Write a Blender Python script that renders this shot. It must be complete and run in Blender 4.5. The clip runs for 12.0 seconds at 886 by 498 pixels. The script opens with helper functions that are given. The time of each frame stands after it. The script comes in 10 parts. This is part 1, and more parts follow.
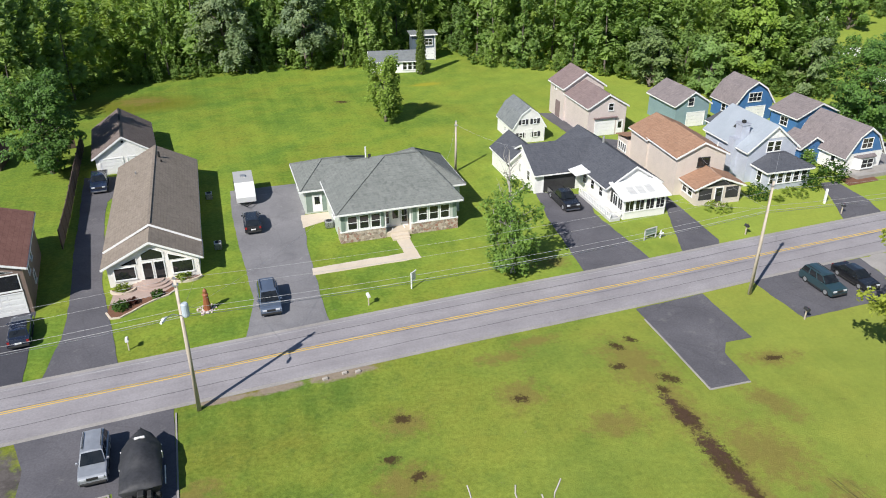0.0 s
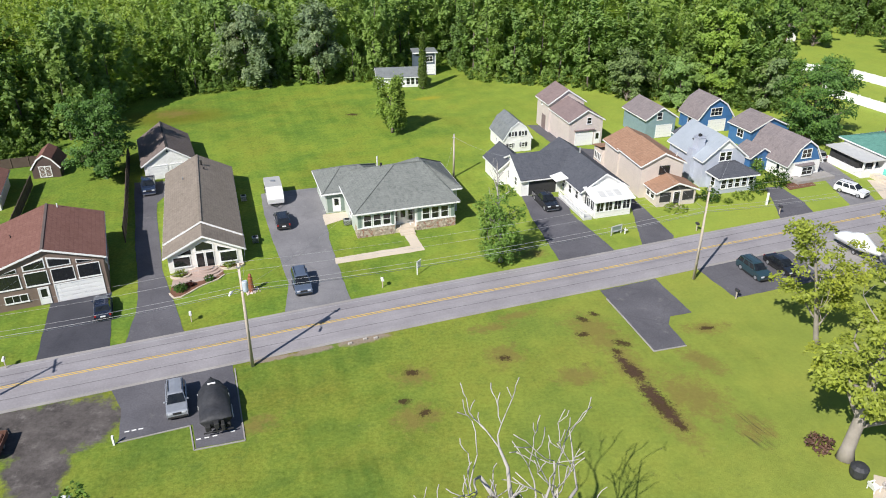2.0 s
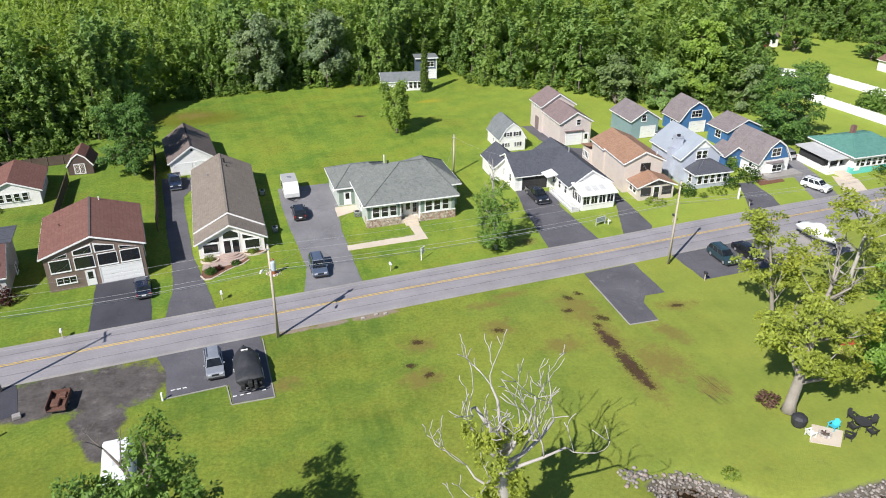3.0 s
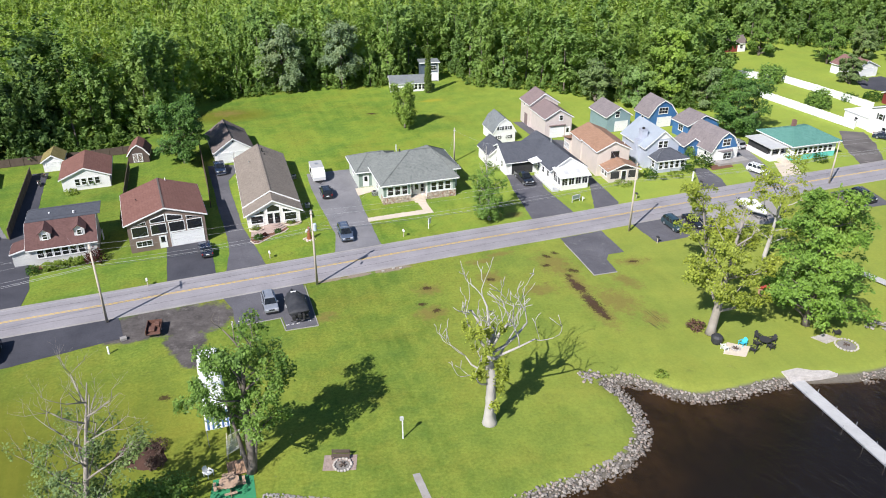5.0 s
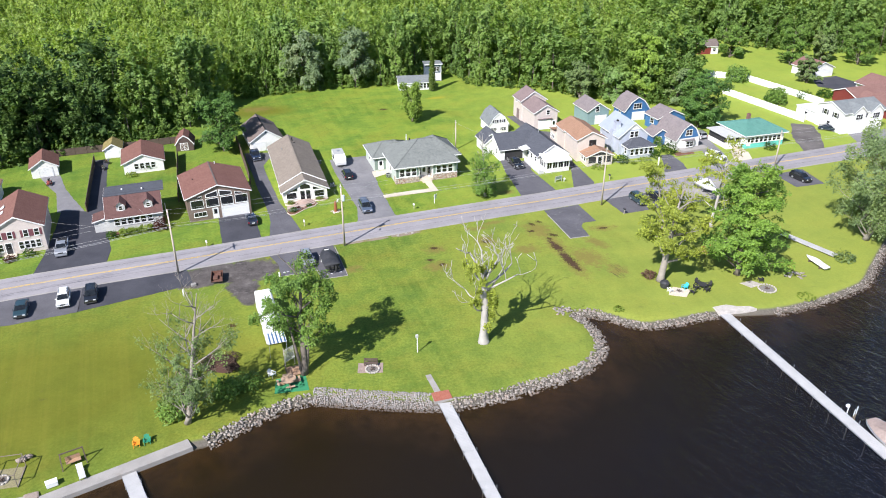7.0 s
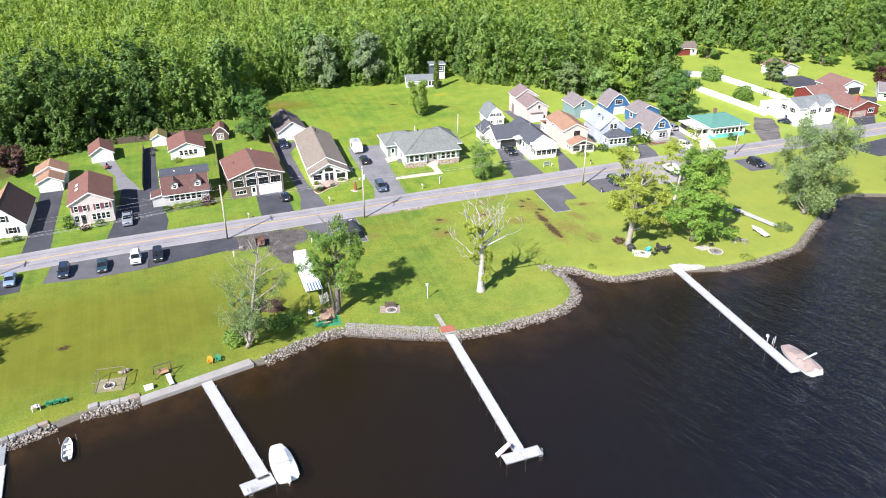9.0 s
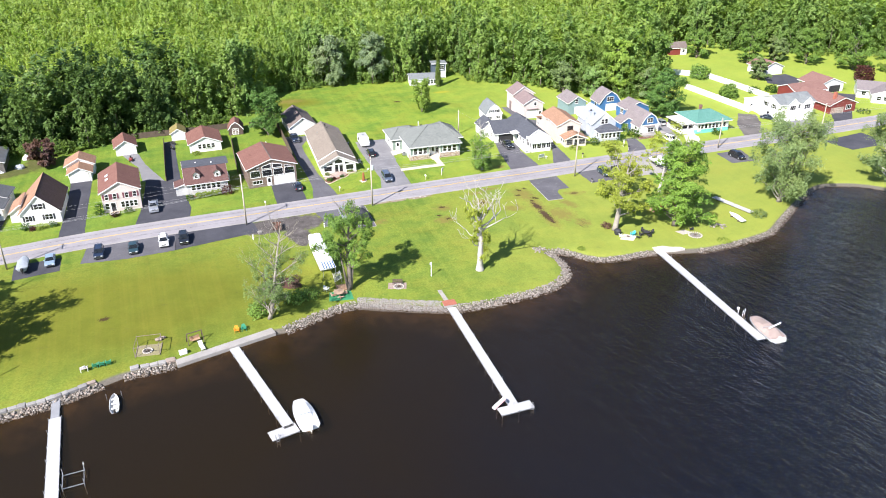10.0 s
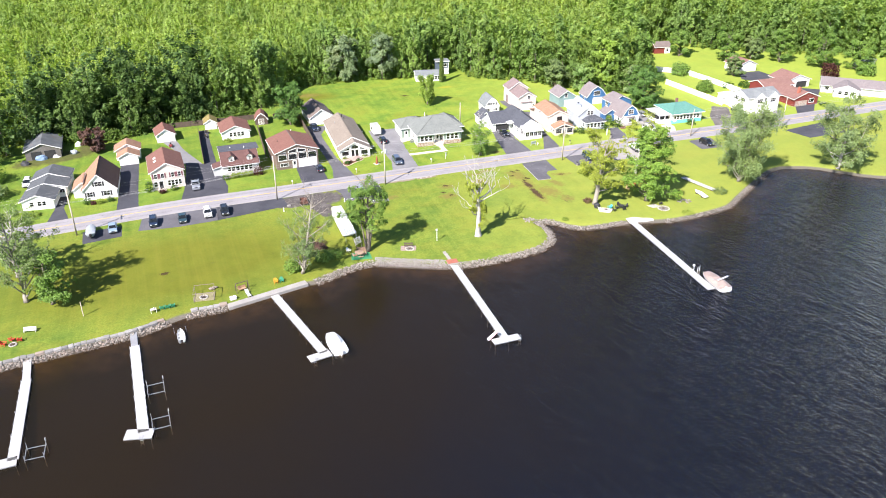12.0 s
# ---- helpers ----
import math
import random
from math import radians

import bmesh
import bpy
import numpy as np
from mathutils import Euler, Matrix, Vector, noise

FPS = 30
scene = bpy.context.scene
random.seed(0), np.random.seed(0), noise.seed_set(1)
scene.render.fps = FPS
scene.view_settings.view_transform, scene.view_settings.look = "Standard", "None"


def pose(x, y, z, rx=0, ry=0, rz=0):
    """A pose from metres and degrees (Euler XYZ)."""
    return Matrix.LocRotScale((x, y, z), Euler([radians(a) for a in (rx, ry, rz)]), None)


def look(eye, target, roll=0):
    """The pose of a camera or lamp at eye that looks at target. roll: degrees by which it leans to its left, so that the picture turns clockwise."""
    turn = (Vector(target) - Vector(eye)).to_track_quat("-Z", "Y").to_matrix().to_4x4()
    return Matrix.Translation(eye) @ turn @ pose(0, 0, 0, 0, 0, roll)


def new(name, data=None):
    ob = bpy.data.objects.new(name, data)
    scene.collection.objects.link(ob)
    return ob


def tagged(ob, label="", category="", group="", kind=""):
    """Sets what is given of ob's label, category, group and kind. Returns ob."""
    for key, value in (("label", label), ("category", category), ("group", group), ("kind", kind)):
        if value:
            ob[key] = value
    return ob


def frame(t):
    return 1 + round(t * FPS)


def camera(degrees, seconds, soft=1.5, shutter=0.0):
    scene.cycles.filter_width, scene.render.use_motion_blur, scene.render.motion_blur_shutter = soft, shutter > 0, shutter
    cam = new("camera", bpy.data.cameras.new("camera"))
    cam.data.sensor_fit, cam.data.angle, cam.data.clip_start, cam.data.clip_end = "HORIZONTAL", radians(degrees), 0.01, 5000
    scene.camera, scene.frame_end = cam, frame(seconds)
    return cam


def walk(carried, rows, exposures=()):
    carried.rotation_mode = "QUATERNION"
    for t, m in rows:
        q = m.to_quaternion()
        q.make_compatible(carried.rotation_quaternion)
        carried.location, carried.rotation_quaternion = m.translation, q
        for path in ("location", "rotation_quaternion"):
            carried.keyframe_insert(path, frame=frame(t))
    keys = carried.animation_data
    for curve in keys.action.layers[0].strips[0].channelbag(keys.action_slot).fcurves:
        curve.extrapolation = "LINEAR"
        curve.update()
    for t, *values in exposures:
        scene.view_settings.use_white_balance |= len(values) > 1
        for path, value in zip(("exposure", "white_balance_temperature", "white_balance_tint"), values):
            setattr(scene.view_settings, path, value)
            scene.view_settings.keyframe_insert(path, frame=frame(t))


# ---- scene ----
cam = camera(60.31, 12.0, soft=1.0)
# seconds, place in metres, turn in degrees: a drone that backs away over the lake and climbs
ROWS = [
    (0.0, 0.00, 0.00, 38.91, 62.09, 0.14, 0.00),
    (0.5, -0.01, -2.84, 40.55, 62.12, 0.11, -0.01),
    (1.0, -0.04, -6.35, 42.22, 62.15, 0.08, -0.04),
    (1.5, -0.12, -10.47, 43.97, 62.18, 0.04, -0.07),
    (2.0, -0.22, -15.11, 45.76, 62.20, 0.02, -0.09),
    (2.5, -0.34, -20.21, 47.57, 62.23, 0.01, -0.12),
    (3.0, -0.49, -25.60, 49.31, 62.27, 0.00, -0.13),
    (5.0, -1.20, -48.88, 55.76, 62.38, 0.10, -0.25),
    (5.5, -1.37, -55.06, 57.38, 62.40, 0.14, -0.27),
    (6.0, -1.56, -61.34, 59.01, 62.41, 0.16, -0.27),
    (6.5, -1.75, -67.67, 60.65, 62.43, 0.17, -0.26),
    (7.0, -1.95, -74.07, 62.30, 62.43, 0.17, -0.26),
    (9.0, -2.87, -99.43, 69.10, 62.33, 0.10, -0.19),
    (9.5, -3.12, -106.01, 70.76, 62.29, 0.11, -0.19),
    (10.0, -3.33, -112.60, 72.41, 62.27, 0.12, -0.19),
    (10.5, -3.56, -119.22, 74.00, 62.25, 0.13, -0.17),
    (11.0, -3.69, -125.82, 75.60, 62.23, 0.14, -0.14),
    (11.5, -3.80, -132.43, 77.17, 62.22, 0.14, -0.11),
    (12.0, -3.90, -139.09, 78.68, 62.18, 0.14, -0.06),
]
walk(cam, [(t, pose(*row)) for t, *row in ROWS], exposures=[(0.0, 0.13, 6400, 12), (3.0, 0.2, 6350, 13), (7.0, 0.52, 6150, 15), (9.0, 0.77, 6230, 15), (12.0, 1.03, 6430, 17)])

# ---- sky and sun ----
SUN_UP, SUN_FROM = 42.5, 215.0   # degrees above the horizon; compass bearing with +y as north
world = bpy.data.worlds.new("sky")
scene.world = world
world.use_nodes = True
wn = world.node_tree.nodes
sky = wn.new("ShaderNodeTexSky")
sky.sky_type, sky.sun_disc = "NISHITA", False
sky.sun_elevation, sky.sun_rotation = radians(SUN_UP), radians(SUN_FROM)
sky.air_density, sky.dust_density, sky.ozone_density = 1.0, 0.2, 3.0
wn["Background"].inputs["Strength"].default_value = 0.086
world.node_tree.links.new(sky.outputs[0], wn["Background"].inputs["Color"])
sun = new("sun", bpy.data.lights.new("sun", "SUN"))
sun.data.energy, sun.data.angle, sun.data.color = 5.8, radians(0.53), (1.0, 0.965, 0.90)
sun_way = Vector((math.sin(radians(SUN_FROM)) * math.cos(radians(SUN_UP)), math.cos(radians(SUN_FROM)) * math.cos(radians(SUN_UP)), math.sin(radians(SUN_UP))))
sun.matrix_world = look(sun_way * 200, (0, 0, 0))

# ---- materials ----
def nodes_of(name):
    m = bpy.data.materials.new(name)
    m.use_nodes = True
    t = m.node_tree
    return m, t, t.nodes["Principled BSDF"]


def add(t, kind, **inputs):
    n = t.nodes.new(kind)
    for key, value in inputs.items():
        n.inputs[key.replace("_", " ")].default_value = value
    return n


def mix(t, fac, a, b, blend="MIX"):
    """A colour mix; each of fac, a, b is a socket or a value."""
    n = t.nodes.new("ShaderNodeMix")
    n.data_type, n.blend_type = "RGBA", blend
    for slot, value in ((0, fac), (6, a), (7, b)):
        if isinstance(value, bpy.types.NodeSocket):
            t.links.new(value, n.inputs[slot])
        else:
            n.inputs[slot].default_value = (*value, 1) if isinstance(value, tuple) else value
    return n.outputs[2]


def ramp(t, source, lo, hi):
    n = t.nodes.new("ShaderNodeMapRange")
    n.inputs[1].default_value, n.inputs[2].default_value = lo, hi
    t.links.new(source, n.inputs[0])
    return n.outputs[0]


def calc(t, op, a, b=0.0):
    n = t.nodes.new("ShaderNodeMath")
    n.operation = op
    for slot, value in ((0, a), (1, b)):
        if isinstance(value, bpy.types.NodeSocket):
            t.links.new(value, n.inputs[slot])
        else:
            n.inputs[slot].default_value = value
    return n.outputs[0]


def coords(t, kind="Object", scale=(1, 1, 1), turn=0.0):
    if kind == "Position":
        out = t.nodes.new("ShaderNodeNewGeometry").outputs["Position"]
    else:
        out = t.nodes.new("ShaderNodeTexCoord").outputs[kind]
    if scale == (1, 1, 1) and not turn:
        return out
    m = add(t, "ShaderNodeMapping", Scale=tuple(1 / s for s in scale), Rotation=(0, 0, radians(turn)))
    m.vector_type = "TEXTURE"
    t.links.new(out, m.inputs[0])
    return m.outputs[0]


def noise_of(t, where, scale, detail=3.0, rough=0.55):
    n = add(t, "ShaderNodeTexNoise", Scale=scale, Detail=detail, Roughness=rough)
    t.links.new(where, n.inputs["Vector"])
    return n.outputs["Fac"]


def bump(t, bsdf, height, strength=0.3, distance=0.02):
    b = add(t, "ShaderNodeBump", Strength=strength, Distance=distance)
    t.links.new(height, b.inputs["Height"])
    t.links.new(b.outputs[0], bsdf.inputs["Normal"])


def surface(name, a, b, scale=1.2, rough=0.7, metal=0.0, fine=25.0, relief=0.25, space="Object", spec=0.4, stain=None):
    """Two tones at two scales with a little relief."""
    m, t, p = nodes_of(name)
    c = coords(t, space)
    big, small = noise_of(t, c, scale), noise_of(t, c, fine, 2)
    col = mix(t, ramp(t, big, 0.3, 0.7), a, b)
    col = mix(t, 0.35, col, mix(t, ramp(t, small, 0.25, 0.75), tuple(x * 0.72 for x in a), tuple(min(1, x * 1.25) for x in b)))
    if stain:
        col = mix(t, ramp(t, noise_of(t, c, 0.45, 5), 0.56, 0.75), col, stain)
    t.links.new(col, p.inputs["Base Color"])
    p.inputs["Roughness"].default_value, p.inputs["Metallic"].default_value = rough, metal
    p.inputs["Specular IOR Level"].default_value = spec
    if relief:
        bump(t, p, small, relief, 0.01)
    return m


def siding(name, a, b, pitch=0.13, rough=0.55):
    """Lapped boards: a saw-tooth relief up the wall, painted lap shade, and weathering."""
    m, t, p = nodes_of(name)
    c = coords(t)
    sep = t.nodes.new("ShaderNodeSeparateXYZ")
    t.links.new(c, sep.inputs[0])
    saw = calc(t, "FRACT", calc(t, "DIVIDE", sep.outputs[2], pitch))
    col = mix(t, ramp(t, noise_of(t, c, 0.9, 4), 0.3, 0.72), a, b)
    # shade line at each lap, darkened in the colour itself
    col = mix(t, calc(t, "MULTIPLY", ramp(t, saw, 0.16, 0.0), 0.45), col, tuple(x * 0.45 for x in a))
    t.links.new(col, p.inputs["Base Color"])
    p.inputs["Roughness"].default_value = rough
    bump(t, p, calc(t, "SUBTRACT", 1.0, saw), 0.6, 0.015)
    return m


def shingles(name, a, b, streak=None):
    """Asphalt shingles: courses and tabs with tonal scatter, streaks and patches."""
    m, t, p = nodes_of(name)
    c = coords(t)
    sep = t.nodes.new("ShaderNodeSeparateXYZ")
    t.links.new(c, sep.inputs[0])
    join = t.nodes.new("ShaderNodeCombineXYZ")
    t.links.new(calc(t, "ADD", sep.outputs[0], calc(t, "MULTIPLY", sep.outputs[1], 0.73)), join.inputs[0])
    t.links.new(calc(t, "MULTIPLY", sep.outputs[2], 2.0), join.inputs[1])
    br = add(t, "ShaderNodeTexBrick", Scale=1.0, Mortar_Size=0.012, Brick_Width=0.42, Row_Height=0.3)
    br.inputs["Color1"].default_value, br.inputs["Color2"].default_value, br.inputs["Mortar"].default_value = (*a, 1), (*b, 1), (*(x * 0.5 for x in a), 1)
    t.links.new(join.outputs[0], br.inputs["Vector"])
    col = mix(t, 0.5, br.outputs["Color"], mix(t, ramp(t, noise_of(t, c, 0.5, 5), 0.3, 0.7), a, b))
    col = mix(t, ramp(t, noise_of(t, coords(t, scale=(2.2, 2.2, 0.3)), 1.0, 4), 0.5, 0.8), col, streak or tuple(x * 0.75 for x in a))
    col = mix(t, 0.3, col, mix(t, noise_of(t, c, 30, 2), (0.0, 0.0, 0.0), (1.0, 1.0, 1.0)), "SOFT_LIGHT")
    t.links.new(col, p.inputs["Base Color"])
    p.inputs["Roughness"].default_value = 0.85
    p.inputs["Specular IOR Level"].default_value = 0.25
    bump(t, p, br.outputs["Fac"], 0.4, -0.02)
    return m


def paint(name, a, rough=0.3, coat=0.6, metal=0.0):
    m, t, p = nodes_of(name)
    c = coords(t)
    t.links.new(mix(t, ramp(t, noise_of(t, c, 2.0, 4), 0.35, 0.7), a, tuple(x * 0.82 + 0.012 for x in a)), p.inputs["Base Color"])
    p.inputs["Roughness"].default_value, p.inputs["Coat Weight"].default_value, p.inputs["Metallic"].default_value = rough, coat, metal
    return m


def leaf_mat(name, dark, light, spot=7.0, warm=None, vary=0.45, through_light=0.38):
    """Leaves: tone by tree, by bough and by leaf, with light passing through."""
    m, t, p = nodes_of(name)
    c = coords(t, "Position")
    isl = t.nodes.new("ShaderNodeNewGeometry").outputs["Random Per Island"]
    flat = add(t, "ShaderNodeMapping", Scale=(1.0, 1.0, 0.05))
    t.links.new(c, flat.inputs[0])
    cell = add(t, "ShaderNodeTexVoronoi", Scale=0.8 / spot, Randomness=1.0)
    t.links.new(flat.outputs[0], cell.inputs["Vector"])
    hue = t.nodes.new("ShaderNodeSeparateColor")
    t.links.new(cell.outputs["Color"], hue.inputs[0])
    col = mix(t, ramp(t, noise_of(t, c, 1.6 / spot, 2), 0.3, 0.7), dark, light)
    col = mix(t, calc(t, "MULTIPLY", hue.outputs[0], 0.5), col, tuple(x * 0.55 for x in dark))
    col = mix(t, calc(t, "MULTIPLY", ramp(t, hue.outputs[1], 0.6, 1.0), 0.5), col, (light[0] * 1.2, light[1] * 1.05, light[2] * 0.9))
    col = mix(t, calc(t, "MULTIPLY", ramp(t, hue.outputs[2], 0.72, 1.0), 0.4), col, (light[0] * 0.8, light[1] * 0.85, light[2] * 1.5))
    col = mix(t, vary, col, mix(t, isl, tuple(x * 0.5 for x in dark), tuple(x * 1.4 for x in light)))
    if warm:
        col = mix(t, calc(t, "MULTIPLY", ramp(t, noise_of(t, c, 0.045, 2), 0.48, 0.7), 0.7), col, warm)
    t.links.new(col, p.inputs["Base Color"])
    p.inputs["Roughness"].default_value, p.inputs["Specular IOR Level"].default_value = 0.55, 0.3
    tr = t.nodes.new("ShaderNodeBsdfTranslucent")
    t.links.new(mix(t, 1.0, col, (1.0, 1.0, 0.45), "MULTIPLY"), tr.inputs[0])
    mx = t.nodes.new("ShaderNodeMixShader")
    mx.inputs[0].default_value = through_light
    t.links.new(p.outputs[0], mx.inputs[1]), t.links.new(tr.outputs[0], mx.inputs[2])
    t.links.new(mx.outputs[0], t.nodes["Material Output"].inputs[0])
    return m


def spots(t, where, places):
    """Greatest of several soft-edged ovals on the ground: (x, y, half length, half width, degrees)."""
    best = None
    for x, y, a, b, turn in places:
        mp = t.nodes.new("ShaderNodeMapping")
        mp.vector_type = "TEXTURE"
        mp.inputs["Location"].default_value, mp.inputs["Rotation"].default_value, mp.inputs["Scale"].default_value = (x, y, 0), (0, 0, radians(turn)), (a, b, 50)
        t.links.new(where, mp.inputs[0])
        g = t.nodes.new("ShaderNodeTexGradient")
        g.gradient_type = "SPHERICAL"
        t.links.new(mp.outputs[0], g.inputs[0])
        best = g.outputs["Fac"] if best is None else calc(t, "MAXIMUM", best, g.outputs["Fac"])
    return best


def ground_mat():
    m, t, p = nodes_of("lawn_and_shore")
    c = coords(t, "Position")
    broad, mid, fine = noise_of(t, c, 0.035, 3), noise_of(t, c, 0.22, 6, 0.7), noise_of(t, c, 2.6, 4, 0.75)
    grass = mix(t, ramp(t, mid, 0.38, 0.62), (0.082, 0.146, 0.019), (0.142, 0.218, 0.029))
    grass = mix(t, ramp(t, broad, 0.42, 0.66), grass, (0.180, 0.248, 0.033))
    # faint mowing bands, then darker tufts
    bands = noise_of(t, coords(t, "Position", (0.012, 0.7, 1.0), 108.0), 1.0, 2, 0.6)
    grass = mix(t, calc(t, "MULTIPLY", ramp(t, bands, 0.4, 0.6), 0.26), grass, (0.208, 0.285, 0.042))
    olive = noise_of(t, coords(t, "Position", (0.7, 1.0, 1.0), 30.0), 0.13, 5, 0.65)
    grass = mix(t, calc(t, "MULTIPLY", ramp(t, olive, 0.48, 0.66), 0.45), grass, (0.190, 0.195, 0.030))
    grass = mix(t, calc(t, "MULTIPLY", ramp(t, olive, 0.5, 0.3), 0.7), grass, (0.068, 0.148, 0.024))
    clump = noise_of(t, c, 0.6, 6, 0.75)
    grass = mix(t, calc(t, "MULTIPLY", ramp(t, clump, 0.5, 0.75), 0.7), grass, (0.075, 0.138, 0.025))
    blades = noise_of(t, c, 7.0, 3, 0.8)
    grass = mix(t, calc(t, "MULTIPLY", ramp(t, blades, 0.55, 0.8), 0.4), grass, (0.060, 0.112, 0.016))
    grass = mix(t, 0.85, grass, mix(t, fine, (0.0, 0.0, 0.0), (1.0, 1.0, 1.0)), "SOFT_LIGHT")
    # paler, yellower sward towards the east
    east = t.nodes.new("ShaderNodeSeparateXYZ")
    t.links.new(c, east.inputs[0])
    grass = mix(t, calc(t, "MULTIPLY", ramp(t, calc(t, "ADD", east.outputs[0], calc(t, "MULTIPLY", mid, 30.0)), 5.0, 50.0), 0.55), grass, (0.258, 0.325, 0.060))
    # yellower sward between the road and the lake
    lake_side = ramp(t, calc(t, "SUBTRACT", east.outputs[1], calc(t, "MULTIPLY", east.outputs[0], 0.36)), 62.0, 52.0)
    grass = mix(t, lake_side, grass, mix(t, 1.0, grass, (1.13, 1.0, 1.06), "MULTIPLY"))
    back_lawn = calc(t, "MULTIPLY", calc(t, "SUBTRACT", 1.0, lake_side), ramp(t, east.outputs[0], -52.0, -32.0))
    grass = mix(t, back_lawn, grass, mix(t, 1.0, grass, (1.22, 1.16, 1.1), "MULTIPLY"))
    # sun-bleached lawn beyond the parking strip, and greener ground before it
    dry = spots(t, c, [(-62, 2, 50, 24, 22), (-52, 126, 14, 7, 10)])
    grass = mix(t, calc(t, "MULTIPLY", ramp(t, dry, 0.05, 0.6), 0.8), grass, mix(t, mid, (0.092, 0.099, 0.010), (0.155, 0.159, 0.017)))
    grass = mix(t, calc(t, "MULTIPLY", calc(t, "MULTIPLY", ramp(t, dry, 0.05, 0.5), ramp(t, noise_of(t, coords(t, "Position", (0.014, 0.9, 1.0), 112.0), 1.0, 3, 0.7), 0.45, 0.75)), 0.3), grass, (0.215, 0.195, 0.030))
    # worn, wet and bare places
    tan = spots(t, c, [(16.2, 52.6, 7.5, 4.4, -60), (18.6, 46.5, 8.5, 3.0, -76), (20.8, 38.6, 6.5, 2.6, -70), (-8.0, 51.9, 5.4, 1.7, 20), (-15.5, 48.9, 6.5, 1.2, 20), (28.0, 53.5, 4.5, 2.2, 10), (5, 53.5, 5, 1.6, 15), (6.1, 48.5, 3.6, 3.4, 60), (-3.0, 45, 4.0, 2.6, 0), (-2.6, 39, 4, 3.4, 10), (11.5, 70.5, 3.5, 2.2, 15), (-52, 128, 7, 4, 10), (23.5, 42, 7.0, 5.0, -60), (27.5, 37.5, 4.0, 3.0, -60), (13.0, 45.0, 4.0, 3.0, 20), (26.0, 47.5, 5.0, 2.6, -50), (-17.0, 38.0, 4.0, 2.2, 20), (8.0, 56.0, 4.5, 1.4, 20)])
    tan_mask = calc(t, "MULTIPLY", ramp(t, calc(t, "ADD", tan, calc(t, "MULTIPLY", calc(t, "SUBTRACT", noise_of(t, c, 0.8, 7, 0.8), 0.5), 2.4)), 0.3, 0.8), 0.8)
    grass = mix(t, tan_mask, grass, mix(t, fine, (0.142, 0.118, 0.032), (0.235, 0.185, 0.055)))
    bare = spots(t, c, [(-8.6, 51.4, 4.2, 1.25, 20), (-13.4, 49.4, 3.2, 0.8, 20), (-17.5, 47.9, 3.0, 0.6, 20)])
    grass = mix(t, ramp(t, calc(t, "ADD", bare, calc(t, "MULTIPLY", calc(t, "SUBTRACT", noise_of(t, c, 1.1, 4, 0.7), 0.5), 1.2)), 0.2, 0.5), grass, mix(t, fine, (0.17, 0.135, 0.10), (0.34, 0.28, 0.21)))
    mud = spots(t, c, [(15.1, 55.2, 1.5, 0.8, -40), (16.6, 56.2, 1.2, 0.7, -30), (14.7, 52.2, 1.3, 0.9, 20), (18.6, 50.6, 1.8, 1.1, -30), (17.7, 49.2, 1.1, 0.8, -40), (18.6, 45.8, 3.2, 1.5, -70), (20.1, 40.8, 5.0, 1.8, -72), (21.1, 37.8, 1.8, 1.0, -60), (-3.2, 45.6, 1.6, 1.0, 0), (-3.8, 41.2, 1.3, 0.8, 0), (-1.8, 39.6, 1.2, 0.9, 40), (6.1, 48.0, 1.2, 0.9, 0), (28.2, 53.4, 1.8, 0.7, 10), (-33, 21, 1.4, 1.0, 0), (-62.0, -0.7, 1.8, 1.3, 20), (-17.5, 127.5, 2.2, 1.4, 0)])
    mud_mask = ramp(t, calc(t, "ADD", mud, calc(t, "MULTIPLY", calc(t, "SUBTRACT", noise_of(t, c, 2.2, 7, 0.85), 0.5), 2.6)), 0.38, 0.68)
    grass = mix(t, calc(t, "MULTIPLY", mud_mask, 0.92), grass, mix(t, fine, (0.030, 0.018, 0.010), (0.075, 0.045, 0.022)))
    ditch = spots(t, c, [(17.9, 47.6, 2.4, 1.1, -66), (18.6, 45.8, 3.4, 1.5, -70), (19.6, 42.2, 4.6, 1.6, -72), (20.6, 39.2, 3.0, 1.3, -68)])
    grass = mix(t, ramp(t, calc(t, "ADD", ditch, calc(t, "MULTIPLY", calc(t, "SUBTRACT", noise_of(t, c, 2.4, 5, 0.8), 0.5), 2.4)), 0.46, 0.78), grass, mix(t, fine, (0.045, 0.026, 0.017), (0.10, 0.062, 0.038)))
    raked = spots(t, c, [(27.3, 37.2, 3.4, 2.2, -62)])
    streaks = noise_of(t, coords(t, "Position", (0.06, 1.0, 1.0), -62.0), 2.6, 3, 0.6)
    grass = mix(t, calc(t, "MULTIPLY", ramp(t, raked, 0.1, 0.5), calc(t, "MULTIPLY", ramp(t, streaks, 0.52, 0.62), 0.8)), grass, (0.062, 0.055, 0.028))
    # darker, browner ground round the old barn
    yard = spots(t, c, [(-114, 67, 14, 6.5, 35), (-120, 62, 7, 4.5, 20), (-108, 75, 6, 4.5, 45)])
    yard_mask = ramp(t, calc(t, "ADD", yard, calc(t, "MULTIPLY", calc(t, "SUBTRACT", noise_of(t, c, 0.4, 6, 0.75), 0.5), 1.4)), 0.15, 0.5)
    grass = mix(t, calc(t, "MULTIPLY", yard_mask, 0.85), grass, mix(t, ramp(t, clump, 0.35, 0.65), (0.050, 0.058, 0.018), (0.105, 0.092, 0.042)))
    flowers = spots(t, c, [(-3.2, 138.2, 4.2, 1.6, 20)])
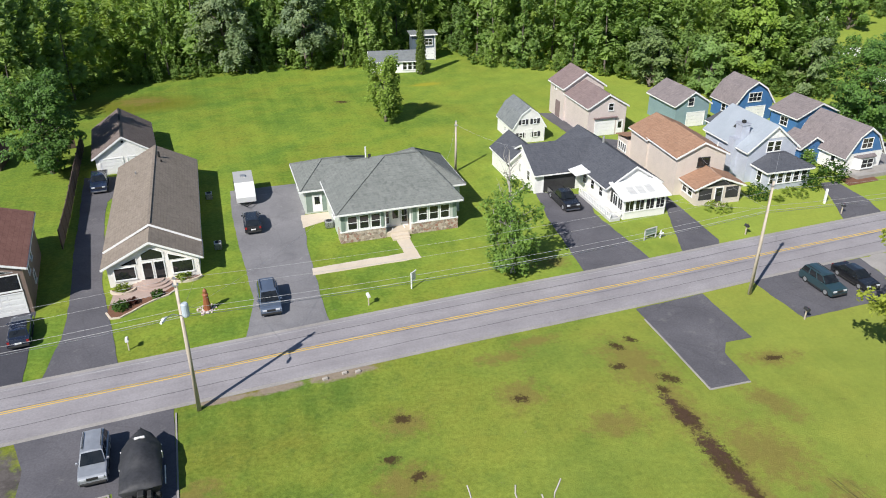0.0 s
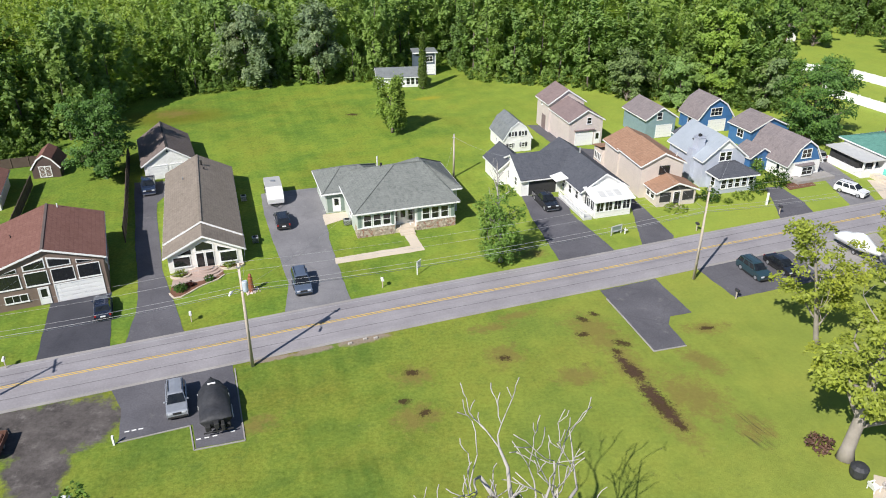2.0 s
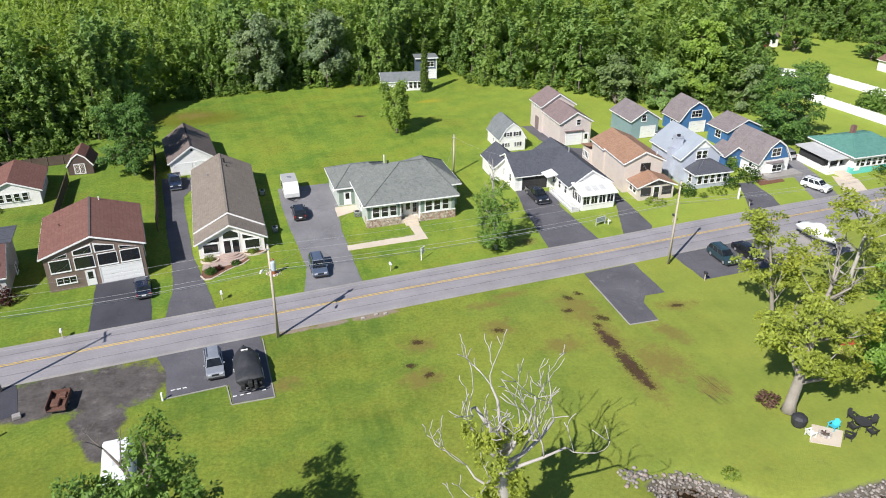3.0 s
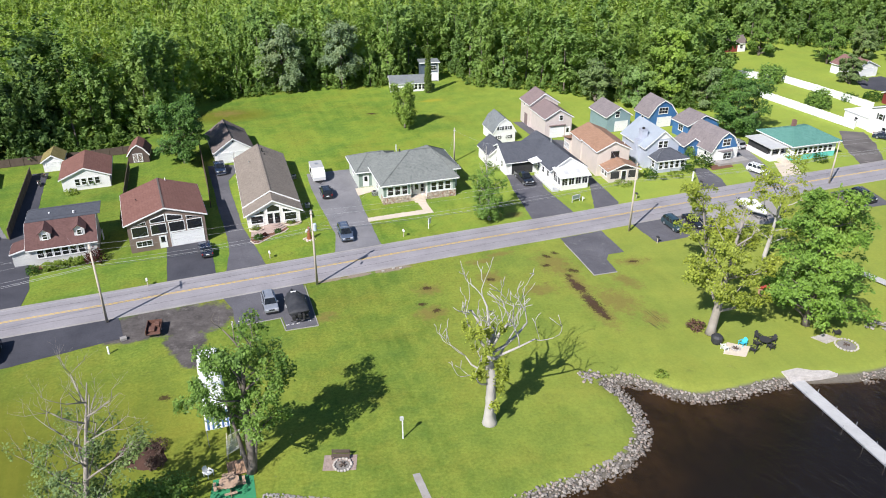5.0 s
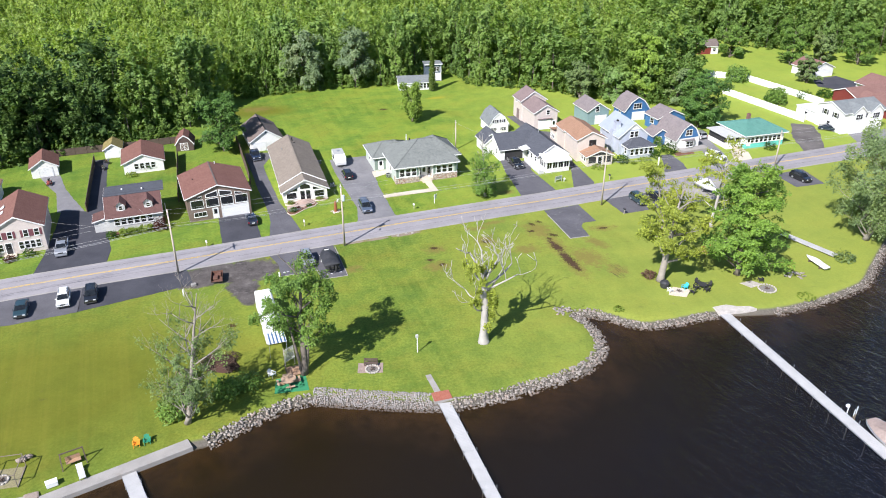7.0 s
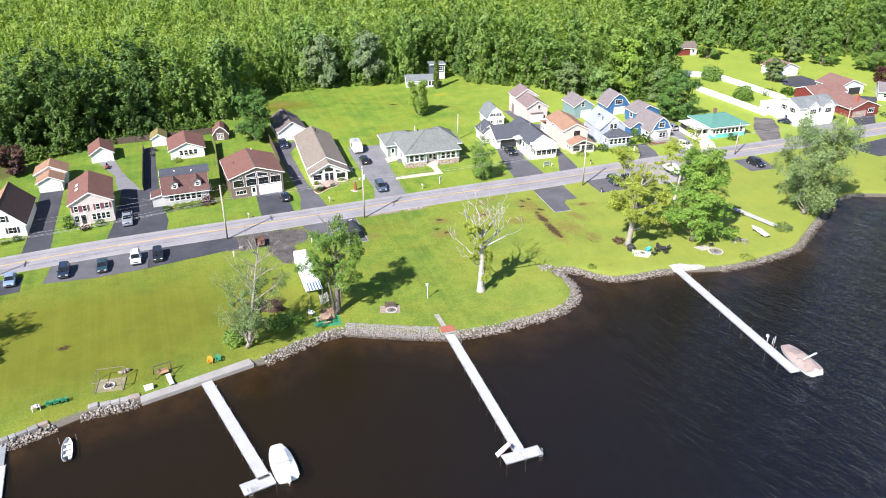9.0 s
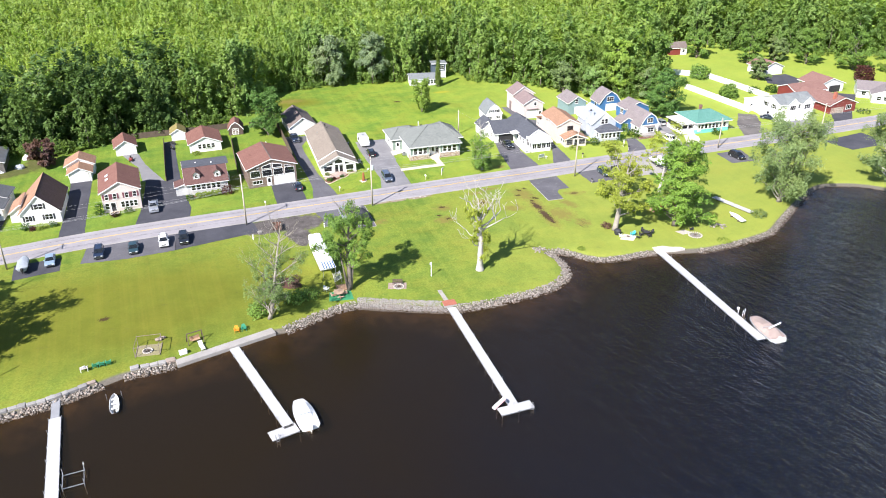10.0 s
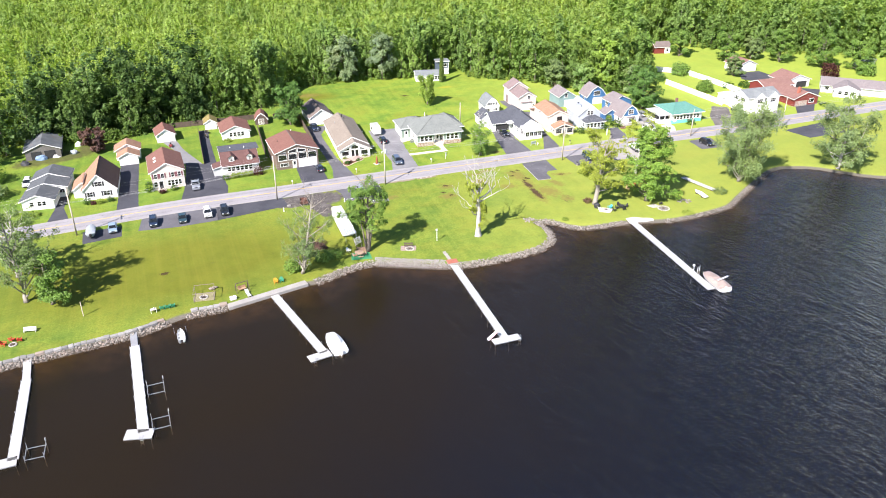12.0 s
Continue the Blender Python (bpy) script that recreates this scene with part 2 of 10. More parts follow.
    grass = mix(t, calc(t, "MULTIPLY", ramp(t, calc(t, "ADD", flowers, calc(t, "SUBTRACT", noise_of(t, c, 1.4, 5, 0.8), 0.5)), 0.2, 0.6), 0.7), grass, (0.34, 0.31, 0.03))
    # brown gravel between the road and the lawn, with a worn track towards the camper
    lot = spots(t, c, [(-39.5, 36.6, 9.5, 5.0, 20), (-34.5, 37.6, 8.5, 5.8, 20), (-41.5, 34.4, 6.0, 3.4, 20), (-34.0, 32.4, 4.5, 3.8, -60), (-32.4, 29.2, 4.0, 2.4, -68)])
    lot_mask = ramp(t, calc(t, "ADD", lot, calc(t, "MULTIPLY", calc(t, "SUBTRACT", noise_of(t, c, 0.6, 7, 0.75), 0.5), 0.8)), 0.24, 0.4)
    stony = mix(t, ramp(t, noise_of(t, c, 0.4, 6, 0.7), 0.35, 0.65), (0.062, 0.055, 0.052), (0.130, 0.116, 0.108))
    stony = mix(t, calc(t, "MULTIPLY", ramp(t, noise_of(t, c, 0.7, 6, 0.75), 0.55, 0.72), 0.7), stony, (0.23, 0.21, 0.195))
    grass = mix(t, lot_mask, grass, mix(t, 0.5, stony, mix(t, fine, (0.0, 0.0, 0.0), (1.0, 1.0, 1.0)), "SOFT_LIGHT"))
    # shore
    sep = t.nodes.new("ShaderNodeSeparateXYZ")
    t.links.new(c, sep.inputs[0])
    gravel = mix(t, noise_of(t, c, 4.0, 3), (0.075, 0.066, 0.052), (0.20, 0.18, 0.15))
    col = mix(t, ramp(t, sep.outputs[2], -0.16, -0.34), grass, gravel)
    bed = mix(t, ramp(t, noise_of(t, c, 0.3, 6, 0.7), 0.35, 0.65), (0.036, 0.026, 0.015), (0.120, 0.085, 0.046))
    col = mix(t, ramp(t, calc(t, "ADD", sep.outputs[2], calc(t, "MULTIPLY", noise_of(t, c, 0.9, 4), 0.16)), -0.50, -0.62), col, bed)
    col = mix(t, ramp(t, calc(t, "ADD", sep.outputs[2], calc(t, "MULTIPLY", calc(t, "SUBTRACT", noise_of(t, c, 0.12, 4), 0.5), 0.7)), -0.72, -1.25), col, (0.016, 0.012, 0.009))
    t.links.new(col, p.inputs["Base Color"])
    p.inputs["Roughness"].default_value, p.inputs["Specular IOR Level"].default_value = 0.9, 0.12
    bump(t, p, noise_of(t, c, 9.0, 3, 0.75), 0.6, 0.06)
    return m


def water_mat():
    m, t, p = nodes_of("lake_water")
    t.nodes.remove(p)
    c = coords(t, "Position")
    waves = calc(t, "ADD", noise_of(t, coords(t, "Position", (0.42, 1.0, 1), -60.0), 0.55, 3, 0.6), calc(t, "MULTIPLY", noise_of(t, coords(t, "Position", (0.4, 1.0, 1), -52.0), 1.5, 3, 0.8), 0.6))
    # calm in the lee of the shore, ruffled by wind further out
    sep = t.nodes.new("ShaderNodeSeparateXYZ")
    t.links.new(c, sep.inputs[0])
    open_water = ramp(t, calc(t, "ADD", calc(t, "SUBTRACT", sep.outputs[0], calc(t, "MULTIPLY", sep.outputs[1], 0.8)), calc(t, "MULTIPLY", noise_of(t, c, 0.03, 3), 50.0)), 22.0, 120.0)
    waves = calc(t, "MULTIPLY", waves, calc(t, "ADD", calc(t, "MULTIPLY", open_water, 1.05), 0.5))
    b = add(t, "ShaderNodeBump", Strength=1.0, Distance=0.26)
    t.links.new(waves, b.inputs["Height"])
    gloss = add(t, "ShaderNodeBsdfGlossy", Roughness=0.12)
    clear = add(t, "ShaderNodeBsdfTransparent", Color=(0.80, 0.66, 0.48, 1))
    body = t.nodes.new("ShaderNodeBsdfDiffuse")
    # Blue sky reflection on open water is painted into the body colour
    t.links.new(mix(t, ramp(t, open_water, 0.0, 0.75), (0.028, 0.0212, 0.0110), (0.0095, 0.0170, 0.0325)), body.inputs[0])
    under = t.nodes.new("ShaderNodeMixShader")
    under.inputs[0].default_value = 0.34
    fres = add(t, "ShaderNodeFresnel", IOR=1.2)
    top = t.nodes.new("ShaderNodeMixShader")
    for n in (gloss, fres):
        t.links.new(b.outputs[0], n.inputs["Normal"])
    t.links.new(clear.outputs[0], under.inputs[1]), t.links.new(body.outputs[0], under.inputs[2])
    t.links.new(calc(t, "MINIMUM", calc(t, "MULTIPLY", fres.outputs[0], 1.65), 1.0), top.inputs[0]), t.links.new(under.outputs[0], top.inputs[1]), t.links.new(gloss.outputs[0], top.inputs[2])
    t.links.new(top.outputs[0], t.nodes["Material Output"].inputs[0])
    return m


def asphalt_mat(name, a, b, cracks=0.0, patch=None, tracks=0.0):
    m, t, p = nodes_of(name)
    c = coords(t, "Position")
    col = mix(t, ramp(t, noise_of(t, c, 0.22, 5, 0.6), 0.3, 0.7), a, b)
    col = mix(t, 0.4, col, mix(t, noise_of(t, c, 6.0, 3, 0.7), (0.0, 0.0, 0.0), (1.0, 1.0, 1.0)), "SOFT_LIGHT")
    if tracks:
        along = noise_of(t, coords(t, "Position", (0.012, 0.75, 1.0), 20.6), 1.0, 3, 0.6)
        col = mix(t, calc(t, "MULTIPLY", ramp(t, along, 0.62, 0.36), 0.5 * tracks), col, tuple(x * 0.6 for x in a))
    if patch:
        col = mix(t, ramp(t, noise_of(t, c, 0.5, 5, 0.7), 0.6, 0.72), col, patch)
    if cracks:
        v = add(t, "ShaderNodeTexVoronoi", Scale=0.22)
        v.feature = "DISTANCE_TO_EDGE"
        warp = t.nodes.new("ShaderNodeVectorMath")
        warp.operation = "ADD"
        nz = add(t, "ShaderNodeTexNoise", Scale=0.7, Detail=3.0)
        t.links.new(c, nz.inputs["Vector"]), t.links.new(c, warp.inputs[0]), t.links.new(nz.outputs["Color"], warp.inputs[1])
        t.links.new(warp.outputs[0], v.inputs["Vector"])
        col = mix(t, calc(t, "MULTIPLY", ramp(t, v.outputs[0], 0.022, 0.008), cracks), col, (0.028, 0.028, 0.03))
    t.links.new(col, p.inputs["Base Color"])
    p.inputs["Roughness"].default_value, p.inputs["Specular IOR Level"].default_value = 0.88, 0.25
    bump(t, p, noise_of(t, c, 30, 2), 0.3, 0.01)
    return m


M_GROUND, M_WATER = ground_mat(), water_mat()
M_ROAD = asphalt_mat("road_asphalt", (0.255, 0.24, 0.25), (0.325, 0.308, 0.318), 0.0, None, 0.45)
M_SHOULDER = asphalt_mat("road_shoulder", (0.26, 0.245, 0.23), (0.35, 0.33, 0.31))
M_DRIVE = asphalt_mat("driveway_asphalt", (0.165, 0.162, 0.17), (0.23, 0.225, 0.232), 0.1, (0.28, 0.275, 0.27))
M_DARKDRIVE = asphalt_mat("sealed_asphalt", (0.046, 0.047, 0.057), (0.074, 0.074, 0.086), 0.0)
M_GRAVEL = asphalt_mat("gravel_lot", (0.085, 0.077, 0.073), (0.16, 0.145, 0.137), 0.0, (0.28, 0.255, 0.23))
M_PAD = asphalt_mat("pad_asphalt", (0.088, 0.086, 0.096), (0.130, 0.126, 0.138), 0.12, (0.165, 0.16, 0.16))
M_CONCRETE = surface("pale_concrete", (0.52, 0.44, 0.34), (0.62, 0.54, 0.44), 0.6, 0.85, space="Position")
M_GREYCON = surface("grey_concrete", (0.25, 0.235, 0.22), (0.36, 0.34, 0.315), 0.5, 0.85, space="Position", stain=(0.26, 0.23, 0.2))
M_YELLOW = surface("yellow_road_paint", (0.58, 0.37, 0.07), (0.66, 0.46, 0.12), 0.8, 0.7, space="Position", stain=(0.4, 0.3, 0.15))
M_WHITELINE = surface("white_road_paint", (0.26, 0.255, 0.25), (0.38, 0.375, 0.37), 0.8, 0.7, space="Position")
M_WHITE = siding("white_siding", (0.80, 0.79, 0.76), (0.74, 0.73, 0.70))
M_TRIM = surface("white_trim", (0.82, 0.82, 0.80), (0.75, 0.75, 0.73), 1.5, 0.45, relief=0.05)
M_GLASS = paint("window_glass", (0.012, 0.014, 0.016), 0.05, 0.0)
M_GLASS.node_tree.nodes["Principled BSDF"].inputs["Specular IOR Level"].default_value = 0.7
M_SCREEN = surface("dark_screen", (0.025, 0.025, 0.026), (0.045, 0.045, 0.045), 1.0, 0.8)
M_BLACK = surface("black_rubber", (0.018, 0.018, 0.018), (0.03, 0.03, 0.03), 2.0, 0.8)
M_CHROME = surface("bright_metal", (0.62, 0.62, 0.62), (0.5, 0.5, 0.5), 2.0, 0.28, 1.0)
M_ALU = surface("weathered_aluminium", (0.55, 0.56, 0.57), (0.42, 0.43, 0.44), 1.0, 0.45, 0.7)
M_WOODPOLE = surface("weathered_pole_wood", (0.56, 0.49, 0.41), (0.42, 0.36, 0.29), 0.6, 0.9, relief=0.6)
M_BARK = surface("grey_bark", (0.20, 0.17, 0.14), (0.12, 0.10, 0.08), 1.3, 0.95, fine=9.0, relief=1.0)
M_DEADBARK = surface("bleached_bark", (0.47, 0.445, 0.41), (0.31, 0.285, 0.255), 0.8, 0.9, fine=10.0, relief=0.8)
M_LEAF = leaf_mat("broad_leaves", (0.095, 0.185, 0.036), (0.21, 0.34, 0.062), 3.0)
M_LEAFY = leaf_mat("yellowing_leaves", (0.20, 0.26, 0.034), (0.37, 0.42, 0.055), 3.0)
M_LEAFG = leaf_mat("silvery_leaves", (0.13, 0.20, 0.07), (0.25, 0.335, 0.12), 3.0)
M_LEAFB = leaf_mat("bright_leaves", (0.14, 0.23, 0.035), (0.27, 0.38, 0.06), 3.0)
M_LEAFW = leaf_mat("wispy_leaves", (0.10, 0.165, 0.05), (0.20, 0.28, 0.085), 3.0)
M_MAPLE = leaf_mat("maple_leaves", (0.125, 0.24, 0.036), (0.25, 0.40, 0.062), 4.0)
M_SILVER = leaf_mat("silver_willow_leaves", (0.17, 0.25, 0.115), (0.28, 0.36, 0.185), 4.0, None, 0.3)
M_DARKLEAF = leaf_mat("deep_green_leaves", (0.062, 0.145, 0.032), (0.15, 0.28, 0.055), 3.0)
M_RUSSET = leaf_mat("russet_leaves", (0.10, 0.055, 0.04), (0.19, 0.11, 0.085), 2.0)
M_WOODS = leaf_mat("woodland_leaves", (0.20, 0.33, 0.075), (0.33, 0.47, 0.105), 6.0, (0.37, 0.48, 0.105), 0.22, 0.5)
M_YOUNG = leaf_mat("young_growth_leaves", (0.31, 0.46, 0.11), (0.44, 0.57, 0.145), 7.0, (0.50, 0.60, 0.15), 0.18, 0.55)
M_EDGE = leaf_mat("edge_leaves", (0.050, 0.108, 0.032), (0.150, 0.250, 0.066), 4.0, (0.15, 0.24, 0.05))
# lighter leaf tone for the wood's edge outside its dark west end
M_PALEEDGE = leaf_mat("pale_edge_leaves", (0.155, 0.275, 0.072), (0.295, 0.43, 0.112), 5.0, (0.31, 0.44, 0.10), 0.35, 0.46)
M_GREYBARK = surface("pale_grey_bark", (0.34, 0.305, 0.26), (0.22, 0.195, 0.16), 1.0, 0.95, fine=9.0, relief=0.8)
M_EVERGREEN = leaf_mat("evergreen_scales", (0.07, 0.12, 0.02), (0.135, 0.20, 0.035), 1.0)

# ---- mesh helpers ----
def thing(name, label, category, m, group="", kind=""):
    ob = new(name)
    ob.empty_display_size = 0.3
    ob.matrix_world = m
    return tagged(ob, label, category, group, kind)


def part(name, bm, material, parent=None, label="", smooth=False):
    me = bpy.data.meshes.new(name)
    bmesh.ops.recalc_face_normals(bm, faces=bm.faces)
    bm.to_mesh(me)
    bm.free()
    me.materials.append(material)
    if smooth:
        me.polygons.foreach_set("use_smooth", [True] * len(me.polygons))
    ob = new(name, me)
    ob.parent = parent
    if label:
        ob["label"] = label
    return ob


def box(bm, x0, x1, y0, y1, z0, z1, m=None):
    vs = [bm.verts.new((x, y, z)) for z in (z0, z1) for x, y in ((x0, y0), (x1, y0), (x1, y1), (x0, y1))]
    for f in ((3, 2, 1, 0), (4, 5, 6, 7), (0, 1, 5, 4), (1, 2, 6, 5), (2, 3, 7, 6), (3, 0, 4, 7)):
        bm.faces.new([vs[i] for i in f])
    if m is not None:
        for v in vs:
            v.co = m @ v.co
    return vs


def boxes(*rows, soft=0.0):
    bm = bmesh.new()
    for r in rows:
        box(bm, *r)
    if soft:
        bmesh.ops.bevel(bm, geom=bm.edges[:], offset=soft, segments=1, affect="EDGES", clamp_overlap=True)
    return bm


def beam(bm, a, b, w, h=None):
    """A square bar from a to b."""
    a, b = Vector(a), Vector(b)
    d = b - a
    box(bm, -w / 2, w / 2, -(h or w) / 2, (h or w) / 2, 0, d.length, Matrix.Translation(a) @ d.to_track_quat("Z", "Y").to_matrix().to_4x4())


def tube(bm, pts, radii, sides=7, cap=True):
    """A round limb through pts with a radius at each."""
    rings = []
    pts = [Vector(q) for q in pts]
    for i, q in enumerate(pts):
        d = (pts[min(i + 1, len(pts) - 1)] - pts[max(i - 1, 0)]).normalized()
        turn = d.to_track_quat("Z", "Y").to_matrix()
        rings.append([bm.verts.new(q + turn @ Vector((math.cos(k * math.tau / sides), math.sin(k * math.tau / sides), 0)) * radii[i]) for k in range(sides)])
    for r, s in zip(rings, rings[1:]):
        for k in range(sides):
            bm.faces.new((r[k], r[(k + 1) % sides], s[(k + 1) % sides], s[k]))
    if cap:
        bm.faces.new(rings[0][::-1]), bm.faces.new(rings[-1])
    return rings


def slab(bm, outline, z0, z1):
    """A flat piece with this plan, from z0 up to z1."""
    lo, hi = [bm.verts.new((x, y, z0)) for x, y in outline], [bm.verts.new((x, y, z1)) for x, y in outline]
    bm.faces.new(hi), bm.faces.new(lo[::-1])
    for i in range(len(lo)):
        j = (i + 1) % len(lo)
        bm.faces.new((lo[i], lo[j], hi[j], hi[i]))


def prism(bm, profile, axis, a0, a1):
    """A closed profile of (s, z) drawn out along x or y."""
    put = (lambda s, a, z: (s, a, z)) if axis == "y" else (lambda s, a, z: (a, s, z))
    lo, hi = [bm.verts.new(put(s, a0, z)) for s, z in profile], [bm.verts.new(put(s, a1, z)) for s, z in profile]
    bm.faces.new(lo), bm.faces.new(hi[::-1])
    for i in range(len(lo)):
        j = (i + 1) % len(lo)
        bm.faces.new((lo[i], hi[i], hi[j], lo[j]))


def smooth_line(pts, step=2.0):
    """A Catmull-Rom curve through plan points."""
    out = []
    p = [Vector(q) for q in pts]
    for i in range(len(p) - 1):
        a, b, c, d = p[max(i - 1, 0)], p[i], p[i + 1], p[min(i + 2, len(p) - 1)]
        n = max(1, int((c - b).length / step))
        for k in range(n):
            t = k / n
            out.append(0.5 * (2 * b + (c - a) * t + (2 * a - 5 * b + 4 * c - d) * t * t + (3 * b - a - 3 * c + d) * t ** 3))
    return out + [p[-1]]


def from_arrays(name, verts, faces, material, smooth=False):
    """A mesh from arrays, all faces with the same number of corners."""
    me = bpy.data.meshes.new(name)
    n, k = faces.shape
    me.vertices.add(len(verts)), me.loops.add(n * k), me.polygons.add(n)
    me.vertices.foreach_set("co", np.asarray(verts, np.float32).ravel())
    me.loops.foreach_set("vertex_index", faces.ravel().astype(np.int32))
    me.polygons.foreach_set("loop_start", np.arange(0, n * k, k, dtype=np.int32))
    if smooth:
        me.polygons.foreach_set("use_smooth", np.ones(n, bool))
    me.update(calc_edges=True)
    me.materials.append(material)
    return me


# ---- ground, shore and lake ----
SHORE = smooth_line([(-900, -430), (-400, -190), (-150, -68), (-110, -48), (-80, -32.5), (-70, -27.5), (-61, -22.8), (-53, -16.5), (-46, -13.4), (-32, -4.6), (-30, -4), (-26.5, -1), (-22.5, 2.3), (-18.6, 4), (-13, 3.5), (-4, 2.8), (0, 3), (5, 4.3), (10, 6.4), (15.3, 8.9), (19, 11.7), (20.8, 15), (21, 18), (19.8, 22), (18.2, 24), (21, 24.4), (24, 23), (27.5, 21.1), (32, 21.6), (40, 24), (49, 24.7), (54, 26.2), (59, 28.4), (66.5, 32.6), (71, 38), (77.5, 46.2), (86.7, 56.6), (93, 58.6), (100, 57.6), (107, 54), (116, 51), (150, 46), (400, 60), (900, 100)], 1.5)
BANK = ([-60, -24, -13, -7, -4, -2, 0, 0.7, 1.3, 2.0], [-3.2, -2.3, -1.6, -1.2, -0.98, -0.84, -0.62, -0.30, -0.05, 0.0])   # metres inland, height
SHORE_A = np.array([q[:] for q in SHORE])


def shore_gap(P):
    """Metres from the water's edge for each plan point, positive on land."""
    a, b = SHORE_A[:-1], SHORE_A[1:]
    d = b - a
    out = np.empty(len(P))
    for i in range(0, len(P), 4000):
        q = P[i:i + 4000, None, :] - a[None]
        s = np.clip((q * d).sum(-1) / (d * d).sum(-1), 0, 1)
        r = q - s[..., None] * d
        dist = np.sqrt((r * r).sum(-1))
        out[i:i + 4000] = dist.min(1)
    ring = np.vstack([SHORE_A, [(900, 9000), (-900, 9000)]])
    inside = np.zeros(len(P), bool)
    for k in range(len(ring)):
        (x0, y0), (x1, y1) = ring[k], ring[(k + 1) % len(ring)]
        hit = (y0 > P[:, 1]) != (y1 > P[:, 1])
        with np.errstate(divide="ignore", invalid="ignore"):
            inside ^= hit & (P[:, 0] < (x1 - x0) * (P[:, 1] - y0) / (y1 - y0) + x0)
    return np.where(inside, out, -out)


def build_ground():
    far = [-4000, -2000, -1000, -600, -400, -280, -200, -160, -140, -125]
    xs = np.array(far + list(np.arange(-115, 135, 0.9)) + [140, 150, 170, 200, 260, 340, 450, 700, 1200, 2200, 4000])
    ys = np.array([-4000, -2000, -1000, -500, -300, -200, -140, -100, -75, -60, -50, -44] + list(np.arange(-40, 66, 0.9)) + list(np.arange(66, 200, 3.0)) + [205, 220, 240, 270, 310, 370, 450, 600, 900, 1500, 2500, 4000])
    X, Y = np.meshgrid(xs, ys)
    P = np.c_[X.ravel(), Y.ravel()]
    s = shore_gap(np.c_[np.clip(P[:, 0], -880, 880), np.clip(P[:, 1], -3000, 8000)])
    z = np.interp(s, *BANK)
    rough = np.array([noise.noise((x * 0.22, y * 0.22, 0.0)) for x, y in P]) * 0.05
    z = z + np.where(s > 3, 0.0, rough * 0.6)
    i = np.arange(len(P)).reshape(X.shape)
    faces = np.stack([i[:-1, :-1], i[:-1, 1:], i[1:, 1:], i[1:, :-1]], -1).reshape(-1, 4)
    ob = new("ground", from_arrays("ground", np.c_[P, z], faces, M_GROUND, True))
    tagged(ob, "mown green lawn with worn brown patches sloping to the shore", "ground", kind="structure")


build_ground()
bm = bmesh.new()
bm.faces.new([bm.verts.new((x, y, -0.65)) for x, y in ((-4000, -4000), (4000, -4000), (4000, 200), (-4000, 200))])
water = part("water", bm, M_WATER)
tagged(water, "dark brown lake water with small ripples", "lake", kind="structure")

# ---- road and paving ----
ROAD = smooth_line([(-700, -260), (-300, -72), (-150, -4), (-94.6, 21.4), (-83.4, 26.9), (-71.6, 32.2), (-59.3, 37.0), (-46.7, 41.6), (-32.4, 47.0), (-18.5, 52.3), (0.6, 59.5), (19.7, 66.4), (35.6, 72.5), (64.6, 83.2), (85.9, 90.8), (96, 94.6), (127.5, 107.0), (180, 126), (320, 170), (800, 300)], 3.0)


def ribbon(line, near, away, z0, z1):
    """A band along a line, from `near` metres on its right to `away` on its left."""
    bm = bmesh.new()
    rows = []
    for i, q in enumerate(line):
        d = (line[min(i + 1, len(line) - 1)] - line[max(i - 1, 0)]).normalized()
        n = Vector((-d.y, d.x))
        rows.append([bm.verts.new((*(q + n * o), z)) for o, z in ((-near, z0), (-near, z1), (away, z1), (away, z0))])
    for a, b in zip(rows, rows[1:]):
        for k in range(4):
            bm.faces.new((a[k], b[k], b[(k + 1) % 4], a[(k + 1) % 4]))
    return bm


road = tagged(part("road", ribbon(ROAD, 3.75, 3.35, -0.05, 0.055), M_ROAD), "grey two-lane asphalt road with thin dark lines", "road", kind="structure")
for ob, lab in ((part("shoulder", ribbon(ROAD, 4.15, 3.75, -0.05, 0.045), M_SHOULDER, road), "pale worn road shoulder"),):
    ob["label"] = lab
for off in (-0.17, 0.09):
    part("centre_line", ribbon(ROAD, -off, off + 0.12, 0.05, 0.060), M_YELLOW, road, "yellow painted line")
# one thin, slightly wavy darker line along each lane
M_DARKLINE = asphalt_mat("dark_road_line", (0.09, 0.087, 0.09), (0.15, 0.143, 0.148), 0.0, (0.22, 0.21, 0.21))
for off, w in ((-2.12, 0.06), (1.92, 0.07)):
    wavy_line = smooth_line([(q.x + 0.05 * math.sin(i * 1.7), q.y + 0.05 * math.cos(i * 2.3)) for i, q in enumerate(ROAD)], 3.0)
    part("dark_lane_line", ribbon(wavy_line, -off, off + w, 0.05, 0.0585), M_DARKLINE, road, "thin dark line along the lane")
part("edge_line", ribbon(ROAD, -3.0, 3.09, 0.05, 0.0595), M_WHITELINE, road, "faded white edge line")


def paving(name, label, outline, material, z=0.03, category="driveway"):
    """A slab of paving whose edges wander a little."""
    rim, stray = [], 0.45 if "gravel" in label else 0.12
    for a, b in zip(outline, outline[1:] + outline[:1]):
        n = max(1, int(math.dist(a, b) / 0.9))
        for k in range(n):
            x, y = a[0] + (b[0] - a[0]) * k / n, a[1] + (b[1] - a[1]) * k / n
            if k:
                x, y = x + stray * noise.noise((x * 0.7, y * 0.7, 1.0)), y + stray * noise.noise((x * 0.7, y * 0.7, 5.0))
            rim.append((x, y))
    bm = bmesh.new()
    slab(bm, rim, -0.06, z)
    return tagged(part(name, bm, material), label, category, kind="structure")


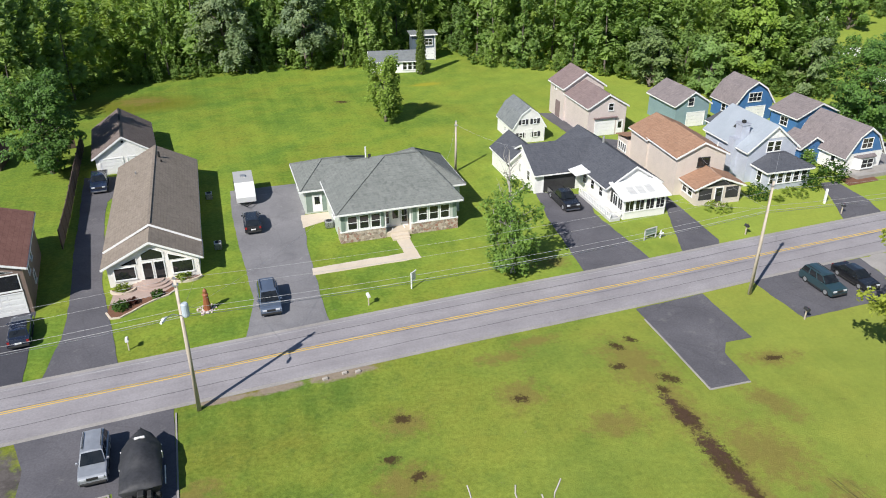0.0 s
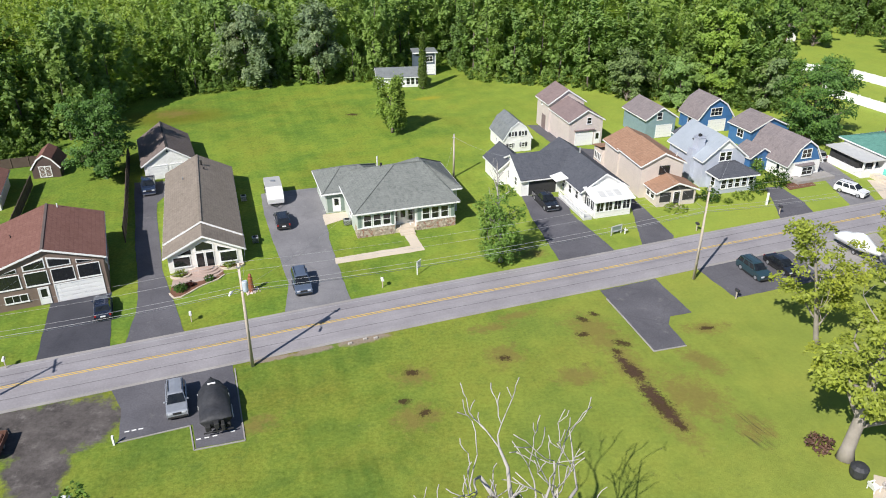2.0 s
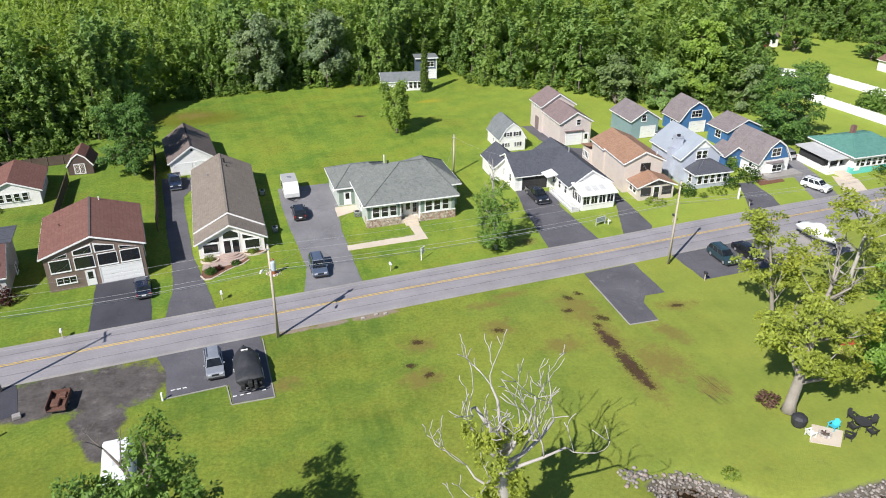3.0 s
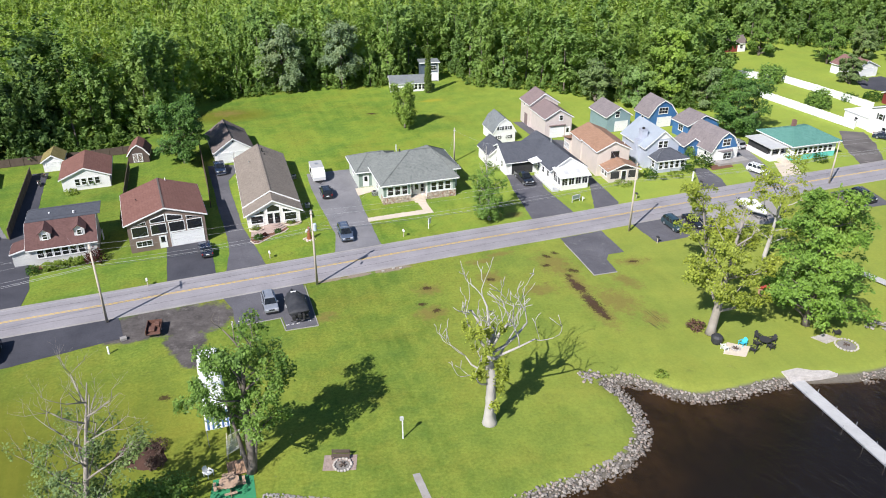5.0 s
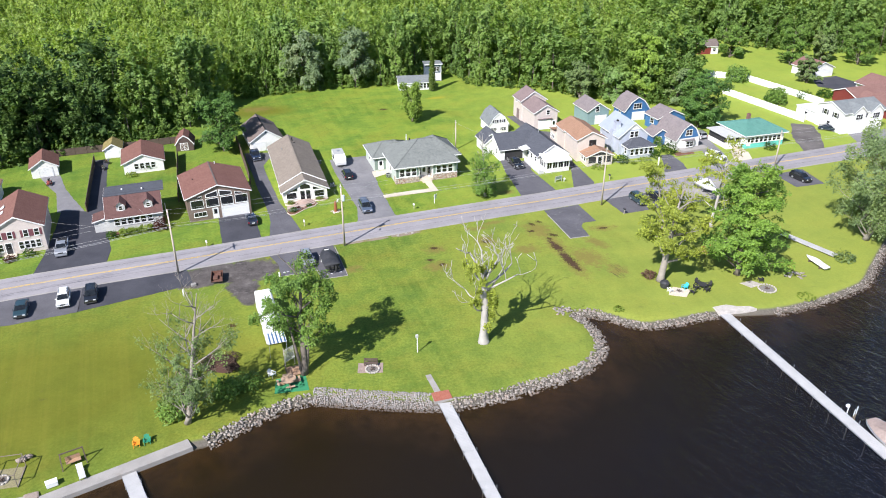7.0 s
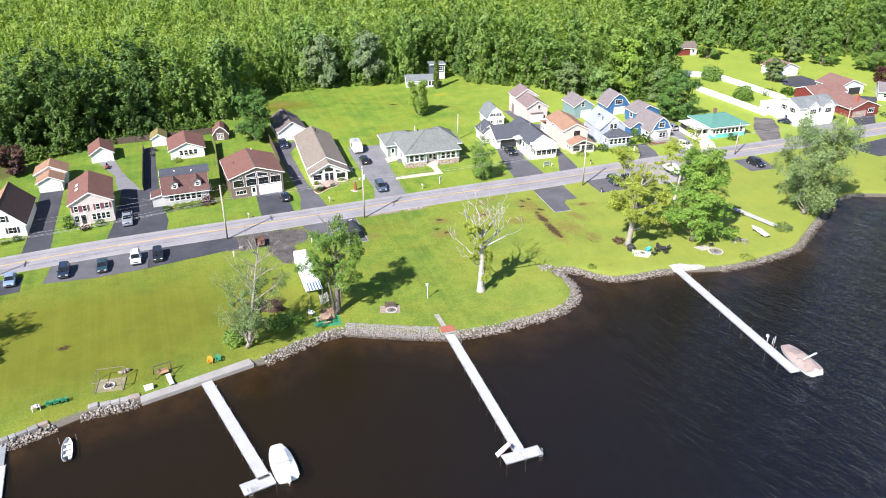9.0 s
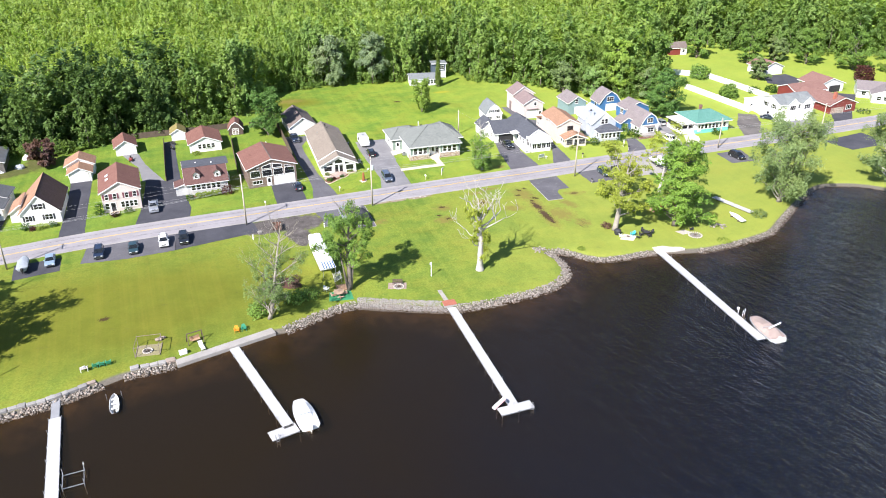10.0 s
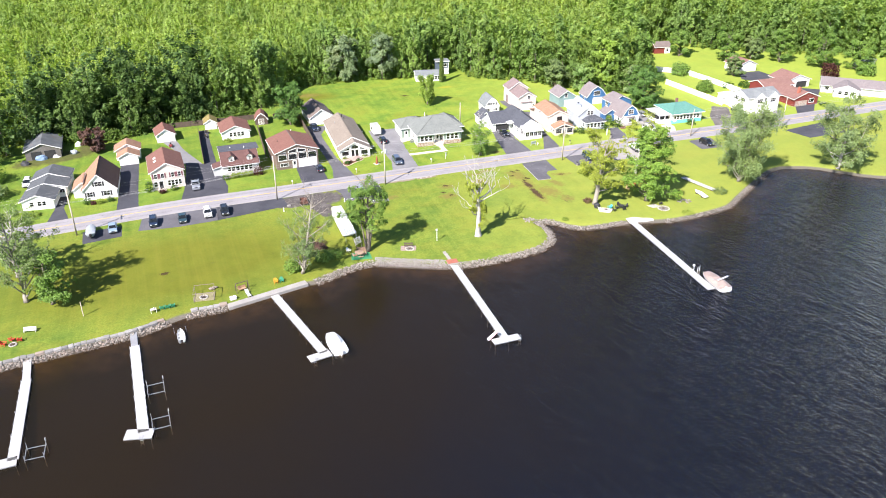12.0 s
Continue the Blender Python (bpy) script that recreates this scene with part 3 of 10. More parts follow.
paving("driveway", "worn grey asphalt driveway beside the tan ranch house", [(-33.0, 49.0), (-27.2, 51.4), (-29.4, 56.2), (-31.4, 60.2), (-34.3, 66), (-36.9, 73), (-39.6, 80), (-41.6, 86), (-40.6, 94.5), (-47.6, 93.6), (-45.6, 88), (-42.6, 80), (-40.0, 72.5), (-37.4, 66), (-35.3, 60.2), (-34.2, 56.5)], M_PAD)
paving("driveway", "dark asphalt apron before the brown garage", [(-40.6, 46.0), (-34.0, 48.6), (-38.6, 61), (-44.6, 58.5)], M_DARKDRIVE, 0.026)
paving("driveway", "broad grey asphalt driveway beside the green hip-roofed house", [(-17.4, 54.6), (-9.9, 57.2), (-11.2, 61), (-14.9, 73.7), (-16.4, 80.8), (-17, 85), (-18.8, 91.8), (-27.2, 89.3), (-25.2, 82), (-22.8, 75), (-18.4, 63)], M_DRIVE)
paving("driveway", "grey asphalt driveway with a black pickup", [(14.8, 66.6), (22.6, 69.4), (20.6, 75), (18.0, 82.4), (18.2, 88), (11.6, 88.8), (12.2, 81.4)], M_PAD)
paving("driveway", "worn dark driveway between the white and beige houses", [(25.6, 70.6), (29.6, 72.0), (30.6, 75.5), (28.6, 84.5), (25.6, 97), (28, 107.4), (21.8, 109.2), (18.6, 121), (15.6, 121), (20.3, 107), (23.9, 96), (26.9, 84), (26.3, 78)], M_PAD, 0.024)
paving("driveway", "grey driveway beside the pale blue house", [(46.4, 78.4), (52.2, 80.4), (52.5, 86), (51.2, 92), (48.8, 91.5), (48.0, 86)], M_PAD, 0.028)
paving("driveway", "dark driveway beside the blue gambrel house", [(58.6, 82.6), (63, 84.4), (63.6, 92), (63, 108), (59.4, 108), (59.2, 94)], M_DRIVE, 0.027)
paving("driveway", "pale concrete drive of the green-roofed bungalow", [(64.2, 84.9), (68.6, 86.5), (69.6, 93.4), (65.8, 94.6)], M_CONCRETE, 0.032)
paving("driveway", "gravel drive behind the green-roofed bungalow", [(82.5, 91.8), (88, 94), (92, 106), (93, 113), (88, 114), (84, 103)], M_GRAVEL, 0.02)
paving("driveway", "dark drive before the white two-storey house", [(98, 97.4), (106, 100.8), (110, 109.6), (98.8, 105.8)], M_DRIVE, 0.02)
paving("driveway", "dark drive of the red ranch house", [(113, 103), (119, 105.2), (125, 118), (134, 134), (126, 136.4), (119, 122)], M_DARKDRIVE, 0.02)
paving("driveway", "black drive before the far white garage", [(110, 148), (120, 141), (131, 139), (124, 152), (121, 160), (112, 157)], M_DARKDRIVE, 0.02)
paving("parking_pad", "stepped grey asphalt pad across the road", [(18.2, 61.2), (25.3, 64.0), (27.5, 56.5), (24.9, 55.7), (24.3, 54.1), (25.1, 50.2), (21.6, 49.2), (19.8, 55.6)], M_PAD, category="parking pad")
paving("parking_pad", "dark asphalt car park by the road", [(31.0, 66.4), (33.5, 59.6), (44, 63.3), (45.6, 63.8), (44.2, 71.2)], M_PAD, 0.028, "parking pad")
paving("parking_pad", "pale worn gravel lot with a wrapped boat", [(44.2, 71.2), (45.6, 63.8), (56.8, 67.5), (58.0, 76.2), (50, 73.4)], M_SHOULDER, 0.026, "parking pad")
paving("parking_pad", "dark asphalt pad by the road", [(70.2, 79.4), (72.2, 72.4), (78.8, 74.2), (77.6, 82.4)], M_PAD, 0.028, "parking pad")
paving("parking_pad", "black asphalt pad by the road", [(103, 89), (108, 82), (121, 87), (117, 96)], M_DARKDRIVE, 0.028, "parking pad")
paving("parking_pad", "dark asphalt pad under the covered boat", [(-28.4, 35.8), (-22.6, 38.0), (-21.4, 34.9), (-17.5, 36.1), (-21.4, 47.6), (-32.2, 43.6), (-29.8, 40.2)], M_PAD, 0.03, "parking pad")
dashes = thing("painted_line", "short white painted dashes across the asphalt pad", "road marking", pose(0, 0, 0), kind="structure")
for x, y in ((-28.1, 37.05), (-27.55, 37.24), (-27.0, 37.42), (-21.5, 36.06), (-20.83, 36.28), (-20.18, 36.51), (-18.75, 37.1)):
    dash = part("dash", boxes((-0.2, 0.2, -0.07, 0.07, 0.0, 0.012)), M_TRIM, dashes)
    dash.matrix_basis = pose(x, y, 0.032, 0, 0, 19)
paving("parking_strip", "black asphalt parking strip along the road", [(-57.6, 25.0), (-42.2, 33.2), (-44.9, 38.7), (-60.0, 33.2)], M_DARKDRIVE, 0.029, "parking strip")
paving("parking_strip", "worn grey asphalt parking strip along the road", [(-74.6, 19.3), (-66, 21.4), (-57.5, 25.0), (-60.0, 33.2), (-76.2, 27.0)], M_PAD, 0.029, "parking strip")
paving("parking_pad", "black asphalt pad with a boat trailer", [(-84.8, 12.7), (-77.4, 16.6), (-79.4, 21.8), (-87.2, 18.6)], M_DARKDRIVE, 0.028, "parking pad")
paving("driveway", "dark sealed driveway between the red-roofed houses", [(-69.2, 33.0), (-58.4, 37.4), (-60.3, 45.8), (-65.4, 56.5), (-70.4, 69.5), (-75.8, 84.3), (-77.7, 90.5), (-80.6, 89.6), (-75.2, 73.6), (-71.1, 61.8), (-76.3, 62.2), (-73.8, 54), (-71, 43)], M_DARKDRIVE, 0.025)
paving("driveway", "grey driveway to the small garage", [(-76.8, 61.4), (-71.2, 61.4), (-75.6, 67.0), (-80.0, 72.8), (-84.6, 80.6), (-88.4, 79.4), (-83.8, 73.7), (-81.0, 70.6)], M_DRIVE, 0.021)
paving("driveway", "dark driveway to the orange-roofed garage", [(-83.0, 27.6), (-78.2, 29.8), (-83.6, 45), (-89.4, 62), (-94, 60.4), (-88.4, 45)], M_DARKDRIVE, 0.025)
paving("driveway", "dark driveway beside the grey cottage", [(-97.2, 20.6), (-91.8, 23.0), (-97.4, 32), (-100.2, 42), (-103.6, 42), (-99.4, 31.5)], M_DARKDRIVE, 0.025)
paving("front_walk", "pale concrete front walk with a bend", [(-13.4, 67.7), (-2.4, 71.4), (-4.1, 76.8), (-5.5, 76.4), (-4.3, 72.5), (-13.7, 69.2)], M_CONCRETE, 0.04, "walk")
paving("side_apron", "pale concrete apron at the side door", [(-16.2, 78.6), (-15.0, 79.6), (-12.9, 81.2), (-13.9, 83.0), (-17.0, 82.0)], M_CONCRETE, 0.041, "walk")
paving("lake_path", "narrow pale path down to the dock", [(-4.1, 8.7), (-3.4, 8.9), (-2.0, 5.1), (-2.8, 4.8)], M_GREYCON, 0.03, "walk")


def edging(label, pts, w=0.16, h=0.07, material=None):
    """A low kerb strip along plan points."""
    bm = bmesh.new()
    for a, b in zip(pts, pts[1:]):
        beam(bm, (*a, h / 2), (*b, h / 2), w, h)
    return tagged(part("edging", bm, material or M_GREYCON), label, "edging", kind="structure")


edging("pale concrete edging round the boat pad", [(-28.5, 35.6), (-22.75, 37.8), (-21.5, 34.7), (-17.4, 35.9), (-20.8, 46.3)], 0.12)
edging("pale concrete edging along the stepped pad", [(18.6, 59.4), (19.7, 55.6), (21.5, 49.1), (25.1, 50.1)], 0.14)

# ---- house kit ----
def on_face(face, plane):
    """From (along, out, up) to the house's own axes for a wall facing f(ront), b(ack), l(eft) or r(ight)."""
    return {"f": lambda u, o, z: (u, plane - o, z), "b": lambda u, o, z: (u, plane + o, z), "l": lambda u, o, z: (plane - o, u, z), "r": lambda u, o, z: (plane + o, u, z)}[face]


def face_boxes(face, plane, rows):
    """Boxes given as (u0, u1, out0, out1, z0, z1) on a wall."""
    put, bm = on_face(face, plane), bmesh.new()
    for u0, u1, o0, o1, z0, z1 in rows:
        a, b = put(u0, o0, z0), put(u1, o1, z1)
        box(bm, *sorted((a[0], b[0])), *sorted((a[1], b[1])), *sorted((a[2], b[2])))
    return bm


def window(h, face, plane, u, z, w, hh, cols=1, rows=2, trim=None, glass=None, shutters=None, bar=0.05):
    """A framed window centred at u along the wall with its sill at z."""
    a, b, e = u - w / 2, u + w / 2, 0.09
    rr = [(a - e, a, -0.02, 0.07, z - e, z + hh + e), (b, b + e, -0.02, 0.07, z - e, z + hh + e), (a, b, -0.02, 0.07, z + hh, z + hh + e), (a - e - 0.04, b + e + 0.04, -0.02, 0.11, z - e - 0.05, z)]
    rr += [(a + w * k / cols - bar / 2, a + w * k / cols + bar / 2, 0.0, 0.05, z, z + hh) for k in range(1, cols)]
    rr += [(a, b, 0.0, 0.05, z + hh * k / rows - bar / 2, z + hh * k / rows + bar / 2) for k in range(1, rows)]
    f = part("window", face_boxes(face, plane, rr), trim or M_TRIM, h)
    part("pane", face_boxes(face, plane, [(a, b, 0.0, 0.025, z, z + hh)]), glass or M_GLASS, f)
    if shutters:
        for c in (a - e - 0.22, b + e + 0.22):
            bm, put = bmesh.new(), on_face(face, plane)
            louvre = [(0.0, z - 0.05)] + [q for k in range(6) for q in ((0.06, z - 0.05 + (hh + 0.1) * k / 6), (0.035, z - 0.05 + (hh + 0.1) * (k + 0.8) / 6))] + [(0.0, z + hh + 0.05)]
            ends = [[bm.verts.new(put(e2, o, zz)) for o, zz in louvre] for e2 in (c - 0.19, c + 0.19)]
            bm.faces.new(ends[0]), bm.faces.new(ends[1][::-1])
            for k in range(len(louvre)):
                j = (k + 1) % len(louvre)
                bm.faces.new((ends[0][k], ends[1][k], ends[1][j], ends[0][j]))
            part("shutter", bm, shutters, h)
    return f


def door(h, face, plane, u, w=0.95, hh=2.05, z=0.15, material=None, lite=True, label=""):
    a, b, e = u - w / 2, u + w / 2, 0.1
    d = part("door", face_boxes(face, plane, [(a, b, 0.0, 0.04, z, z + hh)] + [(c - 0.16, c + 0.16, 0.04, 0.055, z + q, z + q + 0.6) for c in (u - 0.2, u + 0.2) for q in ((0.2,) if lite else (0.2, 1.1))]), material or M_TRIM, h, label)
    part("door_frame", face_boxes(face, plane, [(a - e, a, -0.02, 0.07, z, z + hh + e), (b, b + e, -0.02, 0.07, z, z + hh + e), (a, b, -0.02, 0.07, z + hh, z + hh + e)]), M_TRIM, d)
    if lite:
        part("pane", face_boxes(face, plane, [(u - w * 0.32, u + w * 0.32, 0.04, 0.05, z + hh * 0.45, z + hh * 0.93)]), M_GLASS, d)
    part("knob", face_boxes(face, plane, [(b - 0.12, b - 0.07, 0.04, 0.1, z + 0.98, z + 1.04)]), M_CHROME, d)
    return d


def garage_door(h, face, plane, u, w, hh, material=None, z=0.05):
    a, b, e = u - w / 2, u + w / 2, 0.12
    f = part("garage_door", face_boxes(face, plane, [(a - e, a, -0.02, 0.08, z, z + hh + e), (b, b + e, -0.02, 0.08, z, z + hh + e), (a, b, -0.02, 0.08, z + hh, z + hh + e)]), M_TRIM, h)
    for k in range(4):
        z0, z1 = z + hh * k / 4 + 0.01, z + hh * (k + 1) / 4 - 0.01
        n = max(2, round(w / 0.65))
        part("panel", face_boxes(face, plane, [(a, b, 0.0, 0.03, z0, z1)] + [(a + w * (j + 0.12) / n, a + w * (j + 0.88) / n, 0.03, 0.045, z0 + 0.1, z1 - 0.1) for j in range(n)]), material or M_TRIM, f)
    return f


def miter(line, off):
    """A polyline moved sideways (upwards for a roof drawn left to right), with mitred joints."""
    out = []
    n = [Vector((-(b[1] - a[1]), b[0] - a[0])).normalized() for a, b in zip(line, line[1:])]
    for i, q in enumerate(line):
        if i in (0, len(line) - 1):
            m, k = n[min(i, len(n) - 1)], 1.0
        else:
            m = (n[i - 1] + n[i]).normalized()
            k = 1 / max(0.3, m.dot(n[i]))
        out.append((q[0] + m.x * off * k, q[1] + m.y * off * k))
    return out


def roofed(h, line, axis, a0, a1, wall, roof, z0=0.0, over=0.4, rake=0.3, trim=None, walls=True, wall_label="", roof_label=""):
    """A block whose cross-section has the roof line `line` of (s, z) from wall top to wall top, drawn out along axis."""
    if walls:
        bm = bmesh.new()
        prism(bm, [(line[0][0], z0), *line, (line[-1][0], z0)], axis, a0, a1)
        part("wall", bm, wall, h, wall_label)
    ext = [tuple(q) for q in line]
    for i, j in ((0, 1), (-1, -2)):
        d = (Vector(line[i]) - Vector(line[j])).normalized()
        ext[i] = tuple(Vector(line[i]) + d * over / max(0.35, abs(d.x)))
    lo, hi = miter(ext, 0.01), miter(ext, 0.16)
    bm = bmesh.new()
    for k in range(len(ext) - 1):
        prism(bm, [lo[k], lo[k + 1], hi[k + 1], hi[k]], axis, a0 - rake, a1 + rake)
    r = part("roof", bm, roof, h, roof_label)
    b0, b1 = miter(ext, -0.09), miter(ext, 0.125)
    for s0, s1 in ((a0 - rake - 0.035, a0 - rake), (a1 + rake, a1 + rake + 0.035)):
        for k in range(len(ext) - 1):
            bm = bmesh.new()
            prism(bm, [b0[k], b0[k + 1], b1[k + 1], b1[k]], axis, s0, s1)
            part("fascia", bm, trim or M_TRIM, r)
    for q, sgn in ((ext[0], -1), (ext[-1], 1)):
        bm = bmesh.new()
        prism(bm, [(q[0], q[1] - 0.1), (q[0] + sgn * 0.1, q[1] - 0.1), (q[0] + sgn * 0.1, q[1] + 0.06), (q[0], q[1] + 0.06)], axis, a0 - rake, a1 + rake)
        part("gutter", bm, trim or M_TRIM, r)
    return r


def hip(h, x0, x1, y0, y1, z0, z1, roof, inset=None, trim=None, right=None):
    bm = bmesh.new()
    w, d = x1 - x0, y1 - y0
    k = inset if inset is not None else min(w, d) / 2
    if w >= d or right:
        ridge = [(x0 + k, (y0 + y1) / 2), (x1 - (right or k), (y0 + y1) / 2)]
    else:
        ridge = [((x0 + x1) / 2, y0 + k), ((x0 + x1) / 2, y1 - k)]
    c = [(x0, y0), (x1, y0), (x1, y1), (x0, y1)]
    lo, hi = [bm.verts.new((*q, z0 - 0.04)) for q in c], [bm.verts.new((*q, z0 + 0.08)) for q in c]
    top = [bm.verts.new((*q, z1)) for q in ridge]
    bm.faces.new(lo[::-1])
    for i in range(4):
        bm.faces.new((lo[i], lo[(i + 1) % 4], hi[(i + 1) % 4], hi[i]))
    p, q = top
    fs = ((hi[0], hi[1], q, p), (hi[1], hi[2], q), (hi[2], hi[3], p, q), (hi[3], hi[0], p)) if w >= d or right else ((hi[0], hi[1], p), (hi[1], hi[2], q, p), (hi[2], hi[3], q), (hi[3], hi[0], p, q))
    for f in fs:
        bm.faces.new(f)
    r = part("roof", bm, roof, h)
    near = (0, 1, 1, 0) if w >= d or right else (0, 0, 1, 1)
    caps = [((*c[i], z0 + 0.1), (*ridge[near[i]], z1 + 0.02)) for i in range(4)] + [((*ridge[0], z1 + 0.02), (*ridge[1], z1 + 0.02))]
    for a, b in caps:
        if math.dist(a, b) > 0.5:
            bm = bmesh.new()
            beam(bm, a, b, 0.26, 0.1)
            part("ridge_cap", bm, roof, r)
    bm = bmesh.new()
    for u0, u1, v0, v1 in ((x0, x1, y0 - 0.06, y0), (x0, x1, y1, y1 + 0.06), (x0 - 0.06, x0, y0, y1), (x1, x1 + 0.06, y0, y1)):
        box(bm, u0, u1, v0, v1, z0 - 0.14, z0 + 0.06)
    part("gutter", bm, trim or M_TRIM, r)
    return r


def block(h, x0, x1, y0, y1, z0, z1, material, label="", name="wall"):
    return part(name, boxes((x0, x1, y0, y1, z0, z1)), material, h, label)


def house(name, label, x, y, turn, category="house", group="houses along the road"):
    return thing(name, label, category, pose(x, y, 0, 0, 0, turn), group)


def vent(h, x, y, z, material=None, r=0.06, hh=0.5):
    bm = bmesh.new()
    tube(bm, [(x, y, z - 0.25), (x, y, z + hh)], [r, r], 8)
    return part("vent_pipe", bm, material or M_BLACK, h)


M_BROWNROOF = shingles("tan_shingles", (0.215, 0.18, 0.145), (0.27, 0.23, 0.19))
M_REDROOF = shingles("red_brown_shingles", (0.175, 0.084, 0.066), (0.22, 0.113, 0.09))
M_DKBROWN = shingles("dark_brown_shingles", (0.15, 0.12, 0.108), (0.205, 0.168, 0.152))
M_GREYGREEN = shingles("grey_green_shingles", (0.165, 0.178, 0.165), (0.22, 0.232, 0.215), (0.11, 0.118, 0.11))
M_CHARCOAL = shingles("charcoal_shingles", (0.075, 0.080, 0.095), (0.10, 0.105, 0.12))
M_MAUVE = shingles("mauve_shingles", (0.20, 0.15, 0.145), (0.25, 0.19, 0.18))
M_ORANGE = shingles("orange_tan_shingles", (0.29, 0.165, 0.105), (0.36, 0.22, 0.145), (0.22, 0.13, 0.09))
M_TAUPE = shingles("taupe_shingles", (0.19, 0.165, 0.165), (0.25, 0.215, 0.21))
M_GREYROOF = shingles("mid_grey_shingles", (0.16, 0.175, 0.18), (0.22, 0.235, 0.235))
M_METAL = surface("pale_blue_metal_roof", (0.35, 0.39, 0.43), (0.42, 0.46, 0.50), 0.5, 0.45, 0.2)
M_TEALROOF = shingles("green_shingles", (0.085, 0.22, 0.18), (0.12, 0.27, 0.225))
M_PINKROOF = shingles("faded_red_shingles", (0.20, 0.108, 0.09), (0.25, 0.145, 0.125))
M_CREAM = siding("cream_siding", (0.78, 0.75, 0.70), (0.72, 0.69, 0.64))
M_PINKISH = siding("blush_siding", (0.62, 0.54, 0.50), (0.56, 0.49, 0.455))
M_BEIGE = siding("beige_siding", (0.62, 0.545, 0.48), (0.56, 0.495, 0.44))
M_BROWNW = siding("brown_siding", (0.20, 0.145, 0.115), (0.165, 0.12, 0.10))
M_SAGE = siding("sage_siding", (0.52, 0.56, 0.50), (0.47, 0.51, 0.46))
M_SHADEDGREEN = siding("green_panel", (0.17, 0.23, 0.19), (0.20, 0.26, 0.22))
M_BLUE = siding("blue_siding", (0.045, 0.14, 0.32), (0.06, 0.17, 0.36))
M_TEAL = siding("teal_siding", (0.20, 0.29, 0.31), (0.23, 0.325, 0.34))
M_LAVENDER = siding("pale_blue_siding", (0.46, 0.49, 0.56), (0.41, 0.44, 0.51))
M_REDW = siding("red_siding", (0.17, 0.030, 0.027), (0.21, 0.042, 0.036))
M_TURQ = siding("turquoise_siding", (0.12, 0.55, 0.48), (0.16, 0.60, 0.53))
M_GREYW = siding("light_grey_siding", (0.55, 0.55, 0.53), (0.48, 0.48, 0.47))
M_DKWOOD = surface("dark_fence_wood", (0.085, 0.06, 0.045), (0.12, 0.09, 0.07), 1.5, 0.9)
M_REDSHUT = paint("red_shutter_paint", (0.17, 0.055, 0.07), 0.5, 0.0)
M_BLKSHUT = paint("black_shutter_paint", (0.03, 0.03, 0.035), 0.5, 0.0)
M_BRICKRED = surface("red_brick_paving", (0.30, 0.09, 0.06), (0.40, 0.15, 0.10), 2.0, 0.85)


def stone_mat():
    m, t, p = nodes_of("fieldstone_veneer")
    c = coords(t)
    v = add(t, "ShaderNodeTexVoronoi", Scale=3.6)
    e = add(t, "ShaderNodeTexVoronoi", Scale=3.6)
    e.feature = "DISTANCE_TO_EDGE"
    for n in (v, e):
        t.links.new(c, n.inputs["Vector"])
    sep = t.nodes.new("ShaderNodeSeparateColor")
    t.links.new(v.outputs["Color"], sep.inputs[0])
    col = mix(t, sep.outputs[0], (0.22, 0.16, 0.12), (0.62, 0.52, 0.42))
    col = mix(t, ramp(t, sep.outputs[1], 0.7, 0.9), col, (0.34, 0.17, 0.12))
    col = mix(t, ramp(t, e.outputs[0], 0.06, 0.02), col, (0.40, 0.36, 0.31))
    t.links.new(col, p.inputs["Base Color"])
    p.inputs["Roughness"].default_value = 0.85
    bump(t, p, ramp(t, e.outputs[0], 0.0, 0.15), 0.8, 0.05)
    return m


M_STONE = stone_mat()

# ---- tan-roofed ranch with a glazed gable ----
h = house("ranch_house", "long white ranch house with tan shingles and a glazed gable front", -33.2, 65.3, 17)
roofed(h, [(0, 2.75), (4.35, 5.0), (8.7, 2.75)], "y", 3.2, 26.5, M_CREAM, M_BROWNROOF)
roofed(h, [(0, 2.45), (4.35, 4.6), (8.7, 2.45)], "y", 0, 3.2, M_CREAM, M_BROWNROOF, over=0.45, rake=0.45)
part("ridge_cap", boxes((4.2, 4.5, 3.0, 26.7, 5.08, 5.2)), M_BROWNROOF, h)
for u, w in ((1.6, 1.9), (7.1, 1.9)):
    window(h, "f", 0, u, 0.75, w, 1.25, 1, 1)
for u in (3.78, 4.92):
    window(h, "f", 0, u, 0.3, 0.86, 1.95, 1, 1)
for pts in ([(1.0, 2.25), (2.9, 2.25), (2.9, 3.05)], [(5.8, 2.25), (7.7, 2.25), (5.8, 3.05)], [(3.2, 2.5), (5.5, 2.5), (5.5, 3.3), (4.35, 3.9), (3.2, 3.3)]):
    bm = bmesh.new()
    prism(bm, pts, "y", -0.05, 0.0)
    f = part("window", bm, M_TRIM, h, "white-framed gable light")
    cx, cz = sum(q[0] for q in pts) / len(pts), sum(q[1] for q in pts) / len(pts)
    bm = bmesh.new()
    prism(bm, [(cx + (a - cx) * 0.84, cz + (b - cz) * 0.8) for a, b in pts], "y", -0.07, -0.04)
    part("pane", bm, M_GLASS, f)
vent(h, 4.9, 23, 5.1, r=0.15), vent(h, 5.2, 21.6, 4.7, r=0.12, hh=0.3), vent(h, 2.2, 20, 4.0, M_ALU, 0.1, 0.4)
for y0 in (6, 10, 15, 20):
    window(h, "r", 8.7, y0, 1.0, 1.0, 1.2)
    window(h, "l", 0, y0, 1.0, 1.0, 1.2)
bm = bmesh.new()
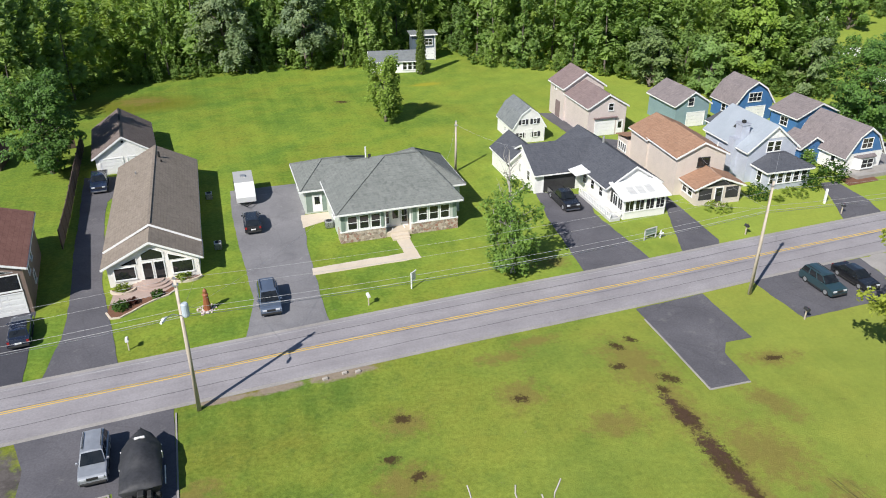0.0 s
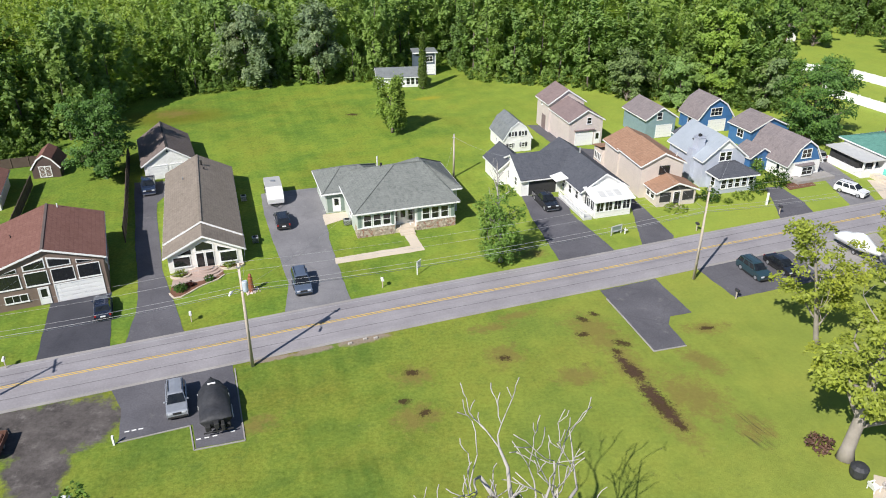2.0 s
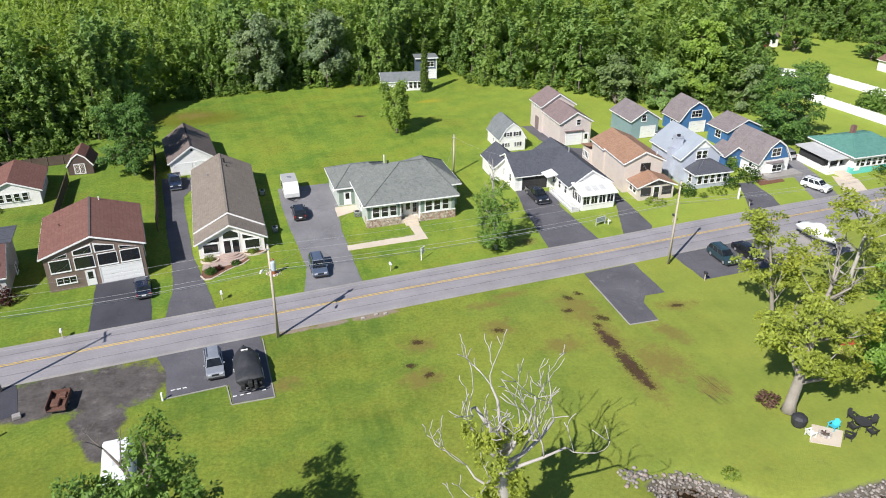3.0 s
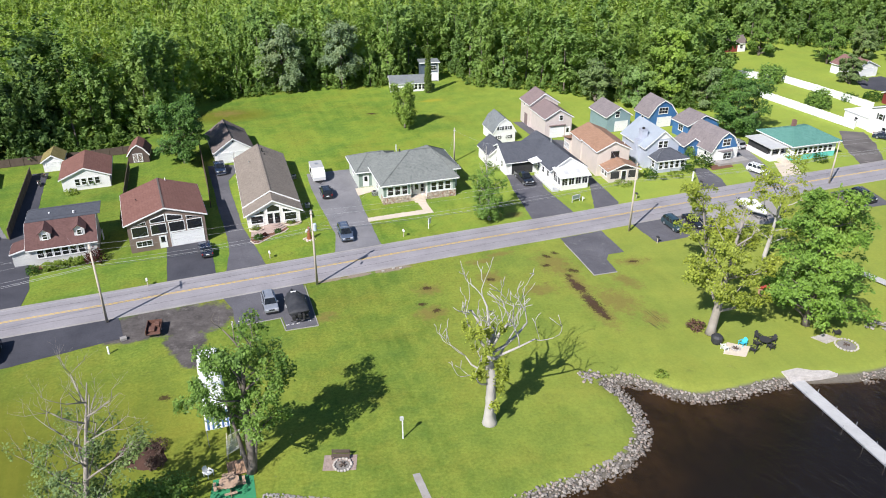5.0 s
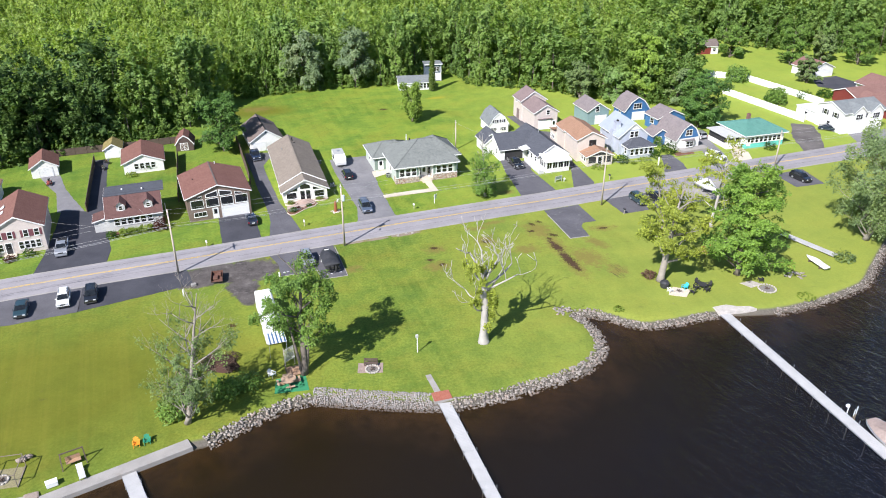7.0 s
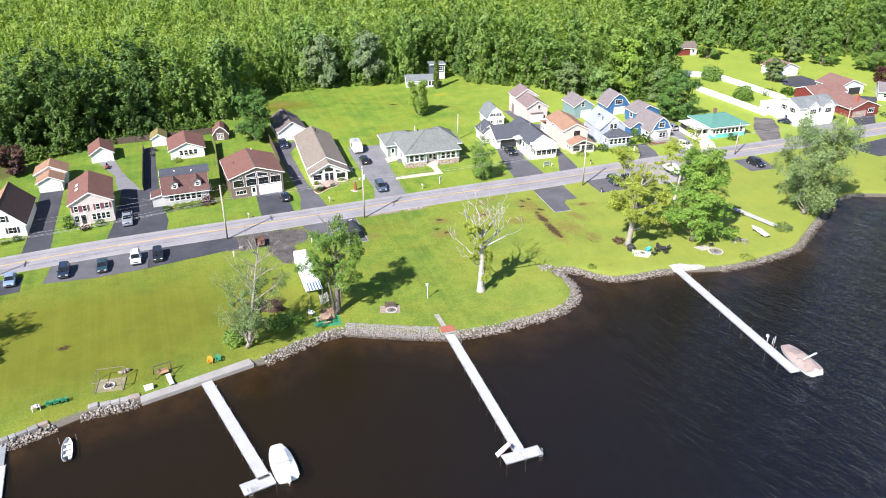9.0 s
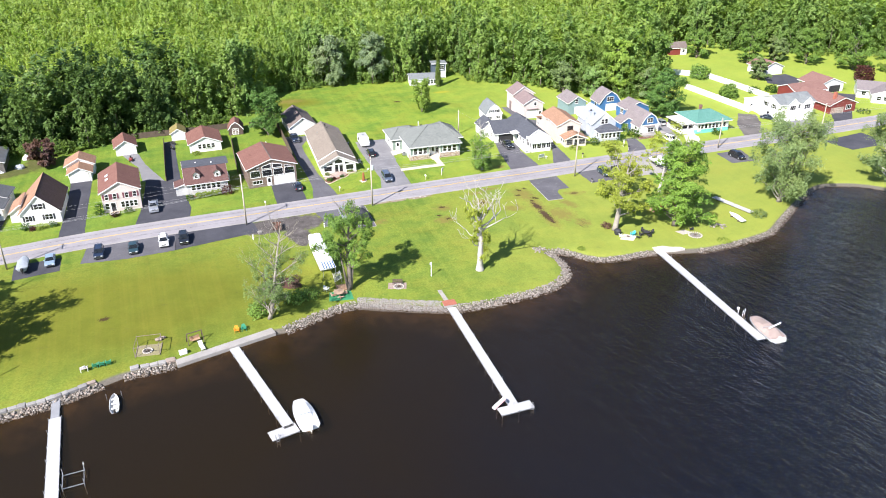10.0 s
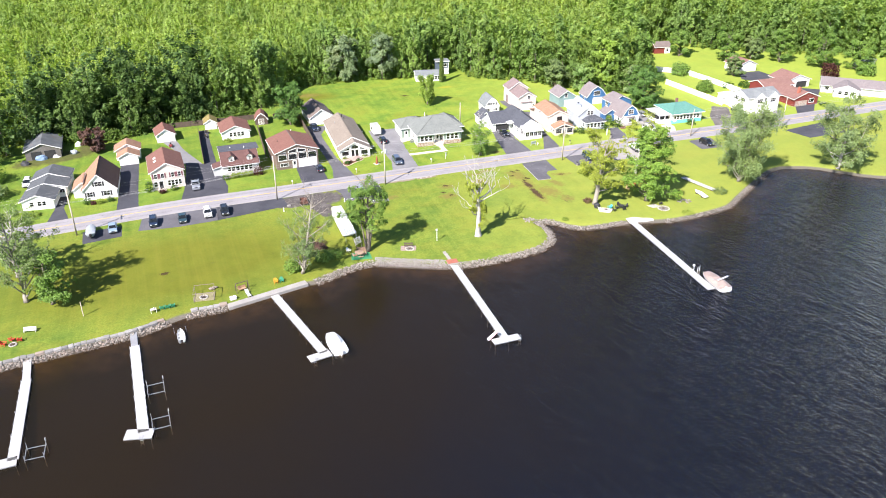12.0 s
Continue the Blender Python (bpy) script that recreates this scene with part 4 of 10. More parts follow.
for k, (r, z) in enumerate(((2.2, 0.16), (1.6, 0.32))):
    slab(bm, [(4.35 + r * math.cos(a * math.pi / 10 + math.pi), r * 0.75 * math.sin(a * math.pi / 10 + math.pi)) for a in range(11)], 0, z)
part("step", bm, M_CONCRETE, h, "curved pale front steps")

# ---- brown two-storey with large upper windows ----
h = house("brown_house", "brown two-storey house with red-brown roof and large upper windows", -49.4, 56.5, 22.4)
roofed(h, [(0, 4.9), (5.8, 6.85), (11.6, 4.9)], "y", 0, 12.4, M_BROWNW, M_REDROOF)
part("ridge_cap", boxes((5.66, 5.94, -0.3, 12.7, 6.93, 7.05)), M_DKBROWN, h)
for u in (1.75, 4.55, 7.25, 9.95):
    window(h, "f", 0, u, 2.65, 2.2, 1.55, 1, 1, bar=0.06)
for pts in ([(0.9, 4.5), (2.8, 4.5), (2.8, 5.05)], [(3.4, 4.5), (5.7, 4.5), (5.7, 5.85), (3.4, 5.2)], [(5.9, 4.5), (8.3, 4.5), (8.3, 5.2), (5.9, 5.85)], [(8.8, 4.5), (10.8, 4.5), (8.8, 5.05)]):
    bm = bmesh.new()
    prism(bm, pts, "y", -0.05, 0.0)
    f = part("window", bm, M_TRIM, h, "white-framed gable light")
    cx, cz = sum(q[0] for q in pts) / len(pts), sum(q[1] for q in pts) / len(pts)
    bm = bmesh.new()
    prism(bm, [(cx + (a - cx) * 0.88, cz + (b - cz) * 0.72) for a, b in pts], "y", -0.07, -0.04)
    part("pane", bm, M_GLASS, f)
window(h, "f", 0, 2.1, 0.95, 2.2, 0.8, 3, 1)
door(h, "f", 0, 4.9, 0.95, 2.05, 0.1)
garage_door(h, "f", 0, 8.6, 4.9, 2.2)
window(h, "r", 11.6, 3, 2.8, 1.0, 1.3), window(h, "r", 11.6, 6, 2.8, 1.0, 1.3), window(h, "r", 11.6, 5, 0.8, 1.0, 1.0)
vent(h, 7.0, 12.0, 6.6, M_TRIM, 0.08), vent(h, 2.0, 7.0, 5.6)

# ---- white two-car garage ----
h = house("garage", "white two-car garage with a dark brown shingle roof", -46.0, 94.4, 22, "garage", "outbuildings")
roofed(h, [(0, 2.6), (3.7, 5.0), (7.4, 2.6)], "y", 0, 12.6, M_WHITE, M_DKBROWN, over=0.35)
garage_door(h, "f", 0, 1.95, 2.75, 2.1), garage_door(h, "f", 0, 5.4, 2.75, 2.1)
part("gable_vent", face_boxes("f", 0, [(3.55, 3.85, 0, 0.04, 4.2, 4.5)]), M_BLACK, h)
part("ridge_cap", boxes((3.58, 3.82, -0.3, 12.9, 5.08, 5.19)), M_BLACK, h)

# ---- green hip-roofed house ----
h = house("hip_roof_house", "sage green bungalow with grey-green hip roof and fieldstone front", -11.3, 74.8, 17.3)
block(h, 0, 13.4, 1.4, 13.6, 0, 3.6, M_SAGE)
for a, b in ((0, 4.9), (8.1, 13.4)):
    block(h, a, b, 0, 1.4, 1.35, 3.6, M_SAGE)
    block(h, a - 0.08, b + 0.08, -0.1, 1.4, 0, 1.35, M_STONE, "mixed brown fieldstone base", "stone_base")
    part("sill", boxes((a - 0.1, b + 0.1, -0.16, 0.02, 1.3, 1.4)), M_TRIM, h)
for u in (1.35, 2.65, 3.95):
    window(h, "f", 0, u, 1.55, 0.95, 1.55)
for u in (9.35, 10.65, 11.95):
    window(h, "f", 0, u, 1.55, 0.95, 1.55)
for u in (0.3, 4.65, 8.4, 13.1):
    part("panel", face_boxes("f", 0, [(u - 0.22, u + 0.22, 0, 0.05, 1.4, 3.4)]), M_SHADEDGREEN, h)
block(h, 4.9, 8.1, 0.0, 1.4, 0, 0.55, M_CONCRETE, "pale porch floor", "porch_floor")
part("step", boxes((5.6, 7.6, -0.7, 0.0, 0, 0.36), (5.6, 7.6, -1.1, -0.7, 0, 0.18)), M_CONCRETE, h)
for u in (5.05, 7.95):
    part("post", boxes((u - 0.1, u + 0.1, 0.05, 0.25, 0.55, 3.6)), M_TRIM, h)
door(h, "f", 1.4, 6.5, 1.0, 2.1, 0.57)
window(h, "f", 1.4, 5.45, 1.0, 0.6, 1.5), window(h, "f", 1.4, 7.55, 1.0, 0.6, 1.5)
block(h, 13.4, 15.1, 4.2, 13.4, 0, 3.6, M_SAGE), block(h, -2.7, 0, 8.8, 17.0, 0, 3.1, M_SAGE), block(h, 0, 6, 13.6, 17.0, 0, 3.1, M_SAGE)
hip(h, -0.55, 13.95, -0.55, 14.4, 3.66, 7.05, M_GREYGREEN, 7.3, right=3.2)
hip(h, 6.0, 15.7, 3.7, 14.1, 3.62, 6.7, M_GREYGREEN, 4.8)
hip(h, -3.2, 6.4, 8.3, 17.5, 3.12, 5.2, M_GREYGREEN, 3.4)
door(h, "f", 8.8, -1.2, 0.95, 2.05, 0.2)
part("panel", face_boxes("f", 8.8, [(-2.5, -0.1, 0, 0.03, 0.2, 2.9)]), M_SHADEDGREEN, h)
window(h, "l", 0, 4.5, 1.3, 1.1, 1.3), window(h, "l", -2.7, 13, 1.2, 1.1, 1.3), window(h, "r", 15.1, 8, 1.3, 1.1, 1.3)
vent(h, 5.3, 8.4, 6.4, r=0.16, hh=0.45), vent(h, 5.6, 12.2, 4.8, M_TRIM, 0.09, 1.6)

# ---- white house with a charcoal roof ----
h = house("white_house", "white house with charcoal roof, glazed porch and attached garage", 11.4, 88.3, 17)
roofed(h, [(0, 2.75), (4.1, 5.0), (8.2, 2.75)], "x", 0, 10, M_WHITE, M_CHARCOAL)
roofed(h, [(6.5, 2.95), (9.9, 5.1), (13.3, 2.95)], "y", -6.8, 8.6, M_WHITE, M_CHARCOAL)
roofed(h, [(-1.6, 2.6), (0.8, 4.5), (3.2, 2.6)], "y", 5, 11, M_WHITE, M_CHARCOAL, over=0.25)
block(h, 6.9, 12.4, -10.1, -6.8, 0, 0.95, M_WHITE)
for u in (6.95, 8.3, 9.65, 11.0, 12.35):
    part("post", boxes((u - 0.09, u + 0.09, -10.1, -9.92, 0.95, 2.5)), M_TRIM, h)
for u in (7.65, 9.0, 10.35, 11.7):
    window(h, "f", -10.06, u, 1.0, 1.05, 1.3, 2, 1)
for v in (-9.2, -8.0):
    window(h, "l", 6.94, v, 1.0, 0.95, 1.3, 2, 1), window(h, "r", 12.36, v, 1.0, 0.95, 1.3, 2, 1)
# Solid dark block stands for the shade behind the porch windows
block(h, 6.96, 12.34, -10.04, -6.8, 0.95, 2.45, M_SCREEN, "dark block for the shade inside the glazed porch")
bm = bmesh.new()
prism(bm, [(-10.55, 2.5), (-6.8, 3.35), (-6.8, 3.5), (-10.55, 2.65)], "x", 6.5, 12.8)
part("porch_roof", bm, M_TRIM, h, "low white porch roof")
bm = bmesh.new()
for u in (8.4, 9.6, 10.8):
    prism(bm, [(-9.6, 2.84), (-8.1, 3.18), (-8.1, 3.22), (-9.6, 2.88)], "x", u - 0.45, u + 0.45)
part("skylight", bm, M_GREYW, h, "pale skylights")
# Dark plate paints the shade inside the garage; no opening is cut
part("garage_shade_panel", face_boxes("f", 0, [(1.2, 5.6, 0.0, 0.02, 0.05, 2.35)]), M_SCREEN, h, "dark panel for the shade in the open garage")
part("door_frame", face_boxes("f", 0, [(1.0, 1.2, 0, 0.08, 0, 2.5), (5.6, 5.8, 0, 0.08, 0, 2.5), (1.2, 5.6, 0, 0.08, 2.35, 2.5)]), M_TRIM, h)
for v in (-5.2, -3.0, -0.8):
    window(h, "l", 6.5, v, 1.1, 0.8, 1.2)
bm = bmesh.new()
prism(bm, [(4.4, 2.75), (6.5, 3.0), (6.5, 3.1), (4.4, 2.85)], "y", -2.4, 0.4)
part("porch_roof", bm, M_TRIM, h, "white canopy over the side door")
ramp_h = part("ramp", boxes((5.2, 6.5, -10.2, -2, 0, 0.35)), M_GREYW, h, "white railed access ramp")
part("rail", boxes((5.16, 5.24, -10.2, -2, 1.0, 1.08), (5.16, 5.24, -10.2, -2, 0.4, 0.48), (5.16, 6.5, -10.24, -10.16, 1.0, 1.08), *[(5.17, 5.23, -10.2 + k * 0.42, -10.0 + k * 0.42, 0.35, 1.05) for k in range(20)]), M_TRIM, ramp_h)
vent(h, 9.9, 1.5, 5.15, M_ALU, 0.14, 0.9)
for v in (2, 5):
    window(h, "l", 0, v, 1.1, 0.8, 1.2)


# ---- gambrel roofs ----
def gambrel(w, eave, knee, top, run=0.24):
    return [(0, eave), (w * run, knee), (w / 2, top), (w * (1 - run), knee), (w, eave)]


h = house("gambrel_shed", "white gambrel shed with grey roof and black shutters", 10.2, 106.4, 16, "shed", "outbuildings")
roofed(h, gambrel(4.9, 2.4, 4.3, 5.2), "y", 0, 6.8, M_WHITE, M_GREYROOF, over=0.15, rake=0.1)
for u, z in ((1.15, 0.9), (3.45, 0.9), (1.5, 2.9), (3.3, 2.9)):
    window(h, "f", 0, u, z, 0.45, 0.65, shutters=M_BLKSHUT)
window(h, "l", 0, 3.4, 1.0, 0.5, 0.6)
door(h, "f", 0, 2.3, 1.0, 1.9, 0.1, lite=False)

# ---- tall blush garage ----
h = house("tall_garage", "blush-coloured two-storey garage with mauve shingle roof", 21.5, 109.3, 16, "garage", "outbuildings")
roofed(h, [(0, 4.5), (3.1, 6.3), (6.2, 4.5)], "y", 0, 8.2, M_PINKISH, M_MAUVE, over=0.25)
roofed(h, [(-0.3, 5.3), (3.1, 7.5), (6.5, 5.3)], "y", 8.2, 13.6, M_PINKISH, M_MAUVE, over=0.3)
garage_door(h, "f", 0, 2.8, 3.1, 2.4), door(h, "f", 0, 5.3, 0.9, 2.05, 0.1)
window(h, "f", 0, 3.6, 3.9, 0.75, 1.0), window(h, "l", -0.3, 11.5, 4.3, 0.5, 0.9)
part("awning", boxes((0.9, 4.7, -0.35, 0, 2.75, 2.9)), M_MAUVE, h)
part("side_door", face_boxes("l", -0.3, [(9.5, 11.2, 0, 0.05, 0.1, 2.7)]), M_MAUVE, h, "mauve sliding side door")

# ---- beige two-storey ----
h = house("beige_house", "beige two-storey house with orange-tan roof and screened porch", 29.35, 85.0, 13.4)
roofed(h, [(0, 5.1), (3.3, 6.7), (6.6, 5.1)], "y", 2.8, 10.2, M_BEIGE, M_ORANGE, over=0.3)
roofed(h, [(-0.2, 4.9), (3.3, 6.5), (6.8, 4.9)], "y", 10.2, 15.0, M_BEIGE, M_ORANGE, over=0.3)
roofed(h, [(1.0, 2.35), (4.0, 3.5), (7.0, 2.35)], "y", -0.8, 2.8, M_BEIGE, M_ORANGE, over=0.4)
for u, w in ((2.2, 1.7), (5.8, 1.7)):
    part("screen", face_boxes("f", -0.8, [(u - w / 2, u + w / 2, 0, 0.03, 0.7, 2.15)]), M_SCREEN, h)
part("screen", face_boxes("f", -0.8, [(1.9, 6.1, 0, 0.02, 2.4, 2.75), (2.9, 5.1, 0, 0.02, 2.75, 3.05)]), M_SCREEN, h)
door(h, "f", -0.8, 4.0, 0.9, 2.0, 0.15, M_SCREEN)
window(h, "f", 2.8, 3.6, 3.6, 1.5, 1.1, 2, 1, trim=M_SCREEN), window(h, "l", 1.0, 0.6, 0.9, 0.9, 1.1), window(h, "l", 1.0, 1.9, 0.9, 0.9, 1.1)
part("step", boxes((3.3, 4.7, -1.7, -0.8, 0, 0.18)), M_CONCRETE, h)
block(h, -0.6, 3.5, 15.0, 18.0, 0, 2.9, M_BEIGE)
bm = bmesh.new()
prism(bm, [(15.0, 3.6), (18.3, 2.9), (18.3, 3.05), (15.0, 3.75)], "x", -0.9, 3.8)
part("roof", bm, M_ORANGE, h)
for v in (15.5, 16.1, 16.7, 17.3):
    window(h, "l", -0.6, v, 1.2, 0.4, 1.0, 1, 1)
vent(h, 6.0, 4.0, 5.6, M_TRIM, 0.07)

# ---- pale blue house with a metal roof ----
h = house("metal_roof_house", "pale blue two-storey house with a light metal roof and sunroom", 40.7, 89.1, 16)
roofed(h, [(-1.0, 4.4), (2.6, 7.3), (6.2, 4.4)], "y", 3.0, 12.4, M_LAVENDER, M_METAL, over=0.35)
bm = bmesh.new()
for k in range(13):
    a = 3.0 + k * 0.76
    for s, e in (((-1.3, 4.18), (2.6, 7.33)), ((6.5, 4.18), (2.6, 7.33))):
        beam(bm, (s[0], a, s[1] + 0.17), (e[0], a, e[1] + 0.17), 0.05)
part("roof_seam", bm, M_METAL, h)
block(h, 0, 6.4, 0, 3.0, 0, 2.45, M_LAVENDER)
hip(h, -0.35, 6.75, -0.35, 5.6, 2.5, 3.9, M_CHARCOAL, 2.6)
for k in range(5):
    window(h, "f", 0, 0.85 + k * 1.18, 0.85, 0.75, 1.35)
window(h, "l", 0, 1.4, 0.9, 0.8, 1.3)
for u in (1.9, 3.0):
    window(h, "f", 3.0, u + 0.2, 4.0, 0.85, 1.3)
part("gable_panel", (lambda b: (prism(b, [(0.6, 5.75), (2.6, 7.1), (4.6, 5.75)], "y", 2.97, 3.0), b)[1])(bmesh.new()), M_TRIM, h, "white gable panel")
ch = part("chimney", boxes((-1.7, -0.9, 5.2, 6.5, 0, 5.2), (-0.9, 0.3, 5.2, 6.5, 4.0, 7.0), (-1.0, 0.4, 5.1, 6.6, 7.0, 7.15)), M_LAVENDER, h)
part("flue", boxes((-0.55, -0.15, 5.6, 6.0, 7.15, 7.5)), M_BLACK, ch)
for u, v in ((2.0, 1.2), (4.6, 1.6)):
    bm = bmesh.new()
    box(bm, -0.3, 0.3, -0.6, 0.6, 0, 0.1, pose(u, v, 3.12 + (v - 1.2) * 0.45, 25, 0, 0))
    part("skylight", bm, M_TRIM, h)
bm = bmesh.new()
box(bm, -0.35, 0.35, -0.6, 0.6, 0, 0.1, pose(0.6, 8.0, 5.85, 0, -39, 0))
part("skylight", bm, M_SCREEN, h)

# ---- blue gambrel houses ----
h = house("gambrel_house", "white and blue gambrel cottage with taupe roof and bay window", 53.0, 94.4, 20)
g = gambrel(6.2, 2.7, 5.0, 6.1)
roofed(h, g, "y", 0, 8.5, M_WHITE, M_TAUPE, over=0.3)
bm = bmesh.new()
prism(bm, [(0.22, 2.8), (1.49, 4.92), (3.1, 6.0), (4.71, 4.92), (5.98, 2.8)], "y", -0.03, 0.0)
part("gable_panel", bm, M_BLUE, h, "blue gable boards")
window(h, "f", -0.03, 3.1, 3.4, 1.7, 1.3, 2, 2)
bm = bmesh.new()
slab(bm, [(1.5, 0), (2.0, -0.75), (4.2, -0.75), (4.7, 0)], 0.6, 2.3)
bay = part("bay", bm, M_TRIM, h)
window(h, "f", -0.75, 3.1, 0.9, 1.9, 1.15, 2, 2)
bm = bmesh.new()
slab(bm, [(1.3, 0), (1.9, -0.95), (4.3, -0.95), (4.9, 0)], 2.3, 2.45)
part("bay_roof", bm, M_TAUPE, h)
door(h, "l", 0, 2.0, 0.9, 2.0, 0.3)
roofed(h, [(-3.4, 2.6), (-1.2, 3.9), (1.0, 2.6)], "y", 4.5, 8.2, M_BLUE, M_TAUPE, over=0.25)
window(h, "f", 4.5, -1.8, 1.1, 1.2, 1.0, 2, 1)
block(h, 0.4, 7.6, -2.2, 0, 0, 0.5, M_GREYCON, "pale stone terrace", "terrace")

h = house("blue_garage", "blue garage with a taupe gable roof", 52.1, 108.1, 20, "garage", "outbuildings")
roofed(h, [(0, 3.3), (4.0, 5.1), (8.0, 3.3)], "y", 0, 5.4, M_BLUE, M_TAUPE, over=0.3)
window(h, "l", 0, 2.5, 1.5, 1.4, 1.2, 2, 2), window(h, "f", 0, 2.0, 1.2, 1.0, 1.1)

h = house("gambrel_barn", "blue gambrel barn with white trim and taupe roof", 45.6, 116.0, 17, "barn", "outbuildings")
roofed(h, gambrel(7.0, 2.9, 5.1, 6.2), "y", 0, 5.8, M_BLUE, M_TAUPE, over=0.25)
window(h, "f", 0, 3.5, 3.2, 2.2, 1.3, 3, 2), garage_door(h, "f", 0, 3.9, 3.4, 2.2)
window(h, "l", 0, 2.6, 1.2, 0.9, 1.1)

h = house("teal_garage", "teal garage with white door and grey-brown roof", 35.6, 113.2, 17, "garage", "outbuildings")
roofed(h, [(0, 3.7), (2.9, 5.5), (5.8, 3.7)], "y", 0, 7.8, M_TEAL, M_TAUPE, over=0.35)
window(h, "f", 0, 2.5, 3.4, 0.9, 1.2), garage_door(h, "f", 0, 3.6, 3.0, 2.2)
h = house("low_shed", "low shed with a charcoal roof", 41.2, 107.2, 17, "shed", "outbuildings")
roofed(h, [(0, 2.0), (2.4, 3.0), (4.8, 2.0)], "y", 0, 4.2, M_LAVENDER, M_CHARCOAL, over=0.2)

# ---- green-roofed bungalow ----
h = house("bungalow", "white bungalow with a green hip roof and turquoise base", 69.4, 95.4, 17)
block(h, 0, 10.6, 0, 10.0, 0, 1.1, M_TURQ), block(h, 0, 10.6, 0, 10.0, 1.1, 3.2, M_WHITE)
hip(h, -0.7, 11.3, -0.7, 10.6, 3.25, 5.3, M_TEALROOF, 4.2)
for k in range(7):
    window(h, "f", 0, 1.9 + k * 1.22, 1.35, 0.8, 1.2, trim=M_TRIM)
block(h, -4.2, 0, 1.0, 8.6, 0, 1.1, M_WHITE)
for u in (-4.1, -2.1, -0.1):
    part("post", boxes((u - 0.12, u + 0.12, 1.0, 1.24, 1.1, 2.7)), M_TRIM, h)
part("porch_roof", boxes((-4.6, 0, 0.6, 9.0, 2.7, 2.88)), M_GREYW, h, "pale flat porch roof")
# Porch shade built as a solid dark block
block(h, -4.0, 0, 2.4, 8.4, 1.1, 2.7, M_SCREEN, "dark block for the shade under the porch roof")
part("step", boxes((-2.6, -1.0, -2.0, 1.0, 0, 0.3), (-2.6, -1.0, -1.2, 1.0, 0.3, 0.6)), M_CONCRETE, h)
door(h, "f", 0, 0.9, 0.9, 2.0, 0.6)
part("chimney", boxes((5.0, 5.7, 6.6, 7.3, 3.6, 6.0)), M_PINKROOF, h)

# ---- houses further along ----
h = house("two_storey_house", "white two-storey house with grey roof and front gables", 96.6, 105.4, 18)
roofed(h, [(0, 5.4), (4.4, 7.0), (8.8, 5.4)], "x", 0, 12.4, M_WHITE, M_GREYROOF, over=0.4)
for u in (4.2, 9.4):
    roofed(h, [(u - 1.9, 5.3), (u, 6.9), (u + 1.9, 5.3)], "y", -0.6, 4.0, M_WHITE, M_GREYROOF, over=0.2)
    window(h, "f", -0.6, u, 3.5, 2.0, 1.3, 3, 2)
window(h, "f", 0, 6.8, 3.6, 1.0, 1.2, 2, 2), window(h, "f", 0, 9.6, 0.9, 2.2, 1.3, 3, 2), garage_door(h, "f", 0, 4.0, 4.8, 2.2)
for v in (2.6, 6.0):
    window(h, "l", 0, v, 3.5, 1.0, 1.2, shutters=M_BLKSHUT)
window(h, "l", 0, 4.4, 0.9, 1.0, 1.2)
block(h, 0.4, 5.4, 8.8, 16.2, 0, 2.7, M_WHITE, "low flat-roofed rear wing")
part("roof", boxes((0.2, 5.6, 8.8, 16.4, 2.7, 2.85)), M_TRIM, h)
window(h, "l", 0.4, 12.5, 1.0, 1.0, 1.0)
h = house("red_ranch", "dark red ranch house with faded red roof", 115.6, 113.2, 20)
roofed(h, [(0, 2.8), (5.0, 4.6), (10, 2.8)], "y", 0, 12, M_REDW, M_PINKROOF, over=0.6)
roofed(h, [(15.4, 2.7), (19.2, 4.2), (23, 2.7)], "x", 0.5, 13.2, M_REDW, M_PINKROOF, over=0.5)
roofed(h, [(2.0, 2.7), (4.6, 3.9), (7.2, 2.7)], "y", 11.8, 16, M_REDW, M_PINKROOF, over=0.4)
window(h, "f", 0, 7.2, 0.9, 2.0, 1.3, 3, 1), part("stone_panel", face_boxes("f", 0, [(0.4, 5.4, 0, 0.1, 0, 1.8)]), M_STONE, h)
part("chimney", boxes((2.6, 3.4, 1.6, 2.4, 3.2, 6.0)), M_BRICKRED, h)
h = house("red_garage", "white-fronted garage with a faded red roof", 121.5, 134.6, 20, "garage", "outbuildings")
roofed(h, [(0, 2.9), (5.2, 4.8), (10.4, 2.9)], "y", 0, 9, M_WHITE, M_PINKROOF, over=0.6)
# Doorway's inner shade as a dark plate on the closed wall
part("garage_door", face_boxes("f", 0, [(4.4, 9.0, 0, 0.05, 0.05, 2.3)]), M_SCREEN, h, "dark panel for the shade inside the garage doorway")
h = house("ranch_house", "white ranch house with a red-brown roof", 132.4, 131.0, -22)
roofed(h, [(0, 2.8), (5.0, 4.4), (10, 2.8)], "x", 0, 24, M_WHITE, M_TAUPE, over=0.6)
roofed(h, [(4, 2.8), (8, 4.3), (12, 2.8)], "y", -5, 3, M_WHITE, M_TAUPE, over=0.5)
for u in (6, 8, 10):
    window(h, "f", -5, u, 1.0, 1.2, 1.2)
window(h, "f", 0, 2.0, 1.0, 1.2, 1.1)
h = house("garage", "far white garage with a red-brown roof", 111.8, 157.2, 22, "garage", "outbuildings")
roofed(h, [(0, 2.8), (4.3, 4.6), (8.6, 2.8)], "y", 0, 8, M_WHITE, M_PINKROOF, over=0.4)
garage_door(h, "f", 0, 4.6, 4.6, 2.3)
h = house("red_shed", "small red and white shed at the wood's edge", 86.8, 188.6, 10, "shed", "outbuildings")
